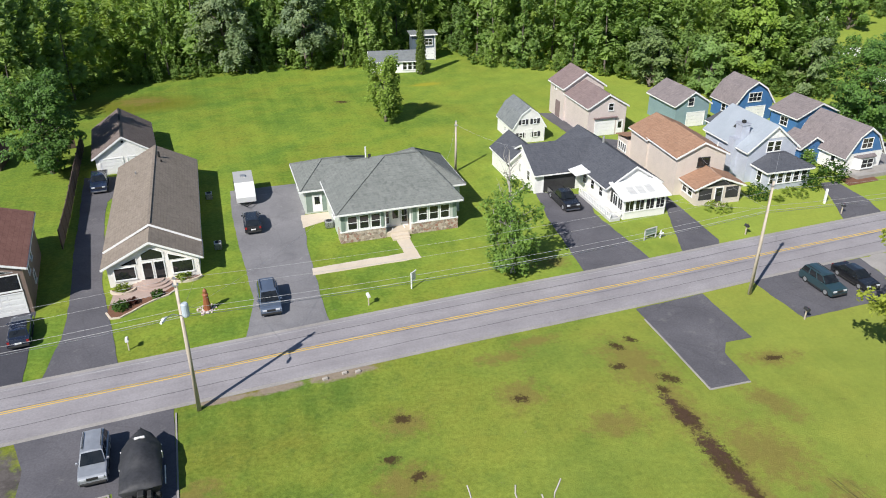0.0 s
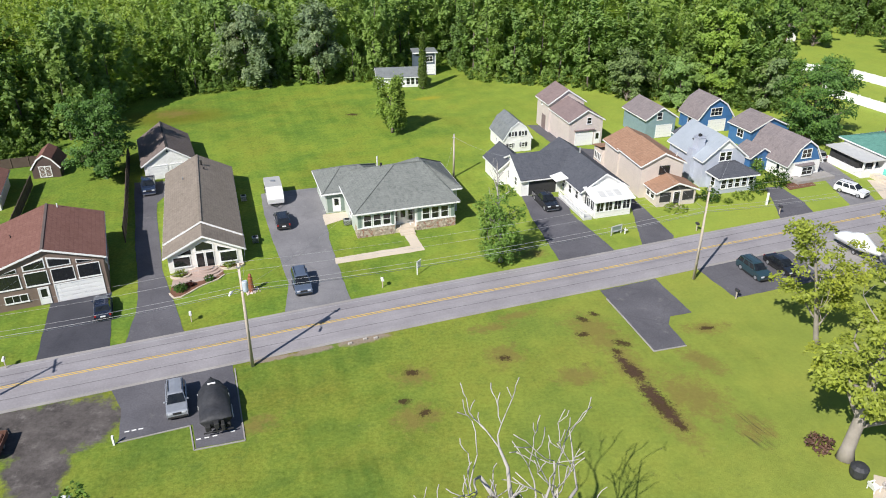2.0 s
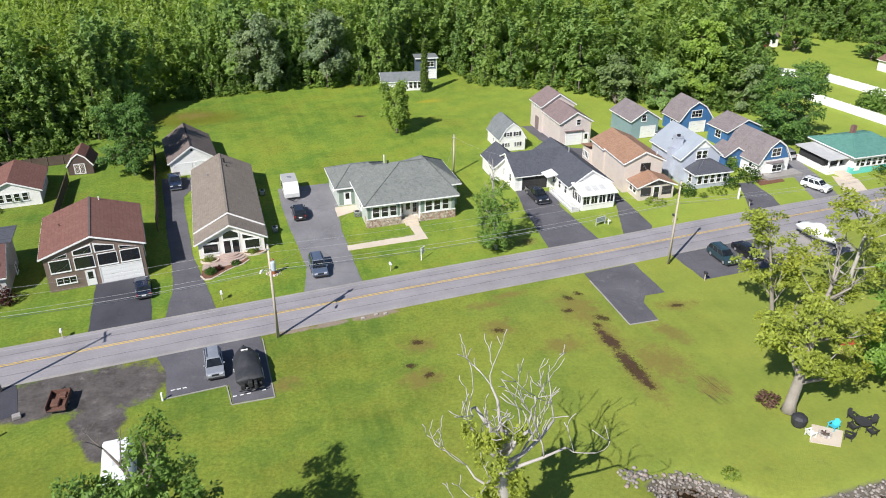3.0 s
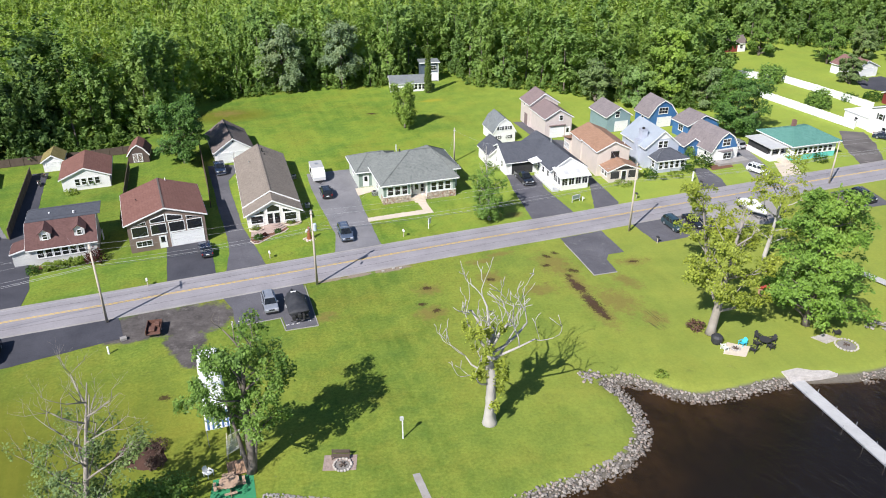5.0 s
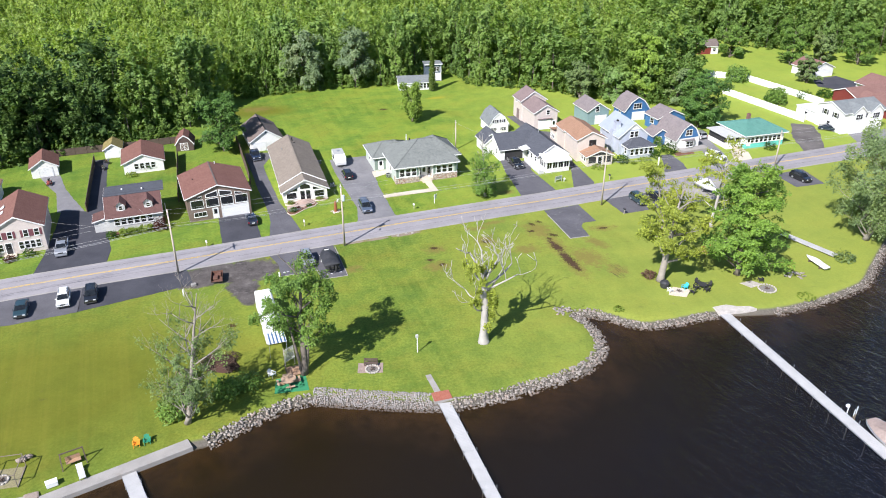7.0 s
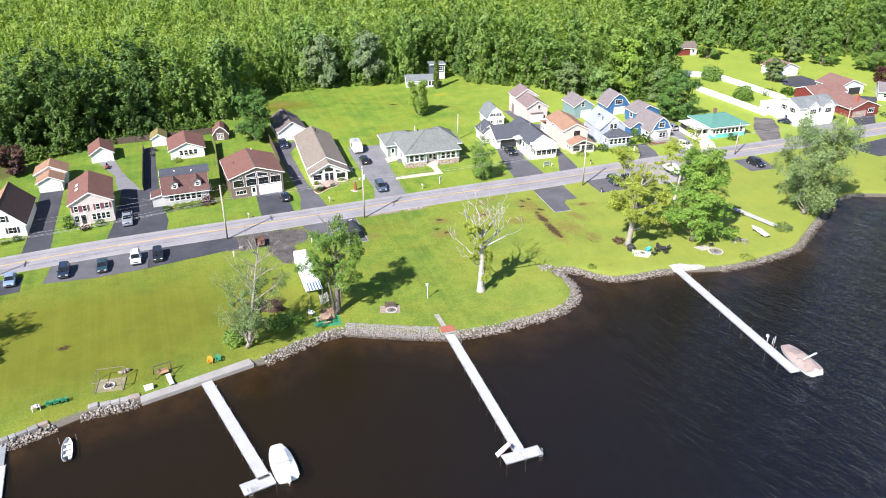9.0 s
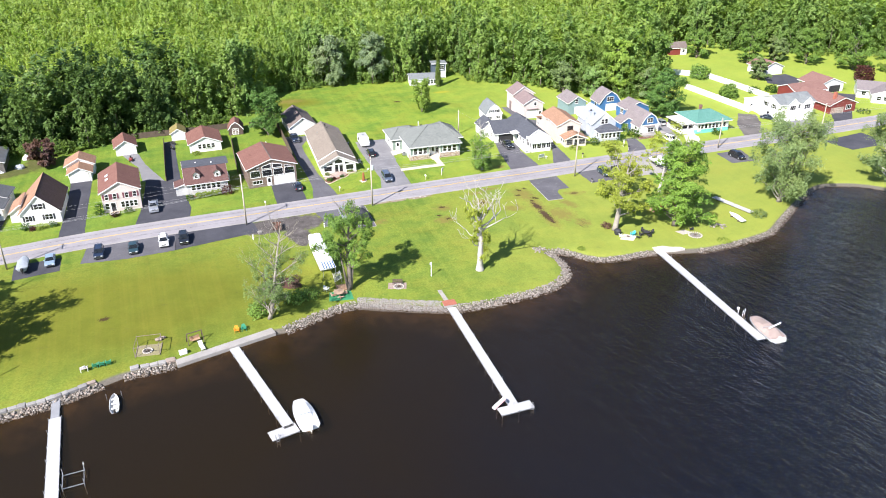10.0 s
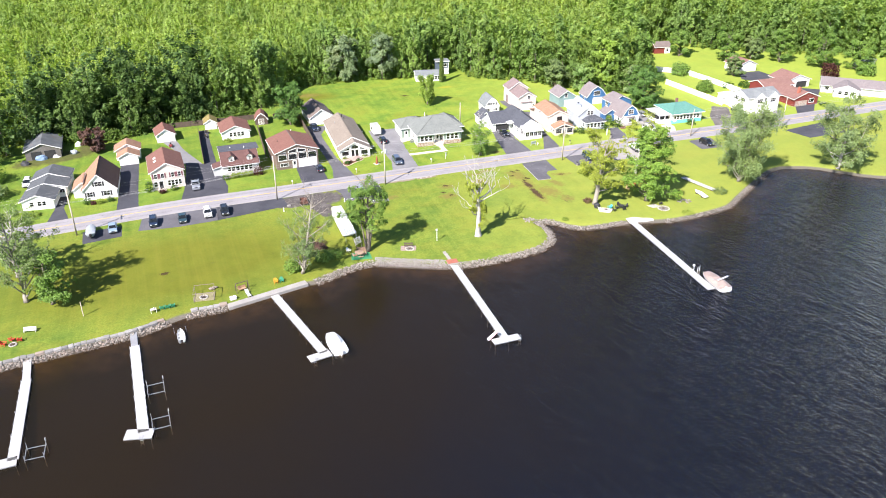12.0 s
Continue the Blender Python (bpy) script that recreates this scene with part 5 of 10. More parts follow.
roofed(h, [(0, 2.8), (2.8, 4.4), (5.6, 2.8)], "x", 0, 7.0, M_REDW, M_DKBROWN, over=0.3)
part("white_front", face_boxes("f", 0, [(4.4, 7.0, 0, 0.05, 0, 2.7)]), M_TRIM, h)
window(h, "f", -0.05, 5.6, 1.0, 0.9, 1.0)
h = house("white_shed", "small white shed on the far lawn", 162.2, 168.4, -40, "shed", "outbuildings")
roofed(h, [(0, 2.4), (2.0, 3.6), (4.0, 2.4)], "x", 0, 7.0, M_WHITE, M_GREYROOF, over=0.25)

# ---- houses towards the west ----
M_MAROON = shingles("maroon_shingles", (0.115, 0.06, 0.054), (0.15, 0.083, 0.073))
h = house("dormer_cottage", "grey cottage with red-brown roof and two dormers", -63.1, 52.5, 20)
roofed(h, [(0, 2.9), (4.0, 5.2), (9.4, 5.0)], "x", 0, 9.5, M_GREYW, M_MAROON, over=0.35)
bm = bmesh.new()
prism(bm, [(4.15, 5.36), (9.75, 5.15), (9.75, 5.23), (4.15, 5.44)], "x", -0.25, 10.45)
part("flat_roof", bm, M_CHARCOAL, h, "dark low rear roof")
for u in (2.6, 7.4):
    d = part("dormer", boxes((u - 0.75, u + 0.75, 0.9, 3.2, 3.4, 4.7)), M_GREYW, h)
    bm = bmesh.new()
    for sx in (-1, 1):
        prism(bm, [(u, 5.35), (u, 5.5), (u + sx * 1.05, 4.72), (u + sx * 1.05, 4.57)], "y", 0.6, 3.9)
    part("dormer_roof", bm, M_MAROON, d)
    bm = bmesh.new()
    prism(bm, [(u - 0.75, 4.7), (u, 5.3), (u + 0.75, 4.7)], "y", 0.9, 1.0)
    part("dormer_gable", bm, M_TRIM, d)
    window(h, "f", 0.9, u, 3.75, 0.6, 0.75)
for k in range(6):
    window(h, "f", 0, 1.6 + k * 1.15, 1.2, 0.85, 1.2)
roofed(h, [(-2.4, 2.2), (0.0, 2.8), (0.1, 2.8)], "y", 0.6, 4.0, M_GREYW, M_MAROON, over=0.2)
vent(h, 3.0, 7.0, 5.2, M_TRIM, 0.16, 0.3), vent(h, 6.6, 5.8, 5.4, M_TRIM, 0.16, 0.3)
window(h, "r", 10.2, 4, 1.2, 0.9, 1.2)

h = house("white_cottage", "small white cottage with red-brown roof", -70.6, 80.8, 20)
roofed(h, [(0, 2.5), (4.1, 4.2), (8.2, 2.5)], "y", 0, 9.6, M_WHITE, M_REDROOF, over=0.4)
for k in range(4):
    window(h, "f", 0, 2.6 + k * 1.15, 1.0, 0.75, 1.2, trim=M_TRIM)
h = house("garden_shed", "small pale blue shed with mossy roof", -78.6, 90.6, 18, "shed", "outbuildings")
roofed(h, [(0, 2.2), (1.8, 3.3), (3.6, 2.2)], "y", 0, 5.0, M_WHITE, shingles("mossy_shingles", (0.20, 0.17, 0.06), (0.27, 0.22, 0.09)), over=0.3)
garage_door(h, "f", 0, 1.8, 2.4, 1.8)
h = house("barn_shed", "small brown barn shed with white cross-braced doors", -63.8, 95.2, 14, "shed", "outbuildings")
roofed(h, gambrel(4.0, 1.7, 3.0, 3.7), "y", 0, 5.2, siding("dark_brown_boards", (0.085, 0.058, 0.05), (0.11, 0.075, 0.065)), M_REDROOF, over=0.12, rake=0.1)
dr = part("barn_door", face_boxes("f", 0, [(1.0, 2.8, 0, 0.02, 0.15, 1.97)]), M_BROWNW, h, "cross-braced double doors")
for row in ((1.0, 2.8, 0.02, 0.05, 0.15, 0.27), (1.0, 2.8, 0.02, 0.05, 1.85, 1.97), (1.0, 1.12, 0.02, 0.05, 0.27, 1.85), (2.68, 2.8, 0.02, 0.05, 0.27, 1.85), (1.84, 1.96, 0.02, 0.05, 0.27, 1.85)):
    part("door_rail", face_boxes("f", 0, [row]), M_TRIM, dr, "white door rail")
for a, b in (((1.12, 0.27), (1.84, 1.02)), ((1.84, 0.27), (1.12, 1.02)), ((1.96, 0.27), (2.68, 1.02)), ((2.68, 0.27), (1.96, 1.02))):
    for up in (0, 0.8):
        bm = bmesh.new()
        beam(bm, (a[0], -0.035, a[1] + up), (b[0], -0.035, b[1] + up), 0.09, 0.03)
        part("brace", bm, M_TRIM, dr, "white cross brace")

h = house("shuttered_house", "blush two-storey house with red-brown roof and red shutters", -78.95, 42.9, 21.8)
roofed(h, [(0, 4.9), (4.05, 7.0), (8.1, 4.9)], "y", 0, 12.5, M_PINKISH, M_REDROOF, over=0.4)
for u in (1.1, 2.8, 5.3, 7.0):
    window(h, "f", 0, u, 3.1, 0.7, 1.2, shutters=M_REDSHUT)
for k in range(4):
    window(h, "f", 0, 4.2 + k * 0.9, 0.9, 0.65, 1.3)
door(h, "f", 0, 2.2, 0.95, 2.05, 0.2, M_BLKSHUT), window(h, "f", 0, 0.9, 0.9, 0.8, 1.3)
part("step", boxes((1.2, 3.2, -1.4, 0, 0, 0.25)), M_CONCRETE, h)
for y0 in (5.0, 7.4):
    bm = bmesh.new()
    box(bm, -0.35, 0.35, -0.55, 0.55, 0, 0.09, pose(1.6, y0, 6.0, 0, -28, 0))
    part("skylight", bm, M_TRIM, h)
window(h, "l", 0, 3, 3.1, 0.8, 1.2)
h = house("garage", "small white garage with red-brown roof", -89.6, 78.6, 24, "garage", "outbuildings")
roofed(h, [(0, 2.4), (2.6, 4.0), (5.2, 2.4)], "y", 0, 7.0, M_WHITE, M_REDROOF, over=0.35)
garage_door(h, "f", 0, 2.8, 2.6, 2.0)

h = house("steep_roof_house", "white house with steep brown roof and black shutters", -94.2, 36.4, 18)
roofed(h, [(0, 2.7), (4.0, 6.6), (8.0, 2.7)], "y", 0, 13.5, M_WHITE, shingles("weathered_brown_shingles", (0.095, 0.060, 0.050), (0.13, 0.085, 0.072)), over=0.3)
# Lighter tan layer over the west slope puts its sunlight into the colour
bm = bmesh.new()
prism(bm, [(-0.35, 2.6), (4.0, 6.86), (4.0, 6.9), (-0.4, 2.64)], "y", -0.25, 13.8)
part("west_slope", bm, M_ORANGE, h, "tan layer giving the west slope its sunlit colour")
roofed(h, [(-2.4, 2.3), (-0.1, 4.0), (0.1, 4.0)], "y", 2.4, 9.0, M_WHITE, M_ORANGE, over=0.2)
for u, z, w in ((1.6, 0.9, 1.3), (5.6, 0.9, 1.5), (4.0, 3.5, 1.7)):
    window(h, "f", 0, u, z, w, 1.2, 2, 2, shutters=M_BLKSHUT)
h = house("garage", "white garage with orange shingles and a stepped roof", -94.0, 60.2, 20, "garage", "outbuildings")
roofed(h, [(0, 2.5), (2.5, 3.7), (5.0, 2.5)], "y", 0, 4.5, M_WHITE, M_ORANGE, over=0.5)
roofed(h, [(-0.8, 3.0), (2.4, 4.6), (5.6, 3.0)], "y", 4.5, 9.5, M_WHITE, M_ORANGE, over=0.4)
garage_door(h, "f", 0, 3.0, 2.7, 2.0)

M_SLATE = shingles("slate_grey_shingles", (0.088, 0.095, 0.102), (0.125, 0.132, 0.138))
h = house("grey_cottage", "grey-roofed white cottage in three stepped sections", -106.6, 30.4, 14)
roofed(h, [(0, 2.5), (3.6, 3.8), (7.2, 2.5)], "y", 0, 7, M_WHITE, M_SLATE, over=0.5)
roofed(h, [(0.4, 2.8), (4.2, 4.1), (9.0, 2.8)], "y", 7, 13, M_WHITE, M_SLATE, over=0.5)
roofed(h, [(0.2, 3.0), (4.2, 4.5), (8.6, 3.0)], "y", 13, 19, M_WHITE, M_SLATE, over=0.5)
for u in (1.8, 3.6, 4.6):
    window(h, "f", 0, u + 0.4, 1.0, 0.8, 1.1)
window(h, "f", 7, 8.0, 1.2, 1.2, 1.0, 2, 1)
M_DKWOOD_WALL = siding("weathered_grey_boards", (0.13, 0.12, 0.11), (0.19, 0.175, 0.16))
h = house("old_barn", "weathered grey barn with a tin roof", -122.0, 64.0, 22, "barn", "outbuildings")
roofed(h, [(0, 2.8), (4.6, 4.6), (9.2, 2.8)], "y", 0, 11, M_DKWOOD_WALL, surface("old_tin_roof", (0.10, 0.11, 0.12), (0.19, 0.20, 0.21), 0.4, 0.6, 0.3, stain=(0.16, 0.13, 0.11)), over=0.4)
part("barn_door", face_boxes("f", 0, [(1.5, 4.2, 0, 0.05, 0, 2.4), (5.0, 7.8, 0, 0.05, 0, 2.4)]), M_SCREEN, h)

# ---- back-lot sheds ----
h = house("back_cabin", "low white cabin with a grey shingle roof by the woods", -14.0, 145.6, 8, "shed", "outbuildings")
roofed(h, [(0, 2.3), (3.0, 3.5), (6.0, 2.3)], "x", 0, 9.5, M_WHITE, M_GREYROOF, over=0.3)
for u in (6.6, 7.6, 8.6):
    window(h, "f", 0, u, 0.6, 0.7, 1.4)
h = house("tall_shed", "tall narrow grey-blue shed with a flat roof", -6.4, 155.6, 10, "shed", "outbuildings")
block(h, 0, 4.8, 0, 3.6, 0, 5.1, siding("slate_blue_siding", (0.075, 0.10, 0.13), (0.10, 0.13, 0.16)))
rf = part("roof", boxes((-0.4, 5.2, -0.5, 4.0, 5.1, 5.3)), M_GREYROOF, h)
part("fascia", boxes((-0.42, 5.22, -0.54, -0.5, 5.06, 5.32)), M_TRIM, rf)
window(h, "f", 0, 3.4, 3.1, 1.5, 1.2, 2, 2), garage_door(h, "f", 0, 3.2, 2.6, 2.2, z=0.2)
part("corner_board", boxes((4.65, 4.85, -0.05, 0.15, 0, 5.1)), M_TRIM, h)

# ---- vehicles ----
M_TYRE, M_RIM = M_BLACK, M_ALU
M_CARGLASS = paint("car_glass", (0.010, 0.013, 0.016), 0.04, 0.0)
M_LAMPGLASS = paint("headlamp_lens", (0.55, 0.57, 0.6), 0.1, 0.5)
M_TAIL = paint("tail_lamp_lens", (0.30, 0.012, 0.012), 0.15, 0.5)


def panel_on(bm, quad, su, sv, off, thick=0.012):
    """A thin plate on a four-cornered face, shrunk about its centre and lifted off it."""
    q = [Vector(p) for p in quad]
    c = sum(q, Vector()) / 4
    n = (q[1] - q[0]).cross(q[3] - q[0]).normalized()
    u, v = ((q[1] + q[2]) - (q[0] + q[3])) / 4, ((q[2] + q[3]) - (q[0] + q[1])) / 4
    w = [c + (p - c).project(u) * 0 + (p - c) for p in q]
    out = []
    for p, (a, b) in zip(w, ((-1, -1), (1, -1), (1, 1), (-1, 1))):
        e = p - c
        out.append(c + e - u * a * (1 - su) - v * b * (1 - sv))
    lo, hi = [bm.verts.new(p + n * (off - thick)) for p in out], [bm.verts.new(p + n * off) for p in out]
    bm.faces.new(hi), bm.faces.new(lo[::-1])
    for i in range(4):
        bm.faces.new((lo[i], lo[(i + 1) % 4], hi[(i + 1) % 4], hi[i]))


def wheel(parent, x, y, r, w=0.22):
    bm = bmesh.new()
    s = 1 if x > 0 else -1
    tube(bm, [(x - s * w, y, r), (x - s * w * 0.9, y, r), (x - s * 0.02, y, r), (x, y, r)], [r * 0.92, r, r, r * 0.9], 18)
    t = part("wheel", bm, M_TYRE, parent, "black tyre")
    bm = bmesh.new()
    tube(bm, [(x - s * 0.05, y, r), (x + s * 0.008, y, r), (x + s * 0.015, y, r)], [r * 0.64, r * 0.62, r * 0.2], 14)
    part("rim", bm, M_RIM, t)


KINDS = {  # length, width, height, belt, hood end, windscreen top, roof end, tail top (all from the nose), hood height, tail height, wheel radius
    "suv": (4.6, 1.86, 1.70, 1.02, 1.15, 1.85, 4.25, 4.50, 0.98, 1.02, 0.36),
    "minivan": (5.0, 1.95, 1.75, 1.05, 1.00, 2.00, 4.60, 4.90, 0.95, 1.05, 0.34),
    "sedan": (4.7, 1.82, 1.45, 0.92, 1.25, 2.05, 3.45, 4.05, 0.86, 0.95, 0.33),
    "pickup": (5.6, 1.98, 1.85, 1.15, 1.45, 2.05, 3.35, 3.55, 1.12, 1.15, 0.40),
}


def car(kind, label, x, y, turn, material, group="parked vehicles"):
    L, W, H, belt, hood, ws, re, tail, hh, th, wr = KINDS[kind]
    t = thing(kind if kind != "suv" else "sport_utility", label, "car" if kind != "pickup" else "pickup truck", pose(x, y, 0.035, 0, 0, turn), group)
    o = -L / 2
    half = W / 2
    floor = 0.24
    fr, rr = o + 0.9, o + L - 0.95
    bm = bmesh.new()
    prof = [(o + 0.04, floor), (o, floor + 0.2), (o + 0.02, hh - 0.22), (o + 0.14, hh - 0.08), (o + hood, hh), (o + hood + 0.1, belt)]
    if kind == "pickup":
        prof += [(o + tail, belt), (o + tail, th), (o + L - 0.05, th)]
    elif kind == "sedan":
        prof += [(o + tail, belt), (o + L - 0.08, th)]
    else:
        prof += [(o + L - 0.04, belt)]
    prof += [(o + L, th - 0.3), (o + L - 0.03, floor + 0.12), (o + L - 0.1, floor)]
    for yc in (rr, fr):   # wheel arches
        prof += [(yc + (wr + 0.08) * math.cos(a), floor + (wr + 0.1) * math.sin(a)) for a in (0.0, 0.6, 1.2, math.pi - 1.2, math.pi - 0.6, math.pi)]
    n = len(prof)
    rows = []
    for s, k in ((-1, 0.9), (-1, 1.0), (1, 1.0), (1, 0.9)):
        ring = []
        for py, pz in prof:
            inner = k < 1
            ring.append(bm.verts.new((s * half * (1.0 if not inner else 0.93), py if not inner else py * 0.985, pz if not inner else pz + (0.03 if pz > 0.7 else 0))))
        rows.append(ring)
    order = [rows[1], rows[0], rows[3], rows[2]]
    for a, b in zip(order, order[1:]):
        for i in range(n):
            bm.faces.new((a[i], b[i], b[(i + 1) % n], a[(i + 1) % n]))
    bm.faces.new(order[0]), bm.faces.new(order[-1][::-1])
    bmesh.ops.bevel(bm, geom=bm.edges[:], offset=0.05, segments=2, affect="EDGES", clamp_overlap=True)
    body = part("body", bm, material, t)
    # cabin
    cw, rw = half * 0.93, half * 0.76
    b0, b1, r0, r1 = o + hood - 0.02, o + tail + 0.02, o + ws, o + re
    P = {"fl": (-cw, b0, belt), "fr": (cw, b0, belt), "bl": (-cw, b1, belt), "br": (cw, b1, belt), "tfl": (-rw, r0, H - 0.05), "tfr": (rw, r0, H - 0.05), "tbl": (-rw, r1, H - 0.06), "tbr": (rw, r1, H - 0.06)}
    bm = bmesh.new()
    v = {k: bm.verts.new(q) for k, q in P.items()}
    m0, m1 = bm.verts.new((0, r0 + 0.1, H)), bm.verts.new((0, r1 - 0.1, H - 0.01))
    for f in (("fl", "fr", "tfr", "tfl"), ("br", "bl", "tbl", "tbr"), ("bl", "fl", "tfl", "tbl"), ("fr", "br", "tbr", "tfr"), ("bl", "br", "fr", "fl")):
        bm.faces.new([v[k] for k in f])
    for f in ((v["tfl"], v["tfr"], m0), (v["tbr"], v["tbl"], m1), (v["tfr"], v["tbr"], m1, m0), (v["tbl"], v["tfl"], m0, m1)):
        bm.faces.new(f)
    bmesh.ops.bevel(bm, geom=bm.edges[:], offset=0.05, segments=2, affect="EDGES", clamp_overlap=True)
    part("cabin", bm, material, t)
    for name, f, su, sv in (("windscreen", ("fl", "fr", "tfr", "tfl"), 0.93, 0.9), ("rear_window", ("br", "bl", "tbl", "tbr"), 0.88, 0.8)):
        bm = bmesh.new()
        panel_on(bm, [P[k] for k in f], su, sv, 0.012)
        part(name, bm, M_CARGLASS, t)
    for f in (("bl", "fl", "tfl", "tbl"), ("fr", "br", "tbr", "tfr")):
        q = [Vector(P[k]) for k in f]
        panes = 2 if kind in ("pickup", "sedan") else 3
        for k in range(panes):
            a, b = (k + 0.06) / panes, (k + 0.94) / panes
            bm = bmesh.new()
            panel_on(bm, [q[0].lerp(q[1], a), q[0].lerp(q[1], b), q[3].lerp(q[2], b), q[3].lerp(q[2], a)], 0.96, 0.82, 0.012)
            part("side_window", bm, M_CARGLASS, t)
    for s in (-1, 1):
        part("headlight", boxes((s * half * 0.62 - 0.2, s * half * 0.62 + 0.2, o - 0.012, o + 0.1, hh - 0.3, hh - 0.12), soft=0.02), M_LAMPGLASS, t)
        part("tail_light", boxes((s * half * 0.84 - 0.1, s * half * 0.84 + 0.1, o + L - 0.08, o + L + 0.012, th - 0.3, th - 0.02), soft=0.02), M_TAIL, t)
        part("mirror", boxes((s * (half + 0.09) - 0.09, s * (half + 0.09) + 0.09, o + hood + 0.28, o + hood + 0.4, belt, belt + 0.17), soft=0.03), material, t)
        for yc in (fr, rr):
            wheel(t, s * (half - 0.01), yc, wr)
        part("sill", boxes((s * half - 0.05, s * half + 0.02, fr + wr + 0.1, rr - wr - 0.1, floor - 0.02, floor + 0.12)), M_BLACK, t)
    part("grille", boxes((-half * 0.4, half * 0.4, o - 0.015, o + 0.08, hh - 0.32, hh - 0.16)), M_BLACK, t)
    part("bumper", boxes((-half * 0.92, half * 0.92, o - 0.06, o + 0.1, floor + 0.05, floor + 0.22), soft=0.03), M_BLACK if kind != "pickup" else M_CHROME, t, "front bumper")
    part("bumper", boxes((-half * 0.92, half * 0.92, o + L - 0.1, o + L + 0.06, floor + 0.05, floor + 0.25), soft=0.03), M_BLACK if kind != "pickup" else M_CHROME, t, "rear bumper")
    part("number_plate", boxes((-0.26, 0.26, o + L + 0.0, o + L + 0.065, 0.62, 0.76)), M_TRIM, t, "plain white plate")
    if kind == "pickup":
        part("bed_liner", boxes((-half * 0.82, half * 0.82, o + tail + 0.15, o + L - 0.15, th - 0.02, th + 0.035)), M_BLACK, t, "black pickup bed")
    if kind in ("suv", "minivan"):
        for s in (-1, 1):
            bm = bmesh.new()
            beam(bm, (s * rw * 0.86, r0 + 0.35, H + 0.03), (s * rw * 0.86, r1 - 0.25, H + 0.03), 0.045)
            part("roof_rail", bm, M_BLACK, t)
    return t


C_BLACK, C_NAVY = paint("black_car_paint", (0.010, 0.011, 0.013), 0.25, 1.0), paint("navy_car_paint", (0.012, 0.022, 0.05), 0.25, 1.0)
C_SILVER, C_WHITE = paint("silver_car_paint", (0.46, 0.48, 0.51), 0.32, 0.8, 0.5), paint("white_car_paint", (0.78, 0.78, 0.77), 0.3, 0.8)
C_STEEL, C_TEAL = paint("steel_blue_car_paint", (0.14, 0.18, 0.25), 0.32, 0.8, 0.4), paint("dark_teal_car_paint", (0.02, 0.05, 0.06), 0.28, 1.0)
C_SKY = paint("pale_blue_car_paint", (0.32, 0.43, 0.55), 0.32, 0.8, 0.3)
car("minivan", "steel blue minivan on the grey driveway", -16.75, 62.3, 17, C_STEEL)
car("suv", "black sport utility car behind the white trailer", -22.1, 79.1, 197, C_BLACK)
car("pickup", "navy pickup before the white garage", -44.4, 91.0, 20, C_NAVY)
car("sedan", "dark blue sedan before the white garage door", -37.9, 56.9, 202, C_NAVY)
car("pickup", "black pickup before the open garage", 14.7, 85.4, 16, C_BLACK)
car("suv", "dark teal sport utility car in the roadside car park", 37.5, 65.2, 18, C_TEAL)
car("sedan", "black sedan in the roadside car park", 41.3, 66.4, 18, C_BLACK)
car("suv", "white sport utility car beside the bungalow drive", 60.7, 89.2, 38, C_WHITE)
car("suv", "silver sport utility car with a roof rack by the covered boat", -24.75, 40.75, 19, C_SILVER)
car("suv", "dark navy sport utility car on the parking strip", -72.2, 23.0, 20, C_NAVY)
car("sedan", "dark teal sedan on the parking strip", -66.0, 25.1, 20, C_TEAL)
car("suv", "white sport utility car on the parking strip", -60.8, 28.0, 20, C_WHITE)
car("suv", "black sport utility car on the parking strip", -57.0, 29.2, 20, C_BLACK)
car("sedan", "pale blue sedan on the black pad", -80.6, 19.9, 22, C_SKY)
car("pickup", "silver pickup between the red-roofed houses", -68.6, 45.2, 20, C_SILVER)
car("suv", "black sport utility car on the roadside pad", 74.6, 76.4, 26, C_BLACK)
car("suv", "silver sport utility car beside the gambrel house", 61.3, 104.0, 197, C_SILVER)
car("sedan", "dark sedan beside the white two-storey house", 95.2, 108.6, 60, C_NAVY)
car("minivan", "white van beside the grey cottage", -113.4, 46.8, 20, C_WHITE)


def trailer_frame(t, w, l, z=0.45):
    part("chassis", boxes((-w / 2, -w / 2 + 0.08, -l / 2, l / 2, z - 0.1, z), (w / 2 - 0.08, w / 2, -l / 2, l / 2, z - 0.1, z), *[(-w / 2, w / 2, y, y + 0.08, z - 0.1, z) for y in (-l / 2, 0, l / 2 - 0.08)]), M_BLACK, t)
    bm = bmesh.new()
    for s in (-1, 1):
        beam(bm, (s * w * 0.4, l / 2, z - 0.05), (0, l / 2 + 1.2, z - 0.05), 0.08)
    part("drawbar", bm, M_BLACK, t)
    for s in (-1, 1):
        wheel(t, s * (w / 2 + 0.02), 0.1, 0.32, 0.18)


M_TARP = surface("black_tarpaulin", (0.024, 0.025, 0.028), (0.046, 0.047, 0.052), 2.0, 0.6, fine=6.0, relief=0.8)
M_WRAP = surface("white_shrink_wrap", (0.78, 0.78, 0.78), (0.70, 0.71, 0.72), 2.0, 0.35, fine=5.0, relief=0.3)
M_GREYTARP = surface("grey_tarpaulin", (0.26, 0.29, 0.32), (0.33, 0.36, 0.39), 2.0, 0.6, fine=6.0, relief=0.6)


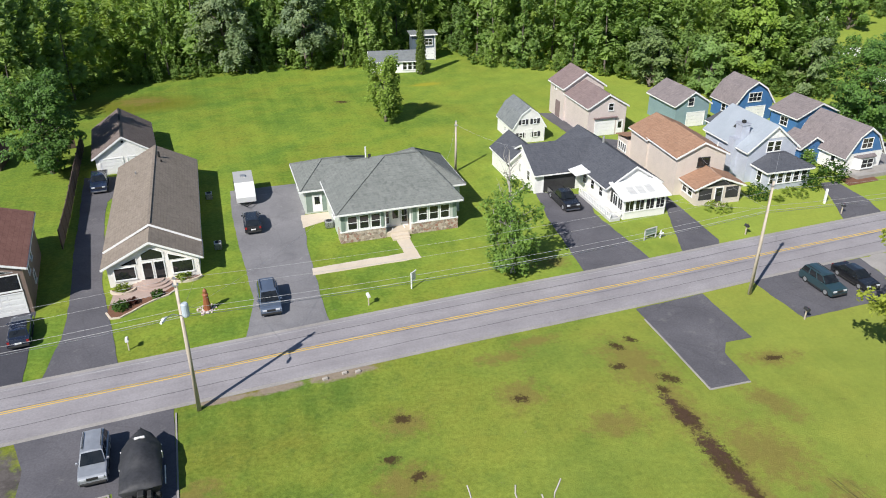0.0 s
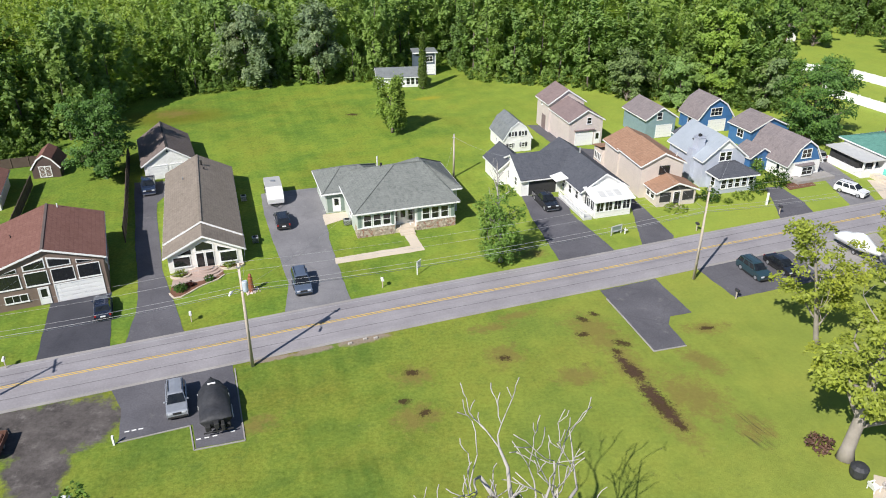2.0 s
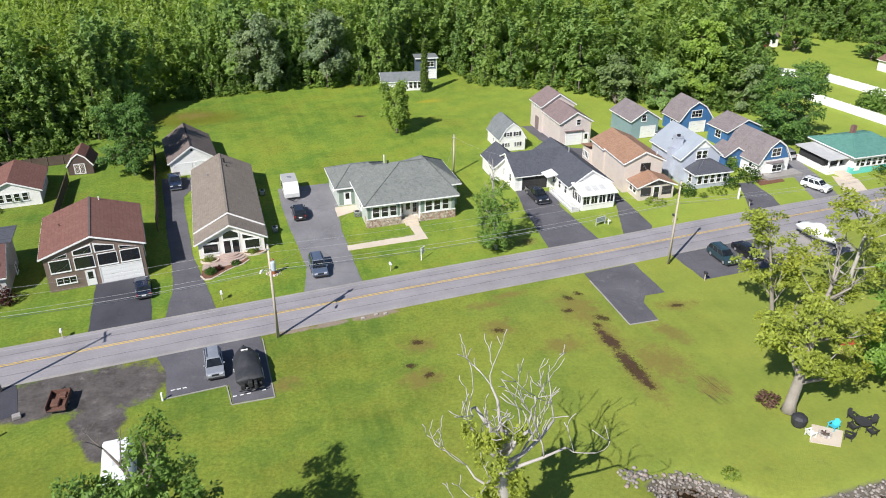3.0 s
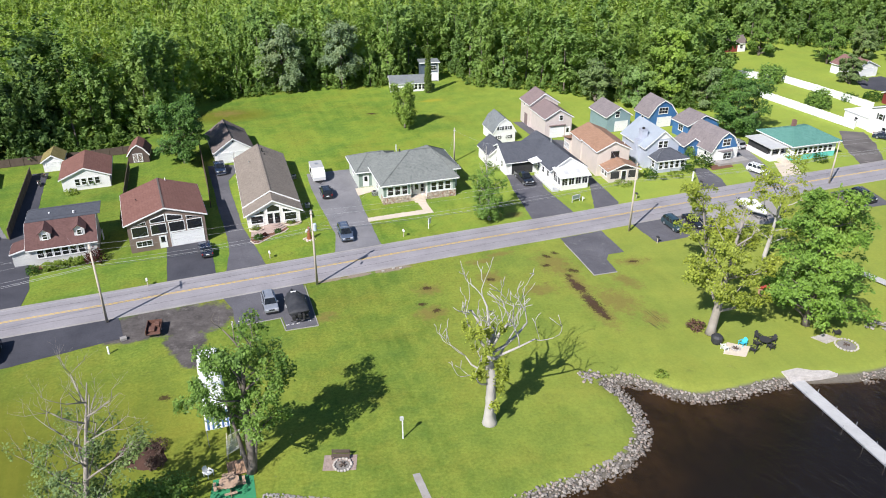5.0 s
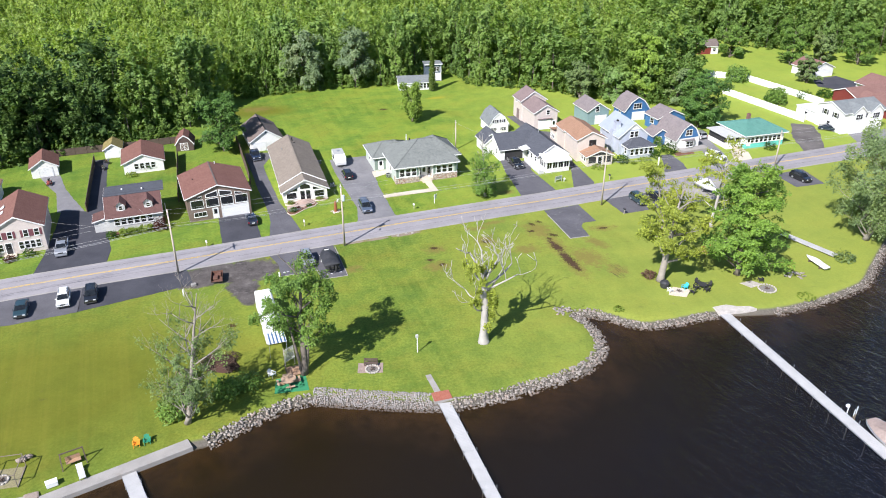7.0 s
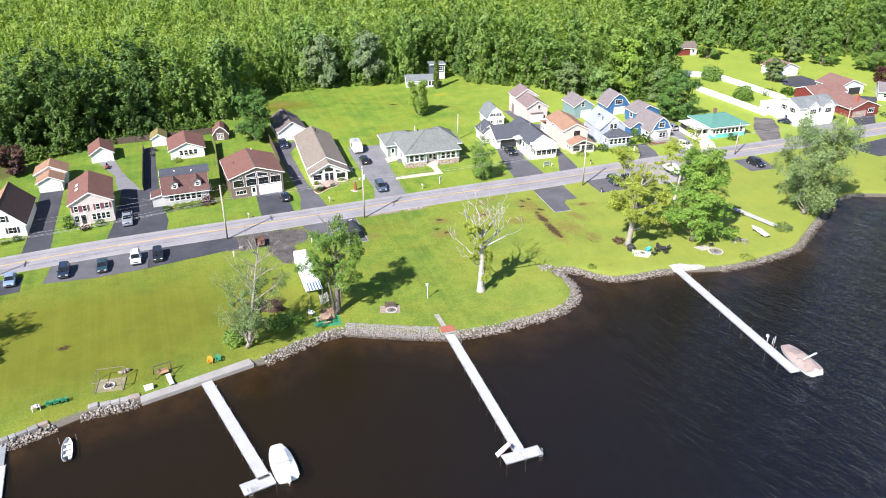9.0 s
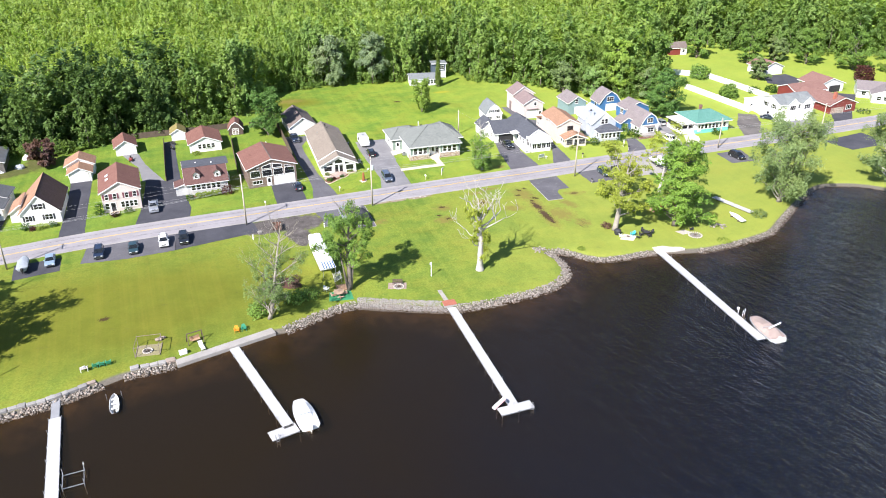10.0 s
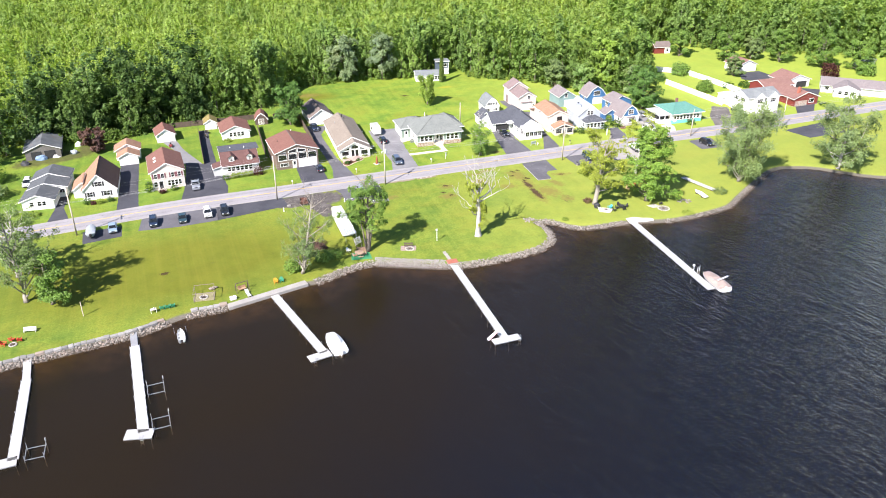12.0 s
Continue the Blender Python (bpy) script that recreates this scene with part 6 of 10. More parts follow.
def hull(bm, l, w, low, high, top, bow=1, folds=0.0, seed=1):
    """A boat-shaped shell: keel, gunwale and a crowned cover."""
    rng = random.Random(seed)
    n = 16
    rings = []
    for k in range(n + 1):
        f = k / n
        y = -l / 2 + l * f
        taper = min(1.0, 1.9 * (1 - f) ** 0.62) if bow else 1.0
        hw = max(0.03, w / 2 * taper)
        keel = low + (high - low) * 0.55 * max(0, f - 0.55) / 0.45
        crown = high + (top - high) * (0.42 + 0.58 * math.exp(-((f - 0.5) / 0.2) ** 2)) * min(1.0, 5 * f + 0.35, 4 * (1 - f) + 0.2)
        j = lambda: rng.uniform(-folds, folds)
        up = crown - high
        side = [(hw, high), (hw * 0.97 + j(), high + up * 0.16), (hw * 0.72 + j(), high + up * 0.5 + j()), (hw * 0.36 + j(), high + up * 0.86 + j())]
        ring = [(0, y, keel), (hw * 0.65, y, keel + (high - low) * 0.25)] + [(x, y + (j() if x < hw else 0), z) for x, z in side] + [(0, y, crown + j())]
        ring += [(-x, y + (j() if x < hw else 0), z + (j() if x < hw else 0)) for x, z in side[::-1]] + [(-hw * 0.65, y, keel + (high - low) * 0.25)]
        rings.append([bm.verts.new(q) for q in ring])
    m = len(rings[0])
    for a, b in zip(rings, rings[1:]):
        for i in range(m):
            bm.faces.new((a[i], a[(i + 1) % m], b[(i + 1) % m], b[i]))
    bm.faces.new(rings[0][::-1]), bm.faces.new(rings[-1])


def boat_on_trailer(label, x, y, turn, l, w, top, material, z0=0.5, cover_label="", folds=0.06):
    t = thing("boat_on_trailer", label, "boat", pose(x, y, 0.035, 0, 0, turn), "boats")
    trailer_frame(t, w * 0.7, l * 0.8)
    bm = bmesh.new()
    hull(bm, l, w, z0, z0 + 0.95, top, folds=folds, seed=int(l * 10))
    part("cover", bm, material, t, cover_label, smooth=True)
    part("outboard_motor", boxes((-0.22, 0.22, -l / 2 - 0.6, -l / 2 - 0.05, 0.9, 1.5), (-0.1, 0.1, -l / 2 - 0.45, -l / 2 - 0.2, 0.35, 0.95), soft=0.06), M_BLACK, t)
    part("strap", boxes((-w / 2 - 0.01, w / 2 + 0.01, -0.5, -0.42, z0 + 0.9, z0 + 0.98), (-w / 2 - 0.01, w / 2 + 0.01, 1.0, 1.08, z0 + 0.85, z0 + 0.93)), M_TRIM, t, "white tie-down strap")
    return t


t = boat_on_trailer("boat under a black tarpaulin on a trailer", -21.0, 39.85, 19, 6.3, 2.75, 2.45, M_TARP, folds=0.1)
part("patch", boxes((-0.36, 0.36, 1.35, 1.48, 2.0, 2.16), soft=0.02), M_TRIM, t, "white reflective patch")
part("patch", boxes((-1.42, -1.34, -0.75, -0.55, 1.0, 1.55), soft=0.02), M_TRIM, t, "white reflective patch")
part("patch", boxes((1.34, 1.42, 0.05, 0.25, 1.0, 1.55), soft=0.02), M_TRIM, t, "white reflective patch")
part("fender_rail", boxes((1.42, 1.5, -2.2, -0.4, 0.62, 0.72), soft=0.02), M_TRIM, t, "pale trailer side rail")
for x0, x1, y1, z1 in ((-1.0, -0.5, -3.5, 1.15), (0.35, 0.7, -3.75, 1.3), (0.75, 1.2, -3.4, 1.0)):
    part("stern_gear", boxes((x0, x1, y1, -3.0, 0.55, z1), soft=0.08), M_BLACK, t, "black gear hanging at the stern")
part("light_bar", boxes((-1.2, 1.35, -3.62, -3.52, 0.5, 0.62), soft=0.02), M_BLACK, t, "black trailer light bar")
boat_on_trailer("boat in white shrink wrap on a trailer", 52.6, 70.4, 200, 6.4, 2.4, 2.8, M_WRAP)
boat_on_trailer("small boat under a grey tarpaulin on a trailer", -84.6, 17.6, 20, 5.4, 2.1, 1.9, M_GREYTARP)

t = thing("camper_trailer", "white travel trailer with a grey roof on the driveway", "trailer", pose(-24.75, 87.2, 0.035, 0, 0, 17), "parked vehicles")
bm = bmesh.new()
prism(bm, [(-2.6, 0.5), (-2.75, 1.2), (-2.4, 2.1), (-1.2, 2.55), (2.5, 2.55), (2.7, 2.2), (2.7, 0.5)], "x", -1.15, 1.15)
part("body", bm, M_TRIM, t)
part("roof", boxes((-1.17, 1.17, -1.2, 2.55, 2.54, 2.6)), M_GREYW, t, "grey roof membrane")
part("roof_vent", boxes((-0.3, 0.3, 0.4, 1.0, 2.6, 2.75)), M_ALU, t)
part("stripe", boxes((-1.165, 1.165, -2.6, 2.6, 1.05, 1.15)), M_BLACK, t)
window(t, "l", -1.15, 0.5, 1.35, 1.0, 0.6, 1, 1, trim=M_BLACK), window(t, "r", 1.15, 0.5, 1.35, 1.0, 0.6, 1, 1, trim=M_BLACK)
for s in (-1, 1):
    wheel(t, s * 1.12, 0.2, 0.34)
bm = bmesh.new()
for s in (-1, 1):
    beam(bm, (s * 0.8, -2.6, 0.45), (0, -3.7, 0.45), 0.09)
part("drawbar", bm, M_BLACK, t)

t = thing("house_trailer", "long white camper trailer parked on the lawn", "trailer", pose(-27.2, 20.6, 0, 0, 0, 19.5), "parked vehicles")
bm = bmesh.new()
prism(bm, [(-1.25, 0.6), (-1.25, 2.75), (-1.05, 2.95), (1.05, 2.95), (1.25, 2.75), (1.25, 0.6)], "y", -5.2, 6.2)
part("body", bm, M_TRIM, t)
part("roof", boxes((-1.0, 1.0, -5.0, 6.0, 2.94, 2.99)), M_WRAP, t)
part("roof_vent", boxes((-0.35, 0.35, -1.6, -0.9, 2.99, 3.22), (-0.3, 0.3, 2.6, 3.2, 2.99, 3.15)), M_GREYW, t)
for yy in (-3.4, -0.5, 3.6):
    window(t, "l", -1.25, yy, 1.5, 1.2, 0.7, 2, 1), window(t, "r", 1.25, yy, 1.5, 1.2, 0.7, 2, 1)
aw = part("awning", boxes((-1.2, 1.3, -8.0, -5.2, 2.3, 2.36)), M_TRIM, t, "blue and white striped awning")
part("stripe", boxes(*[(-1.0 + k * 0.5, -0.78 + k * 0.5, -8.02, -5.2, 2.355, 2.375) for k in range(5)]), paint("blue_canvas", (0.05, 0.12, 0.25), 0.7, 0.0), aw)
for s in (-1.15, 1.2):
    part("pole", boxes((s - 0.03, s + 0.03, -7.95, -7.89, 0, 2.3)), M_ALU, t)
for s in (-1, 1):
    wheel(t, s * 1.2, 0.4, 0.36), wheel(t, s * 1.2, 1.3, 0.36)
part("skirt", boxes((-1.15, 1.15, -5.0, 6.0, 0.35, 0.62)), M_GREYW, t)

t = thing("utility_trailer", "rusty open utility trailer loaded with scrap", "trailer", pose(-38.6, 34.6, 0.02, 0, 0, 12), "parked vehicles")
trailer_frame(t, 1.7, 2.8)
M_RUST = surface("rusty_steel", (0.09, 0.042, 0.03), (0.17, 0.085, 0.06), 3.0, 0.85)
part("floor", boxes((-0.9, 0.9, -1.4, 1.4, 0.45, 0.52)), M_RUST, t)
part("side", boxes((-0.92, -0.86, -1.4, 1.4, 0.5, 1.0), (0.86, 0.92, -1.4, 1.4, 0.5, 1.0), (-0.92, 0.92, 1.36, 1.42, 0.5, 1.0)), M_RUST, t)
part("scrap", boxes((-0.6, 0.2, -0.9, 0.2, 0.52, 0.85), (0.0, 0.7, 0.2, 1.1, 0.52, 0.95), soft=0.08), M_RUST, t)


def motorcycle(label, x, y, turn):
    t = thing("motorcycle", label, "motorcycle", pose(x, y, 0.03, 0, 0, turn), "parked vehicles")
    for yy in (-0.75, 0.75):
        bm = bmesh.new()
        tube(bm, [(-0.07, yy, 0.32), (0.07, yy, 0.32)], [0.32, 0.32], 14)
        part("wheel", bm, M_TYRE, t)
    part("seat", boxes((-0.17, 0.17, -0.1, 0.8, 0.72, 0.86), soft=0.05), M_BLACK, t)
    part("tank", boxes((-0.2, 0.2, -0.5, -0.05, 0.72, 1.0), soft=0.08), M_RUST, t)
    part("engine", boxes((-0.25, 0.25, -0.35, 0.3, 0.25, 0.7), soft=0.05), M_CHROME, t)
    bm = bmesh.new()
    beam(bm, (-0.4, -0.5, 1.1), (0.4, -0.5, 1.1), 0.04), beam(bm, (0, -0.75, 0.32), (0, -0.5, 1.1), 0.07)
    part("handlebar", bm, M_CHROME, t)


def lawn_tractor(label, x, y, turn):
    t = thing("lawn_tractor", label, "tractor", pose(x, y, 0.03, 0, 0, turn), "parked vehicles")
    part("hood", boxes((-0.28, 0.28, -0.95, -0.1, 0.42, 0.88), soft=0.07), C_REDPAINT, t, "red hood")
    part("mudguard", boxes((-0.48, 0.48, 0.25, 0.9, 0.55, 0.68), soft=0.05), C_REDPAINT, t)
    part("seat", boxes((-0.22, 0.22, 0.35, 0.75, 0.7, 0.8), (-0.22, 0.22, 0.72, 0.8, 0.78, 1.15), soft=0.03), M_BLACK, t)
    part("mower_deck", boxes((-0.6, 0.6, -0.35, 0.35, 0.12, 0.3), soft=0.05), C_REDPAINT, t)
    bm = bmesh.new()
    tube(bm, [(0, 0.1, 0.95), (0, 0.13, 0.98)], [0.18, 0.18], 12)
    part("steering_wheel", bm, M_BLACK, t)
    for sx in (-0.45, 0.45):
        wheel(t, sx, -0.75, 0.2, 0.14), wheel(t, sx * 1.15, 0.6, 0.3, 0.2)


C_REDPAINT = paint("red_tractor_paint", (0.30, 0.05, 0.05), 0.4, 0.4)
lawn_tractor("red lawn tractor before the small garage", -84.6, 75.4, 20)


def covered_load(label, x, y, turn, l, w, hh, material, seed):
    """A slumped sheet over stored goods."""
    rng = random.Random(seed)
    bm = bmesh.new()
    rings = []
    for r, z in ((1.0, 0.0), (0.92, 0.45), (0.66, 0.85), (0.25, 1.0)):
        rings.append([bm.verts.new((r * l / 2 * math.cos(a * math.tau / 12) * rng.uniform(0.85, 1.1), r * w / 2 * math.sin(a * math.tau / 12) * rng.uniform(0.85, 1.1), z * hh * rng.uniform(0.8, 1.1))) for a in range(12)])
    for p, q in zip(rings, rings[1:]):
        for k in range(12):
            bm.faces.new((p[k], p[(k + 1) % 12], q[(k + 1) % 12], q[k]))
    bm.faces.new(rings[-1])
    ob = part("covered_load", bm, material)
    ob.matrix_world = pose(x, y, 0, 0, 0, turn)
    tagged(ob, label, "tarpaulin", "covered loads by the barn")


M_BLUETARP = surface("blue_tarpaulin", (0.12, 0.20, 0.34), (0.20, 0.29, 0.42), 1.5, 0.6, fine=6, relief=0.6)
covered_load("faded blue sheet draped over goods before the old barn", -118.4, 65.5, 20, 3.4, 2.2, 1.3, M_BLUETARP, 3)
covered_load("white sheet draped over goods before the old barn", -115.0, 67.5, 30, 2.8, 2.0, 1.2, M_WRAP, 5)
covered_load("grey tarpaulin draped over goods beside the old barn", -111.2, 70.3, 10, 2.6, 1.8, 1.1, M_GREYTARP, 7)
covered_load("pale sheet draped over goods beside the old barn", -112.6, 76.8, 40, 2.2, 1.8, 1.2, M_WRAP, 9)
covered_load("dark tarpaulin draped over goods by the old barn", -121.0, 61.2, 0, 2.6, 2.0, 1.1, M_TARP, 11)
motorcycle("dark motorcycle on the rear drive", -76.6, 84.0, 40), motorcycle("dark red motorcycle on the rear drive", -77.2, 87.6, 55)


# ---- poles and wires ----
def utility_pole(x, y, top, turn, lamp=False, arm=True, can=False, label="weathered wooden utility pole with a crossarm"):
    t = thing("utility_pole", label, "utility pole", pose(x, y, 0, 0, 0, turn), "utility poles")
    bm = bmesh.new()
    tube(bm, [(0, 0, -0.2), (0.02, 0, top * 0.5), (0, 0, top)], [0.19, 0.16, 0.12], 10)
    part("shaft", bm, M_WOODPOLE, t, smooth=True)
    if arm:
        part("crossarm", boxes((-0.06, 0.06, -1.15, 1.15, top - 0.75, top - 0.6)), M_WOODPOLE, t)
        for s in (-1.05, -0.4, 0.4, 1.05):
            bm = bmesh.new()
            tube(bm, [(0, s, top - 0.6), (0, s, top - 0.4)], [0.06, 0.05], 8)
            part("insulator", bm, M_GREYW, t)
    else:
        part("bracket", boxes((-0.2, 0.2, -0.2, 0.2, top - 0.5, top - 0.42), (-0.1, 0.1, -0.1, 0.1, top, top + 0.1)), M_ALU, t)
    if can:
        bm = bmesh.new()
        tube(bm, [(0.35, -0.1, top - 3.1), (0.35, -0.1, top - 3.0), (0.35, -0.1, top - 2.1), (0.35, -0.1, top - 2.0)], [0.24, 0.27, 0.27, 0.2], 14)
        part("transformer", bm, surface("transformer_grey", (0.48, 0.55, 0.60), (0.42, 0.48, 0.53), 2.0, 0.5), t)
    if lamp:
        bm = bmesh.new()
        tube(bm, [(0, -0.1, top - 3.0), (-0.5, -0.9, top - 2.3), (-1.0, -1.9, top - 1.9)], [0.035, 0.035, 0.03], 6)
        a = part("lamp_arm", bm, M_ALU, t)
        bm = bmesh.new()
        tube(bm, [(-0.9, -1.75, top - 1.92), (-1.1, -2.1, top - 1.88), (-1.3, -2.5, top - 1.9)], [0.06, 0.16, 0.09], 8)
        part("lamp_head", bm, M_TRIM, a)
    return t


POLES = [(-87.9, 17.2, 11.35), (-45.7, 36.9, 11.7), (-19.1, 46.7, 11.8), (29.9, 63.9, 12.0), (72.0, 83.8, 8.4), (102.4, 90.5, 10.2)]
utility_pole(*POLES[0], 20), utility_pole(*POLES[1], 20), utility_pole(*POLES[2], 20, True, False, True, "weathered utility pole with a transformer and street lamp")
utility_pole(*POLES[3], 20, arm=False, label="pale wooden utility pole by the road"), utility_pole(*POLES[4], 20, arm=False, label="short brown utility pole by the road"), utility_pole(*POLES[5], 20, arm=False, label="pale utility pole at the far bend")
utility_pole(1.6, 95.8, 7.0, 17, arm=False, label="slim wooden service pole behind the hip-roofed house")


def wire(bm, a, b, sag, r=0.022):
    a, b = Vector(a), Vector(b)
    pts = [a.lerp(b, k / 14) - Vector((0, 0, sag * 4 * (k / 14) * (1 - k / 14))) for k in range(15)]
    tube(bm, pts, [r] * 15, 4, False)


bm = bmesh.new()
line = [(-150, -10, 11.3)] + [(x, y, z) for x, y, z in POLES] + [(180, 122, 10.5)]
for (ax, ay, az), (bx, by, bz) in zip(line, line[1:]):
    span = math.dist((ax, ay), (bx, by))
    for off, dz, r in ((0.9, -0.45, 0.01), (-0.9, -0.45, 0.01), (0.15, -2.6, 0.014), (-0.1, -2.95, 0.02), (0.1, -3.25, 0.02)):
        wire(bm, (ax - 0.34 * off, ay + 0.94 * off, az + dz), (bx - 0.34 * off, by + 0.94 * off, bz + dz), span * 0.014, r)
for a, b in (((-19.1, 46.7, 9.0), (-24.5, 68.5, 3.2)), ((-19.1, 46.7, 9.0), (-11.5, 75.6, 4.2)), ((29.9, 63.9, 9.2), (20.0, 82.2, 3.4)), ((29.9, 63.9, 9.2), (31.0, 87.4, 5.6)), ((29.9, 63.9, 9.2), (43.0, 92.0, 5.2)), ((-45.7, 36.9, 9.0), (-44.0, 58.2, 5.6)), ((-45.7, 36.9, 9.0), (-57.5, 54.0, 4.0)), ((-45.7, 36.9, 8.6), (-72.3, 46.0, 5.6)), ((1.6, 95.8, 6.8), (0.4, 88.5, 4.6)), ((1.6, 95.8, 6.6), (11.5, 92.3, 4.4)), ((-87.9, 17.2, 9.0), (-90, 38, 5.2))):
    wire(bm, a, b, 0.6, 0.01)
tagged(part("overhead_wires", bm, surface("grey_cable", (0.30, 0.30, 0.30), (0.42, 0.42, 0.42), 0.5, 0.6)), "dark overhead power and telephone wires along the road", "wires", kind="stuff")


# ---- fences ----
M_VINYL = surface("white_vinyl", (0.84, 0.85, 0.85), (0.78, 0.79, 0.80), 0.8, 0.45)


def fence(name, label, pts, h, material, step=2.4, board=None):
    t = thing(name, label, "fence", pose(0, 0, 0), "fences")
    for a, b in zip(pts, pts[1:]):
        a, b = Vector(a), Vector(b)
        n = max(1, round((b - a).length / step))
        turn = math.degrees(math.atan2((b - a).y, (b - a).x))
        w = (b - a).length / n
        for k in range(n):
            c = a.lerp(b, (k + 0.5) / n)
            m = pose(*c, 0, 0, 0, turn)
            bm = bmesh.new()
            count = max(3, round(w / (board or 0.3)))
            grooves = [q for j in range(count) for q in ((-w / 2 + w * j / count, 0.0), (-w / 2 + w * (j + 0.06) / count, 0.022), (-w / 2 + w * (j + 0.94) / count, 0.022 + 0.008 * (j % 2)))]
            slab(bm, [(-w / 2, -0.02), (w / 2, -0.02), (w / 2, 0.0), *grooves[::-1]], 0.05, h - 0.06)
            for v in bm.verts:
                v.co = m @ v.co
            part("panel", bm, material, t)
            bm = bmesh.new()
            box(bm, -w / 2, w / 2, -0.035, 0.045, h - 0.06, h, m)
            part("rail", bm, material, t)
            bm = bmesh.new()
            q = a.lerp(b, k / n)
            box(bm, q.x - 0.07, q.x + 0.07, q.y - 0.07, q.y + 0.07, 0, h + 0.12)
            part("post", bm, material, t)


fence("vinyl_fence", "long white vinyl privacy fence across the lawns", [(79.4, 141.6), (85.0, 129.5), (91.6, 115.0), (93.6, 117.4)], 1.9, M_VINYL)
fence("vinyl_fence", "white vinyl privacy fence along the far lawn", [(80.2, 160.0), (90.6, 155.8), (96.2, 144.6), (103.0, 129.0)], 1.9, M_VINYL)
fence("board_fence", "weathered grey board fence before the woods", [(-96, 90.0), (-82.0, 95.0), (-74, 97.6), (-64.6, 101.4)], 1.7, M_DKWOOD)
fence("board_fence", "dark board fence along the brown house's lawn", [(-54.4, 66.0), (-58.2, 78.0), (-62.6, 92.4)], 1.9, M_DKWOOD)
fence("board_fence", "dark board fence beside the rear drive", [(-70.9, 61.4), (-75.1, 73.6), (-80.2, 88.7)], 1.9, M_DKWOOD)
fence("board_fence", "dark board fence beside the garage drive", [(-41.6, 73.6), (-44.2, 81.5), (-48.0, 92.3), (-52.6, 105.6)], 2.3, M_DKWOOD)
fence("board_fence", "grey board fence by the barn shed", [(-59.4, 101.8), (-53.6, 105.2)], 1.7, M_DKWOOD)

# ---- yard things ----
M_SIGNW = paint("white_sign_paint", (0.78, 0.78, 0.77), 0.5, 0.0)
M_MULCH = surface("brown_mulch", (0.13, 0.06, 0.035), (0.20, 0.10, 0.06), 2.0, 0.95, fine=12, relief=0.8)
M_GREENPAINT = paint("green_carpet", (0.03, 0.24, 0.10), 0.9, 0.0)
M_DECKWOOD = surface("brown_deck_boards", (0.34, 0.20, 0.12), (0.42, 0.27, 0.17), 1.5, 0.8)
M_STONEG = surface("grey_field_stone", (0.30, 0.27, 0.24), (0.50, 0.46, 0.41), 1.5, 0.9, fine=9, relief=0.9)
M_TABLE = surface("tan_table_top", (0.36, 0.24, 0.16), (0.46, 0.33, 0.23), 2.0, 0.7)
M_ASH = surface("grey_ash", (0.16, 0.15, 0.14), (0.24, 0.22, 0.20), 3.0, 0.95)


def mailbox(label, x, y, turn, colour):
    t = thing("mailbox", label, "mailbox", pose(x, y, 0, 0, 0, turn), "mailboxes")
    part("post", boxes((-0.05, 0.05, -0.05, 0.05, -0.1, 1.0)), M_WOODPOLE, t)
    bm = bmesh.new()
    prism(bm, [(-0.14, 1.0), (-0.14, 1.16), (-0.08, 1.27), (0.08, 1.27), (0.14, 1.16), (0.14, 1.0)], "y", -0.3, 0.28)
    part("box", bm, colour, t)
    part("flag", boxes((0.14, 0.16, -0.05, 0.02, 1.1, 1.35)), M_REDSHUT, t)


mailbox("white mailbox on a post by the lawn's edge", -27.5, 54.7, 20, M_SIGNW), mailbox("white mailbox on a post near the road", -7.2, 62.0, 20, M_SIGNW)
mailbox("dark mailbox at the beige house", 34.0, 76.8, 20, M_BLKSHUT), mailbox("black mailbox with a yellow news box", 47.3, 82.2, 20, M_BLKSHUT), mailbox("dark mailbox on the corner of the car park", 33.4, 59.4, 20, M_BLKSHUT)
mailbox("white mailbox by the dark apron", -43.5, 46.4, 20, M_SIGNW)


def yard_sign(label, x, y, turn, w, hh, z):
    t = thing("yard_sign", label, "sign", pose(x, y, 0, 0, 0, turn), "yard signs")
    part("post", boxes((-0.06, 0.06, -0.06, 0.06, -0.1, z + hh + 0.15)), M_SIGNW, t)
    part("arm", boxes((-0.06, w + 0.1, -0.05, 0.05, z + hh, z + hh + 0.1)), M_SIGNW, t)
    b = part("board", boxes((0.08, w, -0.02, 0.02, z, z + hh - 0.04)), M_SIGNW, t)
    part("bar", boxes(*[(0.18, w - 0.1, -0.026, -0.02, z + hh * f, z + hh * f + 0.05) for f in (0.2, 0.45, 0.7)]), M_STONEG, b, "grey bars of lettering")


yard_sign("white hanging yard sign on a post", -3.2, 65.0, 60, 0.75, 0.9, 0.8)
t = thing("yard_sign", "grey framed yard sign with a white figure-eight stake", "sign", pose(23.0, 75.8, 0, 0, 0, 30), "yard signs")
part("frame", boxes((-0.9, 0.9, -0.05, 0.05, 0.5, 0.6), (-0.9, 0.9, -0.05, 0.05, 1.25, 1.35), (-0.9, -0.8, -0.05, 0.05, 0, 1.35), (0.8, 0.9, -0.05, 0.05, 0, 1.35)), M_GREYW, t)
part("board", boxes((-0.8, 0.8, -0.02, 0.02, 0.6, 1.25)), M_SHADEDGREEN, t)
part("stake", boxes((1.1, 1.22, -0.5, -0.38, 0, 0.9), (1.06, 1.5, -0.6, -0.3, 0.5, 0.62)), M_SIGNW, t)

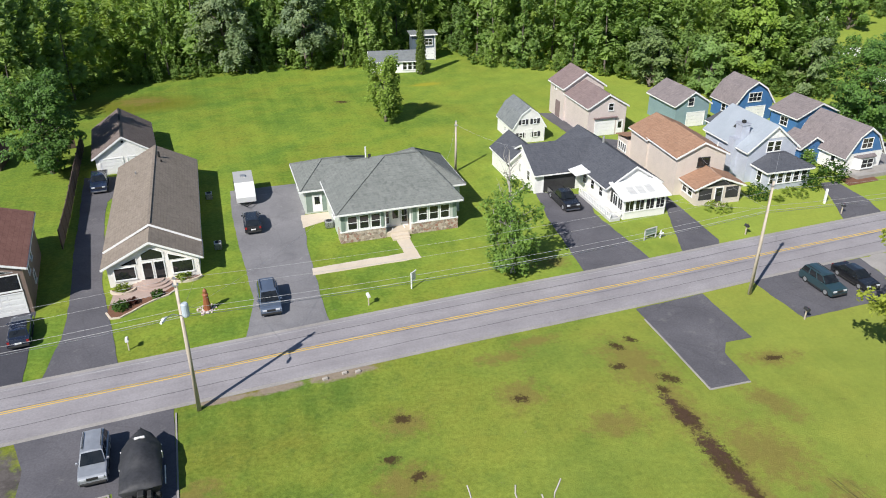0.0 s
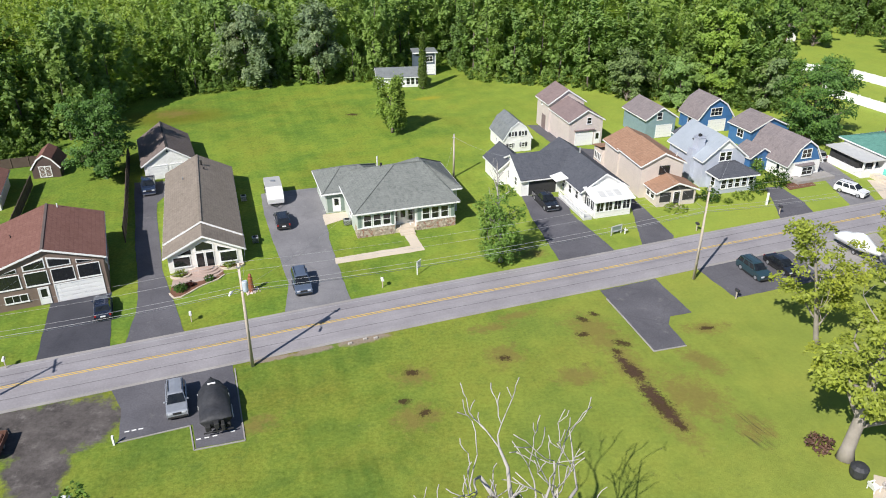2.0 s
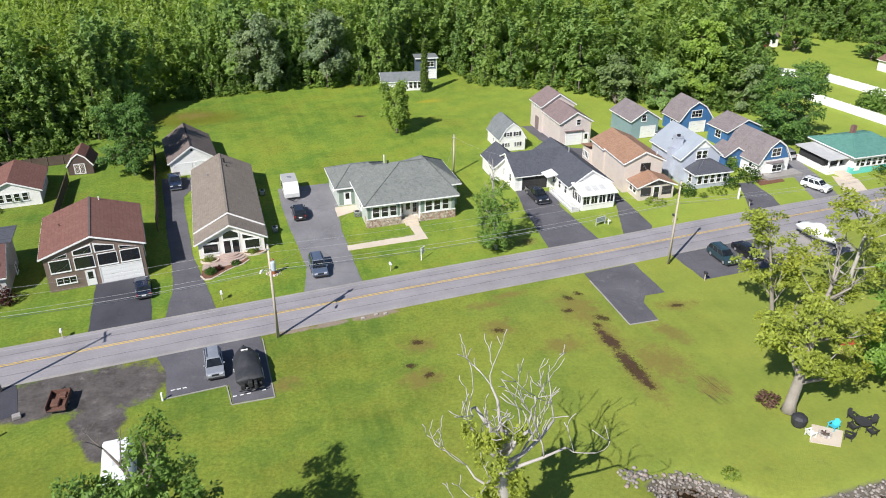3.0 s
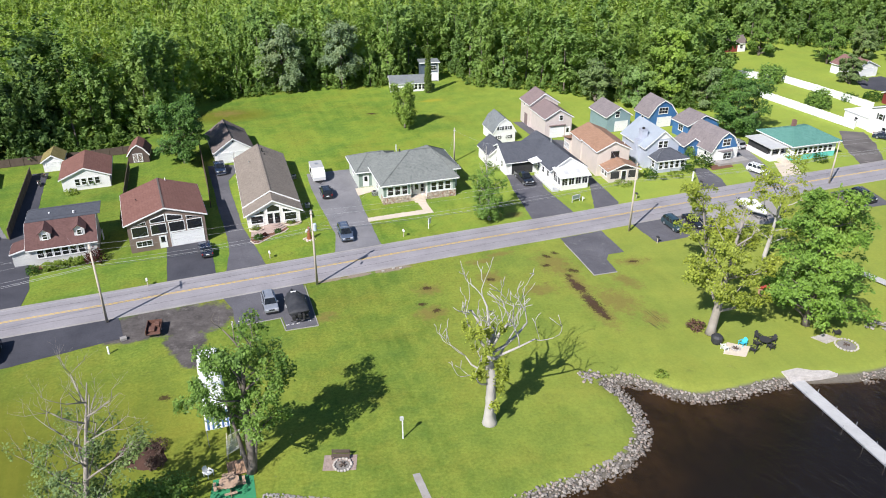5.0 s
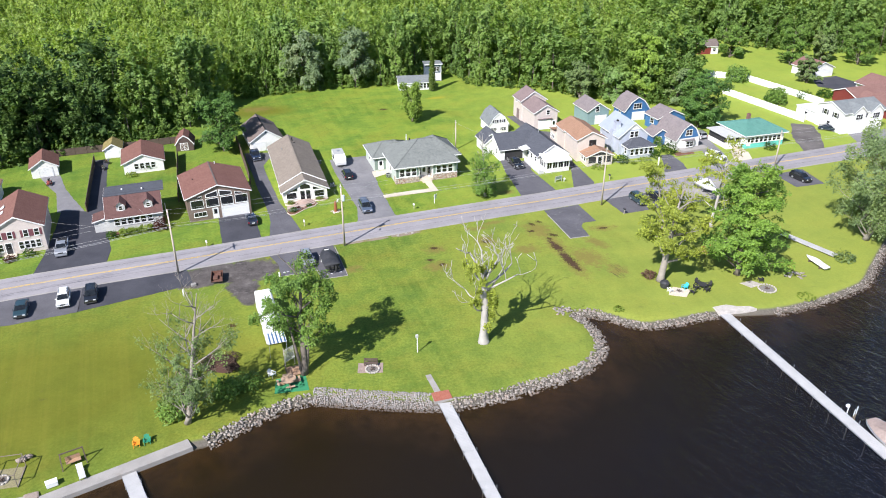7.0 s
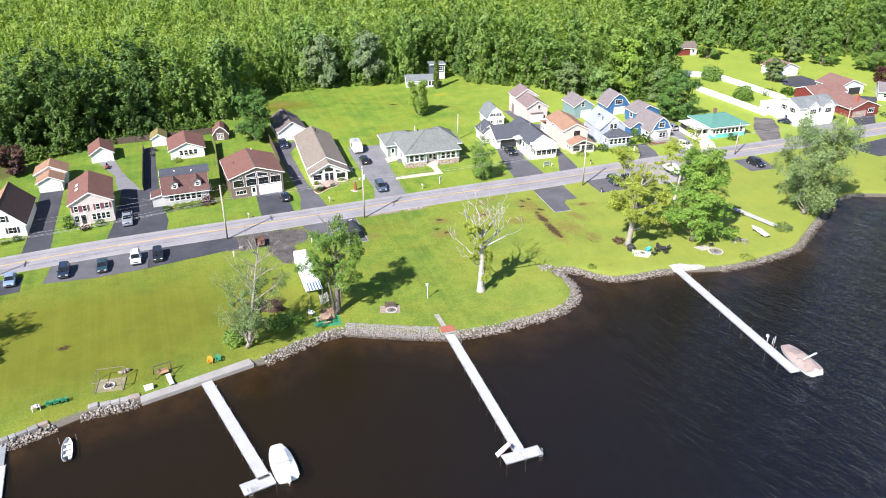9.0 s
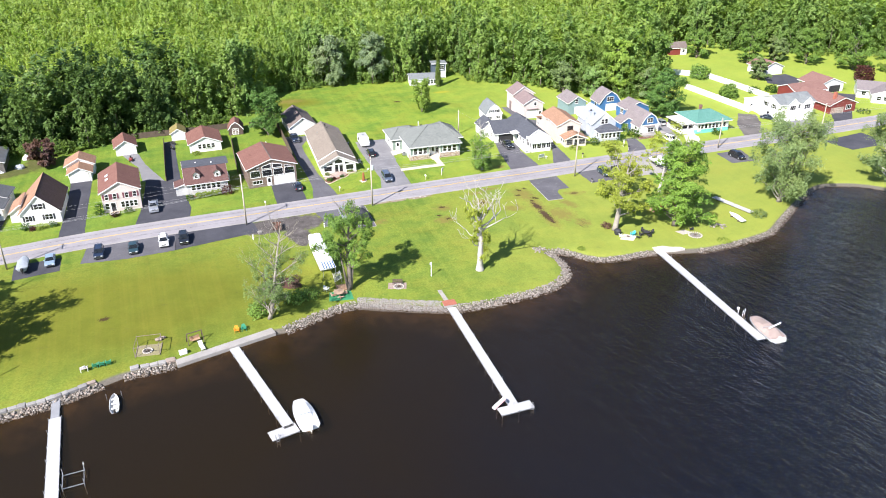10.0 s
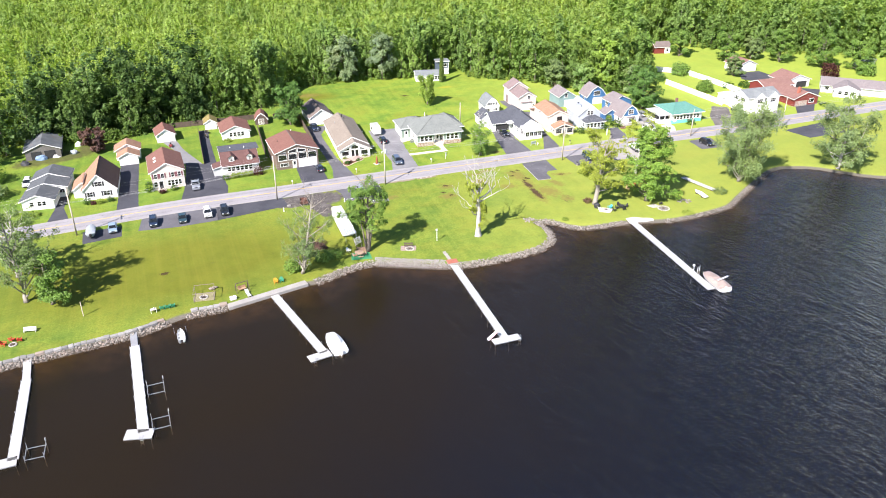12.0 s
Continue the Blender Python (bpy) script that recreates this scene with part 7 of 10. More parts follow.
t = thing("lighthouse_ornament", "brown wooden lighthouse ornament ringed with stones", "garden ornament", pose(-22.4, 61.2, 0))
bm = bmesh.new()
tube(bm, [(0, 0, 0), (0, 0, 1.7), (0, 0, 1.75), (0, 0, 1.85), (0, 0, 2.15), (0, 0, 2.4)], [0.38, 0.24, 0.32, 0.2, 0.2, 0.03], 10)
part("tower", bm, surface("varnished_brown_wood", (0.22, 0.07, 0.03), (0.30, 0.11, 0.05), 2.0, 0.5), t)
rng = random.Random(9)
bm = bmesh.new()
for k in range(60):
    a, r = rng.uniform(0, 6.28), rng.uniform(0.3, 1.0)
    bmesh.ops.create_icosphere(bm, subdivisions=1, radius=rng.uniform(0.07, 0.15), matrix=pose(r * math.cos(a), r * math.sin(a), 0.04))
part("stone_ring", bm, surface("pink_white_pebbles", (0.45, 0.30, 0.27), (0.66, 0.60, 0.56), 4.0, 0.8), t, "pink and white stones")

for x, y, s, turn in ((-13.2, 78.9, 0.9, 17), (-24.6, 73.6, 0.8, 17), (-29.2, 86.9, 0.8, 17)):
    t = thing("condenser_unit", "grey air-conditioning unit on the grass", "air conditioner", pose(x, y, 0, 0, 0, turn), "condenser units")
    part("case", boxes((-s / 2, s / 2, -s / 2, s / 2, 0.08, 0.85), soft=0.04), M_ALU, t)
    part("grille", boxes(*[(-s * 0.51, s * 0.51, -s * 0.51, s * 0.51, 0.18 + 0.12 * k, 0.22 + 0.12 * k) for k in range(5)]), M_SCREEN, t)
    bm = bmesh.new()
    tube(bm, [(0, 0, 0.85), (0, 0, 0.88)], [s * 0.38, s * 0.38], 16)
    part("fan_guard", bm, M_BLACK, t)


def bed(label, outline, material, x=0, y=0, turn=0):
    bm = bmesh.new()
    slab(bm, outline, -0.03, 0.09)
    ob = part("flower_bed", bm, material)
    ob.matrix_world = pose(x, y, 0, 0, 0, turn)
    tagged(ob, label, "flower bed", "flower beds")


bed("curved brown mulch bed before the glazed gable", [(-31.7, 60.6), (-31.0, 59.7), (-30.3, 59.9), (-29.6, 60.9), (-28.9, 62.1), (-28.0, 63.2), (-27.1, 64.0), (-26.6, 65.2), (-26.9, 65.8), (-27.4, 64.7), (-28.5, 63.7), (-29.9, 62.9), (-31.2, 62.3), (-32.0, 62.0)], M_MULCH)
edging("pale curved edging of the mulch bed", [(-31.8, 60.6), (-31.0, 59.6), (-30.2, 59.8), (-29.5, 60.8), (-28.8, 62.0), (-27.9, 63.1), (-27.0, 63.9), (-26.5, 65.1)], 0.18, 0.12, M_CONCRETE)
patio = thing("patio", "pale pink brick patio with round steps before the glazed gable", "patio", pose(0, 0, 0))
bm = bmesh.new()
slab(bm, [(-32.0, 62.0), (-31.2, 62.3), (-29.9, 62.9), (-28.5, 63.7), (-27.4, 64.7), (-26.9, 65.8), (-27.0, 67.0), (-32.7, 65.3)], -0.03, 0.06)
M_PATIO = surface("pink_brick_paving", (0.34, 0.25, 0.21), (0.44, 0.345, 0.30), 0.8, 0.85, space="Position")
part("paving", bm, M_PATIO, patio)
for k, r in enumerate((2.0, 1.55, 1.1)):
    bm = bmesh.new()
    slab(bm, [(-29.2 + r * math.cos(radians(a)), 66.25 + r * 0.85 * math.sin(radians(a))) for a in range(197, 378, 15)], 0.05 + 0.15 * k, 0.21 + 0.15 * k)
    part("step", bm, M_PATIO, patio)
for x, y, rx, a0 in ((-31.7, 64.75, 1.15, 197), (-26.2, 67.2, 1.5, 197)):
    t = thing("planter_bed", "round raised bed with stone edging by the patio", "flower bed", pose(x, y, 0, 0, 0, 17), "flower beds")
    ring = [(rx * math.cos(radians(a)), 0.8 * math.sin(radians(a))) for a in range(180, 361, 15)]
    bm = bmesh.new()
    slab(bm, ring, 0.0, 0.22)
    part("soil", bm, M_MULCH, t)
    for p0, p1 in zip(ring, ring[1:]):
        bm = bmesh.new()
        beam(bm, (*p0, 0.14), (*p1, 0.14), 0.18, 0.28)
        part("stone", bm, M_CONCRETE, t)
bed("red mulch bed beside the gambrel cottage", [(0, 0), (5, 0.4), (5.4, 2.4), (0.4, 2.0)], M_MULCH, 52.2, 90.6, 16)
bed("brown mulch bed before the grey dormer cottage", [(0, 0), (9, 0), (9, 1.1), (0, 1.1)], M_MULCH, -62.6, 51.0, 20)


def shrub(label, x, y, w, hh, material=None, seed=1, name="shrub", category="shrub", leaves=420, size=0.2, z=0.0):
    rng = random.Random(seed)
    rows = []
    for k in range(16):
        a, f = k * 2.4, ((k + 0.5) / 16) ** 0.5
        e = math.sqrt(max(0.0, 1 - f * f * 0.85))
        rows.append((0.38 * w * f * math.cos(a), 0.38 * w * f * math.sin(a), hh * (0.2 + 0.62 * e) * rng.uniform(0.8, 1.05), math.cos(a), math.sin(a), 0.3, 0.34 * min(w, hh * 1.4) * rng.uniform(0.7, 1.1)))
        rows.append((0.36 * w * math.cos(a + 1), 0.36 * w * math.sin(a + 1), hh * rng.uniform(0.12, 0.4), math.cos(a + 1), math.sin(a + 1), 0.0, 0.3 * min(w, hh) * rng.uniform(0.7, 1.1)))
    q = leaf_sprays(rows, leaves, size, seed, fan=0.8, thick=0.25)
    q[..., 2] = np.maximum(q[..., 2] - max(0.0, float(q[..., 2].min())), 0.0)
    v = q.reshape(-1, 3)
    ob = new(name, from_arrays(name, v, np.arange(len(v)).reshape(-1, 4), material or M_LEAF))
    ob.matrix_world = pose(x, y, z, 0, 0, seed * 40)
    return tagged(ob, label, category, "garden shrubs")


def hedge(label, x, y, turn, l, w, hh, material, seed=1):
    rng = random.Random(seed)
    rows = [(rng.uniform(0.2, l - 0.2), rng.uniform(-w / 3, w / 3), rng.uniform(0.3, hh - 0.15), rng.uniform(-1, 1), rng.uniform(-1, 0.4), 0.3, 0.42) for _ in range(int(l * 26))]
    v = leaf_sprays(rows, int(l * 900), 0.19, seed, fan=0.8, thick=0.3).reshape(-1, 3)
    v[:, 2] = np.maximum(v[:, 2], 0)
    ob = new("hedge", from_arrays("hedge", v, np.arange(len(v)).reshape(-1, 4), material))
    ob.matrix_world = pose(x, y, 0, 0, 0, turn)
    tagged(ob, label, "hedge", "garden shrubs")

# ---- docks ----
M_DOCK = surface("bleached_dock_boards", (0.48, 0.475, 0.47), (0.38, 0.378, 0.375), 0.8, 0.8, space="Position")
M_DOCKGREY = surface("grey_dock_ramp", (0.22, 0.225, 0.235), (0.29, 0.295, 0.31), 0.8, 0.7, space="Position")
DECK = -0.36


def dock(label, legs, width, name="dock"):
    """A dock of boarded sections on posts; legs are plan segments (a, b, width or None, material or None)."""
    t = thing(name, label, "dock", pose(0, 0, 0), "docks")
    for a, b, w, mat in legs:
        w = w or width
        a, b = Vector(a), Vector(b)
        d = (b - a)
        n = max(1, round(d.length / 3.0))
        turn = math.degrees(math.atan2(d.y, d.x))
        step = d.length / n
        for k in range(n):
            m = pose(*a.lerp(b, k / n), 0, 0, 0, turn)
            bm = bmesh.new()
            e, boards = step - 0.03, 12
            top = [q for j in range(boards) for q in ((0.015 + e * j / boards, DECK), (0.015 + e * (j + 0.9) / boards, DECK), (0.015 + e * (j + 0.93) / boards, DECK - 0.018), (0.015 + e * (j + 0.97) / boards, DECK - 0.018))]
            prism(bm, [(0.015, DECK - 0.04), *top, (step - 0.015, DECK - 0.018), (step - 0.015, DECK - 0.04)], "y", -w / 2, w / 2)
            for q in bm.verts:
                q.co = m @ q.co
            s = part("section", bm, mat or M_DOCK, t)
            bm = bmesh.new()
            for q in (-w / 2 - 0.04, w / 2):
                box(bm, 0, step, q, q + 0.04, DECK - 0.16, DECK - 0.012, m)
            part("side_rail", bm, M_ALU, s)
            for q in (-w / 2 - 0.09, w / 2 + 0.09):
                bm = bmesh.new()
                p = m @ Vector((0.1, q, 0))
                tube(bm, [(p.x, p.y, -2.6), (p.x, p.y, DECK + (0.45 if k % 2 else 0.2))], [0.035, 0.035], 6)
                part("dock_post", bm, M_ALU, s)
    return t


dock("long white-boarded dock with a cross-shaped end", [((-1.6, 3.5), (7.2, -23.6), None, None), ((5.0, -25.3), (10.0, -23.4), 1.7, None)], 1.5)
dock("long white dock reaching from the concrete ramp", [((41.1, 24.8), (50.2, -7.0), None, None)], 1.6)
dock("white dock with an angled end beside a covered boat", [((-38.1, -8.0), (-25.0, -28.4), None, None), ((-23.9, -28.3), (-27.4, -30.4), 2.0, None)], 1.55)
dock("white dock with a grey ramp and boat lifts", [((-62.4, -18.6), (-59.3, -26.2), 1.1, M_DOCKGREY), ((-59.3, -26.2), (-49.8, -49.0), 1.6, None), ((-48.2, -49.2), (-52.4, -49.6), 2.2, None)], 1.6)
dock("narrow white dock with a bench end", [((-77.7, -27.6), (-74.0, -36.0), 1.2, None), ((-74.0, -36.0), (-66.8, -55.0), 1.5, None), ((-66.2, -55.0), (-71.4, -57.2), 2.0, None)], 1.4)
def ladder(label, x, y, turn):
    t = thing("dock_ladder", label, "ladder", pose(x, y, DECK, 0, 0, turn), "dock ladders")
    for s in (-0.22, 0.22):
        bm = bmesh.new()
        tube(bm, [(s, 0.35, 0.0), (s, 0.3, 0.75), (s, 0.0, 0.85), (s, -0.12, 0.6), (s, -0.14, -1.3)], [0.03] * 5, 6)
        part("rail", bm, M_ALU, t)
    for z in (-0.3, -0.6, -0.9):
        part("rung", boxes((-0.22, 0.22, -0.17, -0.1, z, z + 0.04)), M_ALU, t)


ladder("aluminium ladder at the dock's cross-shaped end", 9.9, -24.3, 20), ladder("aluminium ladder at the angled dock's end", -26.2, -30.9, 30), ladder("aluminium ladder at the long dock's end", -49.6, -50.4, 5)
t = thing("water_slide", "small white slide with pink side at the dock's corner", "slide", pose(5.2, -23.9, DECK, 0, 0, 25))
bm = bmesh.new()
prism(bm, [(-1.1, -0.2), (0.7, 1.1), (0.7, 1.18), (-1.1, -0.1)], "y", -0.35, 0.35)
part("chute", bm, M_TRIM, t)
bm = bmesh.new()
prism(bm, [(-1.0, -0.12), (0.7, 1.16), (0.7, 1.35), (-1.0, 0.1)], "y", -0.4, -0.35)
part("side_wall", bm, paint("faded_pink_plastic", (0.62, 0.36, 0.38), 0.5, 0.0), t, "faded pink side wall")
for s in (-0.3, 0.3):
    bm = bmesh.new()
    beam(bm, (1.1, s, 0.0), (0.68, s, 1.12), 0.06)
    part("strut", bm, M_ALU, t)


t = thing("dock_platform", "red-brown brick landing at the dock's head", "platform", pose(-1.95, 4.35, 0, 0, 0, 17))
part("slab", boxes((-1.2, 1.2, -0.9, 0.9, -0.8, 0.02)), M_GREYCON, t)
for i in range(8):
    for j in range(5):
        part("paver", boxes((-1.2 + i * 0.3 + 0.01, -0.91 + i * 0.3, -0.9 + j * 0.36 + 0.01, -0.55 + j * 0.36, 0.02, 0.065)), M_BRICKRED, t)
bm = bmesh.new()
slab(bm, [(39.8, 25.5), (40.4, 23.9), (42.2, 24.3), (44.2, 24.5), (46.4, 25.0), (45.6, 25.7), (43.6, 25.7), (42.0, 26.2)], -1.2, 0.04)
tagged(part("boat_ramp", bm, surface("broken_pale_concrete", (0.36, 0.33, 0.30), (0.55, 0.51, 0.47), 1.6, 0.9, fine=6, space="Position")), "pale concrete boat ramp at the shore", "ramp", kind="structure")
bm = bmesh.new()
slab(bm, [(-45.3, -14.0), (-46.0, -12.6), (-32.4, -3.5), (-31.4, -4.9)], -1.6, -0.04)
tagged(part("seawall", bm, M_GREYCON), "grey concrete seawall deck along the water", "seawall", kind="structure")


def boat_lift(label, x, y, turn, w=2.6, l=3.0):
    t = thing("boat_lift", label, "boat lift", pose(x, y, -0.66, 0, 0, turn), "boat lifts")
    for sx in (-1, 1):
        for sy in (-1, 1):
            bm = bmesh.new()
            tube(bm, [(sx * w / 2, sy * l / 2, -1.4), (sx * w / 2, sy * l / 2, 1.3)], [0.05, 0.05], 7)
            part("upright", bm, M_ALU, t)
        bm = bmesh.new()
        beam(bm, (sx * w / 2, -l / 2, 0.55), (sx * w / 2, l / 2, 0.55), 0.09)
        part("side_beam", bm, M_ALU, t)
    for sy in (-0.85, 0.85):
        bm = bmesh.new()
        beam(bm, (-w / 2, sy * l / 2, 0.3), (w / 2, sy * l / 2, 0.3), 0.1)
        part("cradle_beam", bm, M_ALU, t)
    bm = bmesh.new()
    tube(bm, [(w / 2, l / 2, 1.2), (w / 2 + 0.12, l / 2, 1.2)], [0.28, 0.28], 12)
    part("winch_wheel", bm, M_ALU, t)


boat_lift("empty aluminium boat lift beside the dock", -51.4, -38.4, 23), boat_lift("empty aluminium boat lift beside the dock", -47.8, -46.8, 23), boat_lift("empty aluminium boat lift beside the narrow dock", -64.2, -53.4, 20)

# ---- boats afloat ----
def covered_boat(label, x, y, turn, l, w, cover, peak=0.45, crown=1.35):
    """A runabout with a fitted cover that rises to a ridge over its windscreen."""
    t = thing("motor_boat", label, "boat", pose(x, y, -0.66, 0, 0, turn), "boats")
    plan = ((-0.5, 0.93), (-0.25, 1.0), (0.0, 0.98), (0.18, 0.90), (0.33, 0.74), (0.44, 0.56), (0.5, 0.40))
    low, top = bmesh.new(), bmesh.new()
    hulls, covers = [], []
    for f, k in plan:
        yy, hw = f * l, w / 2 * k
        rise = 0.12 * max(0.0, f) / 0.5
        hulls.append([low.verts.new(q) for q in ((-hw, yy, 0.62 + rise), (-hw * 0.86, yy, 0.1 + rise), (0, yy, -0.3 + rise * 3), (hw * 0.86, yy, 0.1 + rise), (hw, yy, 0.62 + rise))])
        hump = 0.66 + rise + (crown - 0.7) * math.exp(-((f - peak + 0.4) / 0.3) ** 2)
        covers.append([top.verts.new(q) for q in ((-hw * 1.02, yy, 0.56 + rise), (-hw * 0.99, yy, 0.68 + rise), (-hw * 0.5, yy, hump - 0.05), (0, yy, hump), (hw * 0.5, yy, hump - 0.05), (hw * 0.99, yy, 0.68 + rise), (hw * 1.02, yy, 0.56 + rise))])
    for bm, rows in ((low, hulls), (top, covers)):
        for a, b in zip(rows, rows[1:]):
            for i in range(len(a) - 1):
                bm.faces.new((a[i], a[i + 1], b[i + 1], b[i]))
        bm.faces.new(rows[0]), bm.faces.new(rows[-1][::-1])
    part("hull", low, M_TRIM, t, "white hull")
    part("cover", top, cover, t)
    for s in (-1, 1):
        bm = bmesh.new()
        tube(bm, [(s * w / 2 * k * 1.02, f * l, 0.64 + 0.12 * max(0.0, f) / 0.5) for f, k in plan], [0.04] * len(plan), 5)
        part("rub_rail", bm, M_ALU, t)
    bm = bmesh.new()
    beam(bm, (-w * 0.42, -0.12 * l, crown - 0.12), (w * 0.46, -0.12 * l, crown - 0.12), 0.06, 0.05)
    part("strap", bm, M_GREYTARP, t)
    part("outboard_motor", boxes((-0.24, 0.24, -l / 2 - 0.62, -l / 2 - 0.08, 0.4, 1.1), (-0.09, 0.09, -l / 2 - 0.45, -l / 2 - 0.2, -0.4, 0.45), soft=0.07), M_TRIM, t)
    return t


covered_boat("motor boat under a white cover beside the dock", -23.3, -25.8, 25, 6.4, 3.0, M_WRAP)
M_TANCANVAS = surface("tan_canvas", (0.27, 0.205, 0.18), (0.36, 0.285, 0.25), 1.5, 0.85, fine=5, relief=0.5)
t = covered_boat("tan-covered motor boat with a white tow bar at the dock's end", 51.9, -3.9, 16, 6.8, 3.3, M_TANCANVAS, 0.35, 1.5)
bm = bmesh.new()
beam(bm, (-0.6, -1.5, 1.55), (2.1, -0.9, 1.75), 0.17)
part("tow_bar", bm, M_TRIM, t, "white padded tow bar")
part("swim_platform", boxes((-1.1, 1.1, -4.1, -3.6, 0.15, 0.25), soft=0.03), M_GREYW, t)
part("cleat_box", boxes((0.5, 1.1, -4.0, -3.5, 0.25, 0.75), soft=0.06), M_TRIM, t)
t = thing("lift_winch", "white winch stand with a hand wheel by the dock", "boat lift", pose(48.9, 1.0, DECK), "boat lifts")
for dx, dy, hh in ((0, 0, 1.15), (0.8, -0.2, 0.75), (1.3, 0.2, 0.85)):
    bm = bmesh.new()
    tube(bm, [(dx, dy, -1.8), (dx, dy, hh)], [0.06, 0.05], 7)
    part("upright", bm, M_TRIM, t)
bm = bmesh.new()
tube(bm, [(-0.05, 0.12, 1.0), (0.0, 0.22, 1.0)], [0.24, 0.24], 14)
part("hand_wheel", bm, M_TRIM, t)
t = thing("rowing_boat", "small aluminium fishing boat moored near the rocks", "boat", pose(-52.0, -22.8, -0.66, 0, 0, 22), "boats")
bm = bmesh.new()
pts = [(-2.2, 0.62), (-1.0, 0.72), (0.6, 0.66), (1.6, 0.4), (2.2, 0.03)]
rows = []
for y0, hw in pts:
    rows.append([bm.verts.new(q) for q in ((-hw, y0, 0.45), (-hw * 0.7, y0, -0.1), (hw * 0.7, y0, -0.1), (hw, y0, 0.45), (hw * 0.9, y0, 0.45), (hw * 0.6, y0, 0.02), (-hw * 0.6, y0, 0.02), (-hw * 0.9, y0, 0.45))])
for a, b in zip(rows, rows[1:]):
    for i in range(8):
        bm.faces.new((a[i], a[(i + 1) % 8], b[(i + 1) % 8], b[i]))
bm.faces.new(rows[0][::-1]), bm.faces.new(rows[-1])
part("hull", bm, M_GREYW, t)
for y0 in (-1.4, -0.2, 0.9):
    part("seat", boxes((-0.6, 0.6, y0 - 0.15, y0 + 0.15, 0.25, 0.3)), M_TRIM, t)
part("outboard_motor", boxes((-0.15, 0.15, -2.6, -2.2, 0.2, 0.75), soft=0.05), M_BLACK, t)
for s in (-1, 1):
    part("mooring_post", boxes((s * 1.05 - 0.03, s * 1.05 + 0.03, 1.6, 1.66, -1, 1.0)), M_ALU, t)

# ---- shore rocks ----
def rock_mesh(seed):
    bm = bmesh.new()
    bmesh.ops.create_icosphere(bm, subdivisions=1, radius=0.5)
    rng = random.Random(seed)
    for v in bm.verts:
        v.co *= rng.uniform(0.72, 1.12)
        v.co.z *= 0.75
    me = bpy.data.meshes.new("rock")
    bm.to_mesh(me)
    bm.free()
    me.materials.append(M_ROCK)
    return me


def rock_mat(name="shore_rock", dark=(0.13, 0.115, 0.10), pale=(0.385, 0.345, 0.30)):
    m, t, p = nodes_of(name)
    c = coords(t)
    rnd = t.nodes.new("ShaderNodeObjectInfo").outputs["Random"]
    isl = t.nodes.new("ShaderNodeNewGeometry").outputs["Random Per Island"]
    f = calc(t, "FRACT", calc(t, "ADD", rnd, isl))
    col = mix(t, f, dark, pale)
    col = mix(t, calc(t, "GREATER_THAN", f, 0.86), col, (0.30, 0.24, 0.20))
    col = mix(t, 0.5, col, mix(t, noise_of(t, c, 7, 4), (0.0, 0.0, 0.0), (1.0, 1.0, 1.0)), "SOFT_LIGHT")
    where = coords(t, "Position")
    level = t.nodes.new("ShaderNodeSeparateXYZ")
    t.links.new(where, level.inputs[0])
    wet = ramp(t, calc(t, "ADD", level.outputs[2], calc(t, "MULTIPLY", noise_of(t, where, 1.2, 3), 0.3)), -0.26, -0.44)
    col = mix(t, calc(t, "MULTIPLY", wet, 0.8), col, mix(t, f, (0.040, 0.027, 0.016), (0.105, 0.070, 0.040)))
    t.links.new(col, p.inputs["Base Color"])
    p.inputs["Roughness"].default_value = 0.85
    bump(t, p, noise_of(t, c, 12, 3), 0.5, 0.03)
    return m


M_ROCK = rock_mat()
M_BLOCK = rock_mat("squared_stone", (0.18, 0.172, 0.165), (0.34, 0.325, 0.31))
ROCKS = [rock_mesh(k) for k in range(8)]
ROCK_V = []
for me in ROCKS:
    v = np.empty(len(me.vertices) * 3)
    me.vertices.foreach_get("co", v)
    ROCK_V.append(v.reshape(-1, 3))
ROCK_F = [np.array([p.vertices[:] for p in me.polygons]) for me in ROCKS]


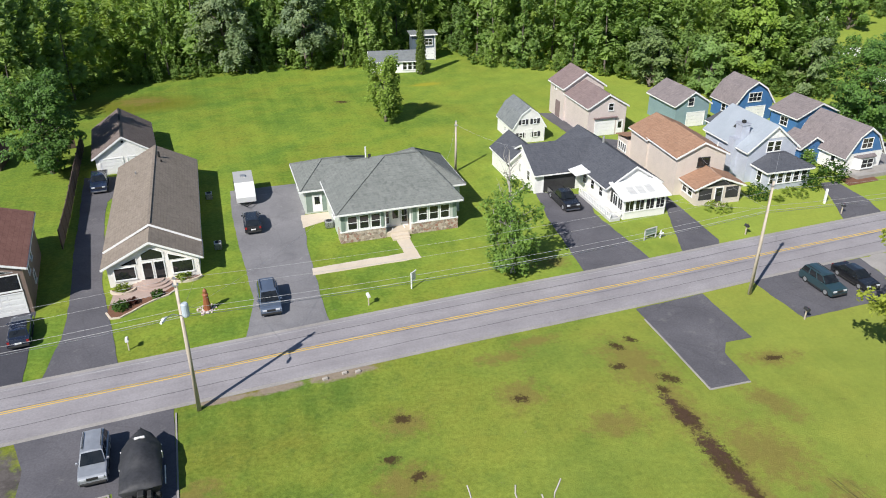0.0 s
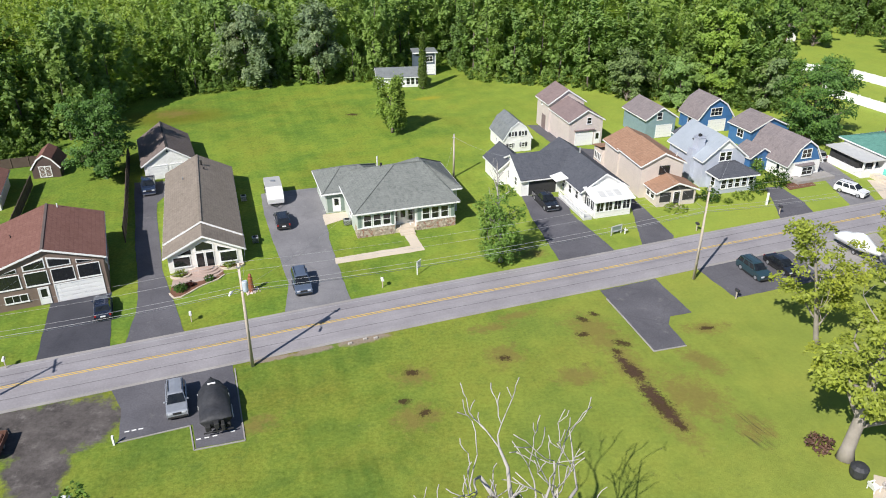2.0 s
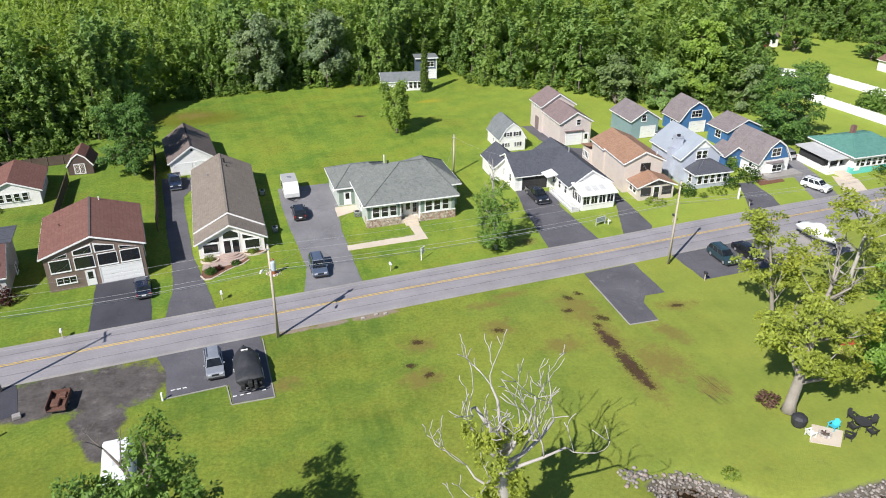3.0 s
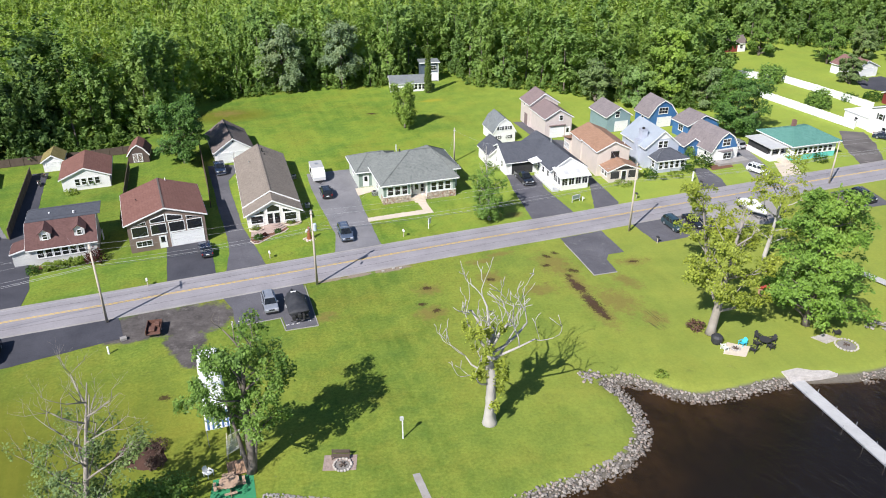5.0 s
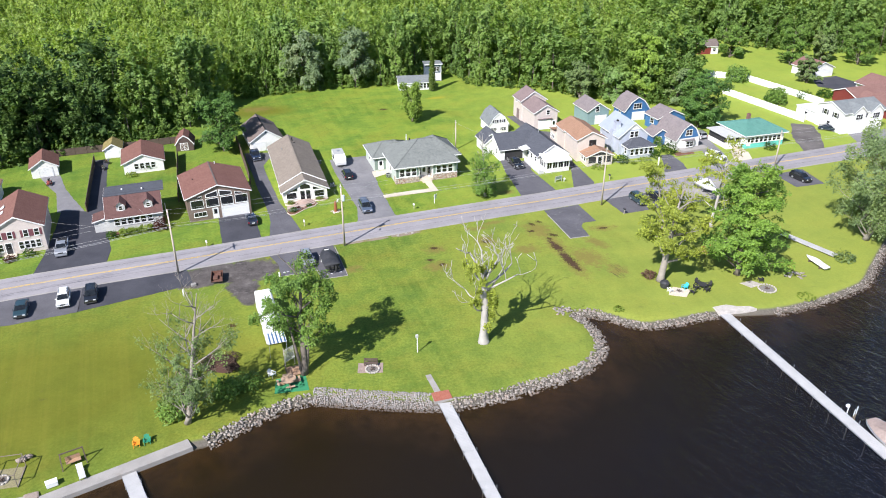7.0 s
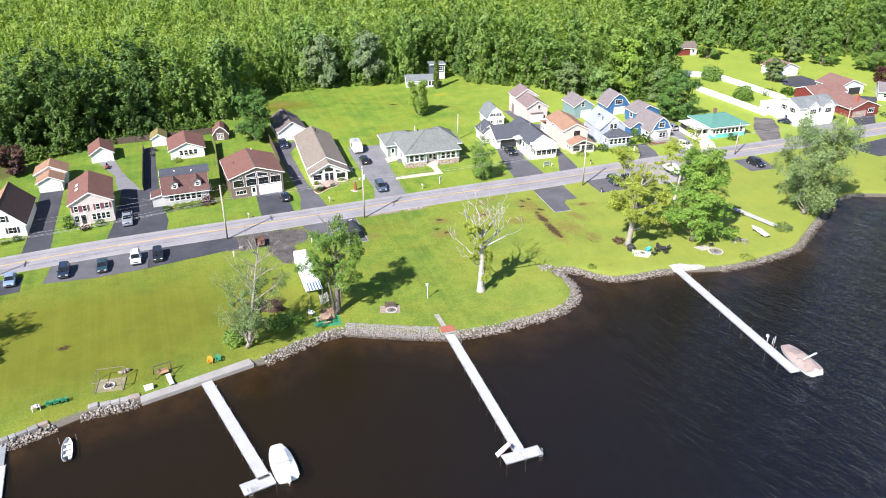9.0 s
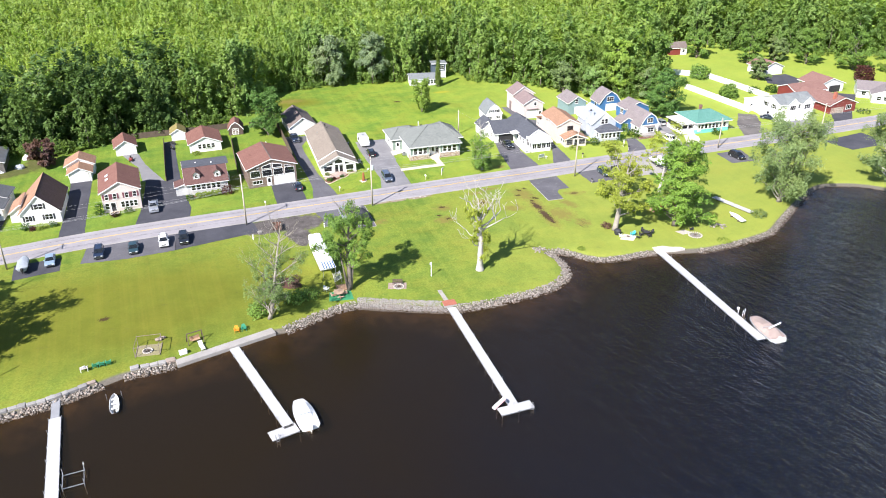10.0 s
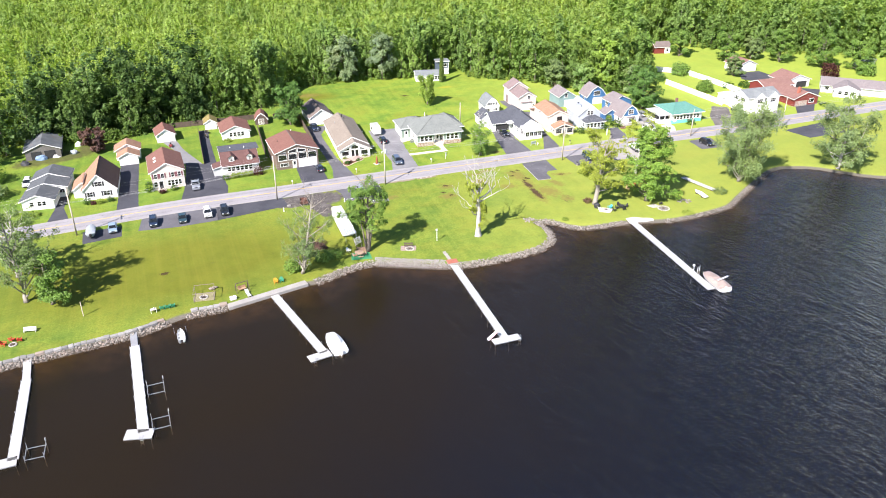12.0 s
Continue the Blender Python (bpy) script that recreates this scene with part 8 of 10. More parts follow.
def build_rocks():
    rng = random.Random(21)
    spots_ = []
    for i, (a, b) in enumerate(zip(SHORE, SHORE[1:])):
        if a.x < -100 or a.x > 84:
            continue
        d = (b - a)
        n = Vector((-d.y, d.x)).normalized()
        if -46.5 < a.x < -31.5 or 39.5 < a.x < 48.5:
            continue
        big = a.x < -46
        if -56.6 < a.x < -54.2:
            continue
        wide = 2.6 if -19.5 < a.x < -2 else 1.65 if a.x < 22 else 1.15
        count = max(1, round(d.length * wide / (0.11 if big else 0.017 if -19.5 < a.x < -2 else 0.048)))
        for _ in range(count):
            s = rng.uniform(0.22, 0.55) if big else rng.uniform(0.2, 0.46)
            if a.x > 49:
                s *= 0.75
            if -19.5 < a.x < -2:
                s *= 0.66
            o = rng.uniform(-0.9, 0.55) if big else rng.uniform(-1.0, wide - 0.5)
            q = a + d * rng.random() + n * o
            if (q - Vector((-1.95, 4.1))).length < 1.5:
                continue
            z = float(np.interp(o, *BANK)) + s * 0.2 + (0.09 if -0.6 < o < 0.9 else 0.02)
            spots_.append((q.x, q.y, z, s))
            if big:
                for _ in range(2):
                    o, s = rng.uniform(-1.1, 0.3), rng.uniform(0.2, 0.45)
                    q = a + d * rng.random() + n * o
                    spots_.append((q.x, q.y, float(np.interp(o, *BANK)) + s * 0.14, s))
    # a course of squared blocks along the west lawn's edge
    wall = thing("block_wall", "low wall of squared grey stone blocks along the lawn's edge", "stone wall", pose(0, 0, 0), kind="structure")
    bm = bmesh.new()
    bmesh.ops.create_cube(bm, size=1.0)
    bmesh.ops.bevel(bm, geom=bm.edges[:], offset=0.09, segments=1, affect="EDGES")
    cut = bpy.data.meshes.new("block")
    bm.to_mesh(cut), bm.free()
    cut.materials.append(M_BLOCK)
    left = 0.0
    for a, b in zip(SHORE, SHORE[1:]):
        if not -104 < a.x < -47 or -57.2 < a.x < -53.8:
            continue
        d = b - a
        n = Vector((-d.y, d.x)).normalized()
        while left < d.length:
            l = rng.uniform(0.8, 1.5)
            q = a + d.normalized() * (left + l / 2) + n * (1.0 + rng.uniform(-0.12, 0.12))
            ob = new("block", cut)
            ob.parent = wall
            ob.matrix_basis = pose(q.x, q.y, -0.12 + rng.uniform(-0.06, 0.06), rng.uniform(-4, 4), rng.uniform(-4, 4), math.degrees(math.atan2(d.y, d.x)) + rng.uniform(-6, 6)) @ Matrix.Diagonal((l, rng.uniform(0.6, 0.95), rng.uniform(0.45, 0.6), 1))
            left += l + 0.06
        left -= d.length
    # a ring of pale stones at the head of the inlet
    for k in range(46):
        q = Vector((16.6, 25.0)) + Vector((rng.gauss(0, 0.8), rng.gauss(0, 0.6)))
        spots_.append((q.x, q.y, 0.02, rng.uniform(0.3, 0.6)))
    near = sorted((q for q in spots_ if -2 < q[0] < 30), key=lambda q: (q[0] - 14) ** 2 + (q[1] - 12) ** 2)[:290]
    chosen = set(near)
    bank = thing("rock_bank", "bank of pale grey and brown stones along the lake", "rocks", pose(0, 0, 0), kind="structure")
    for x, y, z, s in near:
        ob = new("rock", rng.choice(ROCKS))
        ob.parent = bank
        ob.matrix_basis = pose(x, y, z, rng.uniform(-25, 25), rng.uniform(-25, 25), rng.uniform(0, 360)) @ Matrix.Diagonal((s * rng.uniform(0.8, 1.4), s, s * 0.85, 1))
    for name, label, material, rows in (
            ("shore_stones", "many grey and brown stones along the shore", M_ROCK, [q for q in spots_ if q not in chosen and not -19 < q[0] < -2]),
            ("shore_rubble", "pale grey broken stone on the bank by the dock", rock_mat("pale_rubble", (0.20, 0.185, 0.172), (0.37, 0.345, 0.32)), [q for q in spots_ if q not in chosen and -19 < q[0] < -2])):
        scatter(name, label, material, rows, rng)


def scatter(name, label, material, rows, rng):
    """Many stones in one mesh: rows are (x, y, z, size)."""
    V, F, base = [], [], 0
    for x, y, z, s in rows:
        k = rng.randrange(8)
        m = np.array((pose(0, 0, 0, rng.uniform(-25, 25), rng.uniform(-25, 25), rng.uniform(0, 360)) @ Matrix.Diagonal((s * rng.uniform(0.8, 1.4), s, s * 0.85, 1))).to_3x3())
        V.append(ROCK_V[k] @ m.T + np.array([x, y, z]))
        F.append(ROCK_F[k] + base)
        base += len(ROCK_V[k])
    me = from_arrays(name, np.concatenate(V), np.concatenate(F), material)
    tagged(new(name, me), label, "rocks", kind="stuff")


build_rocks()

# ---- trees ----
def leaf_cloud(centres, count, spread, size, seed, up=0.35, flat=0.8):
    """Leaf quads scattered round bough centres (x, y, z, radius): arrays of corners and faces."""
    rng = np.random.default_rng(seed)
    c = np.array(centres, float)
    pick = rng.choice(len(c), count, p=c[:, 3] ** 2 / (c[:, 3] ** 2).sum())
    d = rng.normal(size=(count, 3))
    d /= np.linalg.norm(d, axis=1)[:, None]
    rad = c[pick, 3] * (0.55 + 0.5 * rng.random(count) ** 0.6) * spread
    at = c[pick, :3] + d * rad[:, None] * np.array([1, 1, flat])
    n = d + rng.normal(size=(count, 3)) * 0.55 + np.array([0, 0, up])
    n /= np.linalg.norm(n, axis=1)[:, None]
    a = np.cross(n, rng.normal(size=(count, 3)))
    a /= np.linalg.norm(a, axis=1)[:, None]
    b = np.cross(n, a)
    s = (size * (0.6 + 0.8 * rng.random(count)))[:, None]
    q = np.stack([at - a * s * 0.75, at - b * s * 0.42 - n * s * 0.12, at + a * s * 0.8, at + b * s * 0.42 - n * s * 0.12], 1)
    return q


def leaf_sprays(tips, count, size, seed, fan=0.55, thick=0.16, droop=0.35, up=0.9, ragged=0.5, three=False):
    """Leaves on flat drooping sprays: tips are rows (x, y, z, way x, way y, way z, reach)."""
    rng = np.random.default_rng(seed)
    c = np.array(tips, float)
    pick = rng.choice(len(c), count, p=c[:, 6] ** 1.7 / (c[:, 6] ** 1.7).sum())
    d = c[pick, 3:6]
    d = d / np.maximum(np.linalg.norm(d, axis=1), 1e-6)[:, None]
    side = np.cross(d, np.array([0.0, 0.0, 1.0]))
    side /= np.maximum(np.linalg.norm(side, axis=1), 1e-6)[:, None]
    r = c[pick, 6]
    along = 1.35 * rng.random(count) ** 0.8 - 0.45
    across = rng.uniform(-1, 1, count) * fan * (1.0 - 0.55 * np.clip(along, 0, 1))
    fork = 0.25 * np.sin(along * 9.0 + pick * 1.7)
    at = c[pick, :3] + d * (along * r)[:, None] + side * ((across + fork * fan) * r)[:, None]
    at[:, 2] += rng.normal(size=count) * thick * r - droop * r * (np.clip(along, 0, 1.2) ** 2 + 0.8 * np.abs(across))
    n = d * 0.35 + rng.normal(size=(count, 3)) * ragged + np.array([-0.2, -0.3, up])
    n /= np.linalg.norm(n, axis=1)[:, None]
    a = np.cross(n, np.cross(d + rng.normal(size=(count, 3)) * 0.7, n))
    a /= np.maximum(np.linalg.norm(a, axis=1), 1e-6)[:, None]
    b = np.cross(n, a)
    s = (size * (0.55 + 0.9 * rng.random(count)))[:, None]
    if three:
        return np.stack([at - a * s * 0.8, at + b * s * 0.52 + a * s * 0.2, at + a * s * 0.55 - b * s * 0.5], 1)
    return np.stack([at - a * s * 0.75, at - b * s * 0.42 - n * s * 0.1, at + a * s * 0.8 - n * s * 0.16, at + b * s * 0.42 - n * s * 0.1], 1)


def crown_boughs(rng, height, width, base, n, taper=0.75, fat=0.26):
    """Bough centres filling an uneven crown from `base` to `height`."""
    out = []
    for k in range(n):
        f = (k + 0.5) / n
        z = base + (height - base) * f ** 0.85
        w = width * (math.sin(math.pi * min(1, 0.16 + 0.84 * f)) ** taper) * 0.5
        ang, r = k * 2.4 + rng.uniform(-0.5, 0.5), w * rng.uniform(0.35, 0.95)
        out.append((math.cos(ang) * r, math.sin(ang) * r, z + rng.uniform(-0.5, 0.4), width * fat * rng.uniform(0.7, 1.15)))
    return out


def proto(seed, height, width, base, boughs, leaves, size, fat=0.26, taper=0.75, droop=0.45, up=0.9, ragged=0.5, rise=0.25, thick=0.3):
    """A crown of unit height made of drooping sprays."""
    rng = random.Random(seed)
    tips = []
    for x, y, z, r in crown_boughs(rng, height, width, base, boughs, taper, fat):
        tips.append((x, y, z, x + rng.uniform(-0.1, 0.1) * width, y + rng.uniform(-0.1, 0.1) * width, rise * width, r))
    tips += [(0, 0, height * 0.93, 0.3, 0.1, 0.6, width * fat * 0.8), (0, 0, height * 0.96, -0.2, 0.2, 0.8, width * fat * 0.7)]
    return leaf_sprays(tips, leaves, size, seed, droop=droop, up=up, ragged=ragged, thick=thick, three=True)


def stand(name, label, spots_, protos, material, category="woods"):
    """Many trees as one mesh: spots_ rows are (x, y, z, turn, scale across, scale up, prototype)."""
    bits = []
    for x, y, z, turn, s, u, k in spots_:
        c, sn = math.cos(turn), math.sin(turn)
        m = np.array([[c * s, -sn * s, 0], [sn * s, c * s, 0], [0, 0, u]])
        bits.append(protos[k] @ m.T + np.array([x, y, z]))
    v = np.concatenate(bits).reshape(-1, 3)
    return tagged(new(name, from_arrays(name, v, np.arange(len(v)).reshape(-1, 3), material)), label, category, kind="stuff")


WOOD_EDGE = [(-400, 20), (-150, 40), (-131, 52), (-127, 68), (-118, 77), (-108, 78), (-98, 85), (-88, 94), (-66, 107), (-62, 136), (-40, 146), (-14, 151), (-7, 164), (3, 163), (7, 150), (20, 148), (34, 142), (45, 136), (56, 131), (66, 128), (74, 150), (79, 200), (100, 205), (112, 196), (140, 190), (175, 176), (400, 150)]
EDGE_X, EDGE_Y = np.array(WOOD_EDGE).T


def wood_edge(x):
    return float(np.interp(x, EDGE_X, EDGE_Y))


def build_woods():
    rng = random.Random(5)
    near = [proto(100 + k, 1.0, (0.62, 0.5, 0.56, 0.44, 0.66, 0.54)[k], 0.04, 36, 1450, 0.046, fat=0.2, taper=(0.75, 0.55, 1.0)[k % 3], ragged=0.6) for k in range(6)]
    far = [proto(200 + k, 1.0, (0.56, 0.48, 0.6, 0.5, 0.44)[k], 0.12, 20, 470, 0.058, fat=0.26, taper=(0.6, 0.9)[k % 2], ragged=0.5) for k in range(5)]
    thin = [proto(230 + k, 1.0, 0.36, 0.1, 12, 215, 0.066, fat=0.34, droop=0.1, up=0.9, ragged=0.6, rise=1.4) for k in range(5)] + [proto(260 + k, 1.0, 0.36, 0.2, 10, 145, 0.08, fat=0.36, droop=0.1, up=0.9, ragged=0.6, rise=1.4) for k in range(5)]
    front, back, young = [], [], []
    step = 4.4
    for j in range(int(320 / step)):
        for i in range(int(560 / step)):
            x, y = -270 + (i + 0.5 * (j % 2)) * step + rng.uniform(-1.9, 1.9), 20 + j * step + rng.uniform(-1.9, 1.9)
            gap = y - wood_edge(x)
            if gap < 1.5 or abs(x) > 0.52 * (y + 139) + 30:
                continue
            if rng.random() < (0.1 if gap < 10 else 0.05):
                continue
            deep = (34 if x < -70 else 24 if x < -50 else 19) + 9 * noise.noise((x * 0.03, y * 0.03, 4.0))
            if gap > deep and x < 75 + 10 * noise.noise((y * 0.05, 2.0, 0.0)):
                if rng.random() < 0.035:
                    hh = rng.uniform(10.0, 14.0)
                    back.append((x, y, -0.3, rng.uniform(0, 6.3), hh * 0.8, hh, rng.randrange(5)))
                    continue
                for q in range(2):
                    hh = rng.uniform(6.5, 10.0) * (1.0 if gap > 45 else 1.2) * (1.0 + 0.25 * noise.noise((x * 0.05, y * 0.05, 9.0)))
                    young.append((x + rng.uniform(-2, 2), y + rng.uniform(-2, 2), -0.3, rng.uniform(0, 6.3), hh * rng.uniform(0.75, 1.1), hh, rng.randrange(5) + (5 if y > 190 else 0)))
                continue
            hh = rng.uniform(11.0, 18.5)
            if gap < 5:
                hh *= rng.uniform(0.5, 0.95)
            w = hh * rng.uniform(0.7, 1.2)
            (front if gap < (18 if x < -45 else 12) else back).append((x, y, -0.3, rng.uniform(0, 6.3), w, hh, rng.randrange(6) if gap < (18 if x < -45 else 12) else rng.randrange(5)))
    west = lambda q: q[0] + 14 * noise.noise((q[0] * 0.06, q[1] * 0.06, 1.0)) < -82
    stand("woodland_edge", "dense green broadleaf trees along the wood's edge", [q for q in front if not west(q)], near, M_PALEEDGE)
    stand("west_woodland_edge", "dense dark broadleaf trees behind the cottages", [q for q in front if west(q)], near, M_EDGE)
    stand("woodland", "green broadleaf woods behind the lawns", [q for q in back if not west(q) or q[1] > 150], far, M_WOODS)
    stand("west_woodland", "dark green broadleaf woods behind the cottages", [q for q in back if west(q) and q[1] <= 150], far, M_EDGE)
    stand("young_woodland", "light green young growth reaching to the distance", young, thin, M_YOUNG)
    stems = bmesh.new()
    for x, y, z, t, w, hh, k in young[::11]:
        tube(stems, [(x, y, 0), (x + rng.uniform(-.4, .4), y, hh * 1.04)], [0.1, 0.03], 4, False)
    tagged(part("bare_stems", stems, M_DEADBARK), "thin pale stems among the young growth", "woods", kind="stuff")
    # undergrowth along the edge
    brush = []
    for k in range(560):
        x = rng.uniform(-135, 170)
        brush.append((x, wood_edge(x) + rng.uniform(-0.8, 2.6), -0.2, rng.uniform(0, 6.3), rng.uniform(2.6, 5.0), rng.uniform(1.2, 3.4), rng.randrange(5)))
    stand("undergrowth", "tangled green brush at the wood's edge", brush, thin, M_PALEEDGE, "brush")
    # bare stems among the crowns
    bm = bmesh.new()
    for x, y, z, t, w, hh, k in front[::2]:
        tube(bm, [(x, y, 0), (x + rng.uniform(-.3, .3), y, hh * 0.4), (x + rng.uniform(-.6, .6), y, hh * 0.85)], [0.22, 0.16, 0.04], 5, False)
    tagged(part("tree_stems", bm, M_BARK), "grey tree stems inside the wood's edge", "woods", kind="stuff")


build_woods()


def limbs(bm, rng, start, way, length, radius, depth, tips, bend=0.35, split=(2, 3), shrink=0.68, lift=0.12, thin=0.72, least=0.0):
    """A branching limb; tips gathers the ends."""
    pts, rad = [Vector(start)], [radius]
    d = Vector(way).normalized()
    n = 3
    for k in range(n):
        d = (d + Vector((rng.uniform(-1, 1), rng.uniform(-1, 1), rng.uniform(-0.6, 1) + lift)) * bend * 0.5).normalized()
        pts.append(pts[-1] + d * length / n)
        rad.append(max(least, radius * (1 - 0.5 * (k + 1) / n)))
    tube(bm, pts, rad, 7 if radius > 0.1 else 5 if radius > 0.04 else 4, True)
    tips.append((pts[-1], depth, rad[-1], d.copy()))
    if depth <= 0:
        return
    for k in range(rng.randint(*split)):
        at = rng.choice((1, 2, 3)) if k else 3
        side = Vector((rng.uniform(-1, 1), rng.uniform(-1, 1), rng.uniform(-0.2, 0.7))).normalized()
        limbs(bm, rng, pts[at], d * 0.75 + side * 0.85, length * shrink * rng.uniform(0.8, 1.15), rad[at] * thin, depth - 1, tips, bend, split, shrink, lift, thin, least)


def tree(name, label, x, y, seed, height, trunk_r, crown, material, bark=None, lean=(0, 0), leaves=2600, size=0.34, clear=0.3, boughs=5, depth=2, spread=0.55, group="lakeside trees", bough_r=1.0, way=0.6, zone=(0, 99), cone=0.0, full=1.0, fan=0.6, droop=0.4, thick=0.16):
    """trunk with limbs, and leaves round the limb tips. crown: width of the crown."""
    rng = random.Random(seed)
    t = thing(name, label, "tree", pose(x, y, 0), group)
    bm = bmesh.new()
    pts = [Vector((lean[0] * f + rng.uniform(-0.15, 0.15) * (f > 0), lean[1] * f + rng.uniform(-0.15, 0.15) * (f > 0), height * 0.82 * f)) for f in (0, 0.06, 0.25, 0.5, 0.75, 1.0)]
    tube(bm, pts, [trunk_r * q for q in (1.45, 1.05, 0.9, 0.66, 0.42, 0.14)], 10)
    tips = [(pts[-1], 0, 0.1, Vector((0.2, 0.1, 1)))]
    for k in range(boughs):
        f = clear + (0.95 - clear) * (k + rng.uniform(0, 0.6)) / boughs
        i = min(int(f * 5), 4)
        src = pts[i].lerp(pts[i + 1], f * 5 - i) if i < 5 else pts[-1]
        a = k * 2.4 + rng.uniform(-0.4, 0.4)
        reach = crown * 0.5 * spread * ((1.15 - 0.6 * abs(f - 0.5)) * (1 - cone) + cone * 1.5 * (1.05 - f))
        limbs(bm, rng, src, (math.cos(a), math.sin(a), way + rng.uniform(-0.2, 0.3)), reach, trunk_r * (0.5 - 0.25 * f), depth, tips)
    part("trunk", bm, bark or M_BARK, t, smooth=True)
    if leaves:
        rows = []
        for q, d, r, w in tips:
            if zone[0] < q.z < zone[1] and rng.random() < full:
                out = Vector((q.x - lean[0] * q.z / height, q.y - lean[1] * q.z / height, 0))
                go = w * 0.6 + out.normalized() * 0.7 if out.length > 0.3 else w
                rows.append((*q, go.x, go.y, min(go.z, 0.5) * 0.6, bough_r * rng.uniform(0.8, 1.6)))
        v = leaf_sprays(rows, leaves, size, seed, fan=fan, droop=droop, thick=thick).reshape(-1, 3)
        ob = new("crown", from_arrays("crown", v, np.arange(len(v)).reshape(-1, 4), material))
        ob.parent = t
    return t


def dead_tree(label, x, y, seed):
    """A straight bleached trunk that forks into stout rising bare limbs."""
    rng = random.Random(seed)
    t = thing("dead_tree", label, "tree", pose(x, y, 0), "lakeside trees")
    bm = bmesh.new()
    tube(bm, [(0, 0, -0.2), (0, 0, 0.25), (0, 0.02, 1.2), (0.05, 0.05, 3.5), (0.0, 0.1, 6.2), (-0.1, 0.15, 7.0), (-0.15, 0.2, 9.0), (-0.2, 0.28, 10.4), (0.05, 0.3, 12.2)], [0.95, 0.78, 0.64, 0.58, 0.56, 0.62, 0.5, 0.4, 0.22], 12)
    tips = []
    for z, a, up, l, r in ((12.0, 85, 2.2, 3.4, 0.2), (11.4, 230, 1.5, 3.0, 0.17), (10.0, 190, 1.5, 4.4, 0.28), (10.2, 345, 1.7, 4.6, 0.28), (9.6, 265, 1.6, 3.8, 0.22), (9.2, 165, 0.8, 4.2, 0.2), (9.0, 10, 0.75, 5.0, 0.24), (8.2, 355, 0.45, 5.2, 0.2), (7.6, 30, 0.3, 4.4, 0.17), (6.4, 185, 0.35, 3.2, 0.16), (5.2, 195, 0.02, 3.2, 0.15)):
        limbs(bm, rng, (-0.02 * z, 0.027 * z, z), (math.cos(radians(a)), math.sin(radians(a)), up), l * 1.05, r * 0.82, 3, tips, 0.85, (2, 2), 0.66, 0.2, 0.74, 0.035)
    part("trunk", bm, M_DEADBARK, t, smooth=True)
    rows = [(*q, w.x, w.y, 0.1, rng.uniform(0.5, 0.9)) for q, d, r, w in tips if q.z < 13.5 and q.x * q.x + q.y * q.y < 7 and rng.random() < 0.55]
    for z, a, r in ((3.2, 300, 0.9), (4.4, 20, 0.9), (6.6, 350, 1.2), (7.2, 20, 1.2), (8.0, 330, 1.1), (7.0, 190, 0.9), (8.8, 200, 0.8), (10.5, 250, 0.9), (11.5, 90, 0.9), (12.5, 240, 0.8), (6.8, 200, 0.8)):
        rows.append((0.8 * math.cos(radians(a)), 0.8 * math.sin(radians(a)), z, math.cos(radians(a)), math.sin(radians(a)), 0.2, r))
    v = leaf_sprays(rows, 2900, 0.2, seed, thick=0.4).reshape(-1, 3)
    ob = new("crown", from_arrays("crown", v, np.arange(len(v)).reshape(-1, 4), M_LEAFY))
    ob.parent = t


dead_tree("tall bleached half-dead tree with bare limbs and few leaves", 4.1, 16.5, 3)
leafy = tree("leafy_tree", "leafy green tree beside the camper on the shore", -20.4, 9.2, 11, 19.5, 0.42, 9.6, M_LEAF, lean=(0.5, 0.8), leaves=12500, size=0.2, clear=0.34, boughs=15, depth=2, bough_r=0.95, way=0.7, full=0.85, thick=0.25, zone=(0, 16.0))
for dx, dy, top in ((-1.6, 0.4, 8.5), (1.5, 0.9, 9.5), (-0.4, 1.6, 10.5)):
    bm = bmesh.new()
    tube(bm, [(dx * 0.15, dy * 0.15, -0.1), (dx * 0.3, dy * 0.3, 1.6), (dx * 0.6, dy * 0.7, top * 0.55), (dx, dy, top)], [0.3, 0.24, 0.17, 0.06], 8)
    part("stem", bm, M_BARK, leafy, smooth=True)
tree("sparse_tree", "thin half-bare tree with wispy greenery round its foot", -33.2, -0.7, 23, 21.5, 0.32, 11.5, M_LEAFW, M_GREYBARK, (3.4, 1.6), 7200, 0.18, 0.08, 24, 3, 0.58, bough_r=0.7, zone=(0, 12.5), way=0.9, full=0.65, thick=0.35)
tree("yellowing_tree", "leaning pale-barked tree with yellow-green leaves", 33.8, 33.6, 31, 19, 0.55, 11.0, M_LEAFY, M_GREYBARK, (2.0, 1.6), 8500, 0.23, 0.34, 13, 2, 0.5, bough_r=1.2, zone=(0, 13.5), full=0.85)
tree("maple_tree", "broad green maple with drooping boughs on the shore", 47.0, 35.7, 37, 23, 0.42, 11.0, M_MAPLE, cone=0.45, leaves=24000, size=0.25, clear=0.15, boughs=32, depth=2, bough_r=1.4, way=0.3, droop=0.5, thick=0.1)
tree("sparse_tree", "thin grey tree with scattered yellow leaves", 48.4, 53.7, 41, 17, 0.32, 11, M_LEAFY, M_DEADBARK, (1, 0.5), 3800, 0.24, 0.3, 9, 2, 0.55, bough_r=1.0)
tree("sparse_tree", "thin grey tree with scattered yellow leaves by the car park", 38.8, 50.5, 45, 15, 0.26, 9, M_LEAFY, M_GREYBARK, (-2.6, 0.5), 4000, 0.24, 0.3, 8, 2, 0.55, bough_r=1.0)
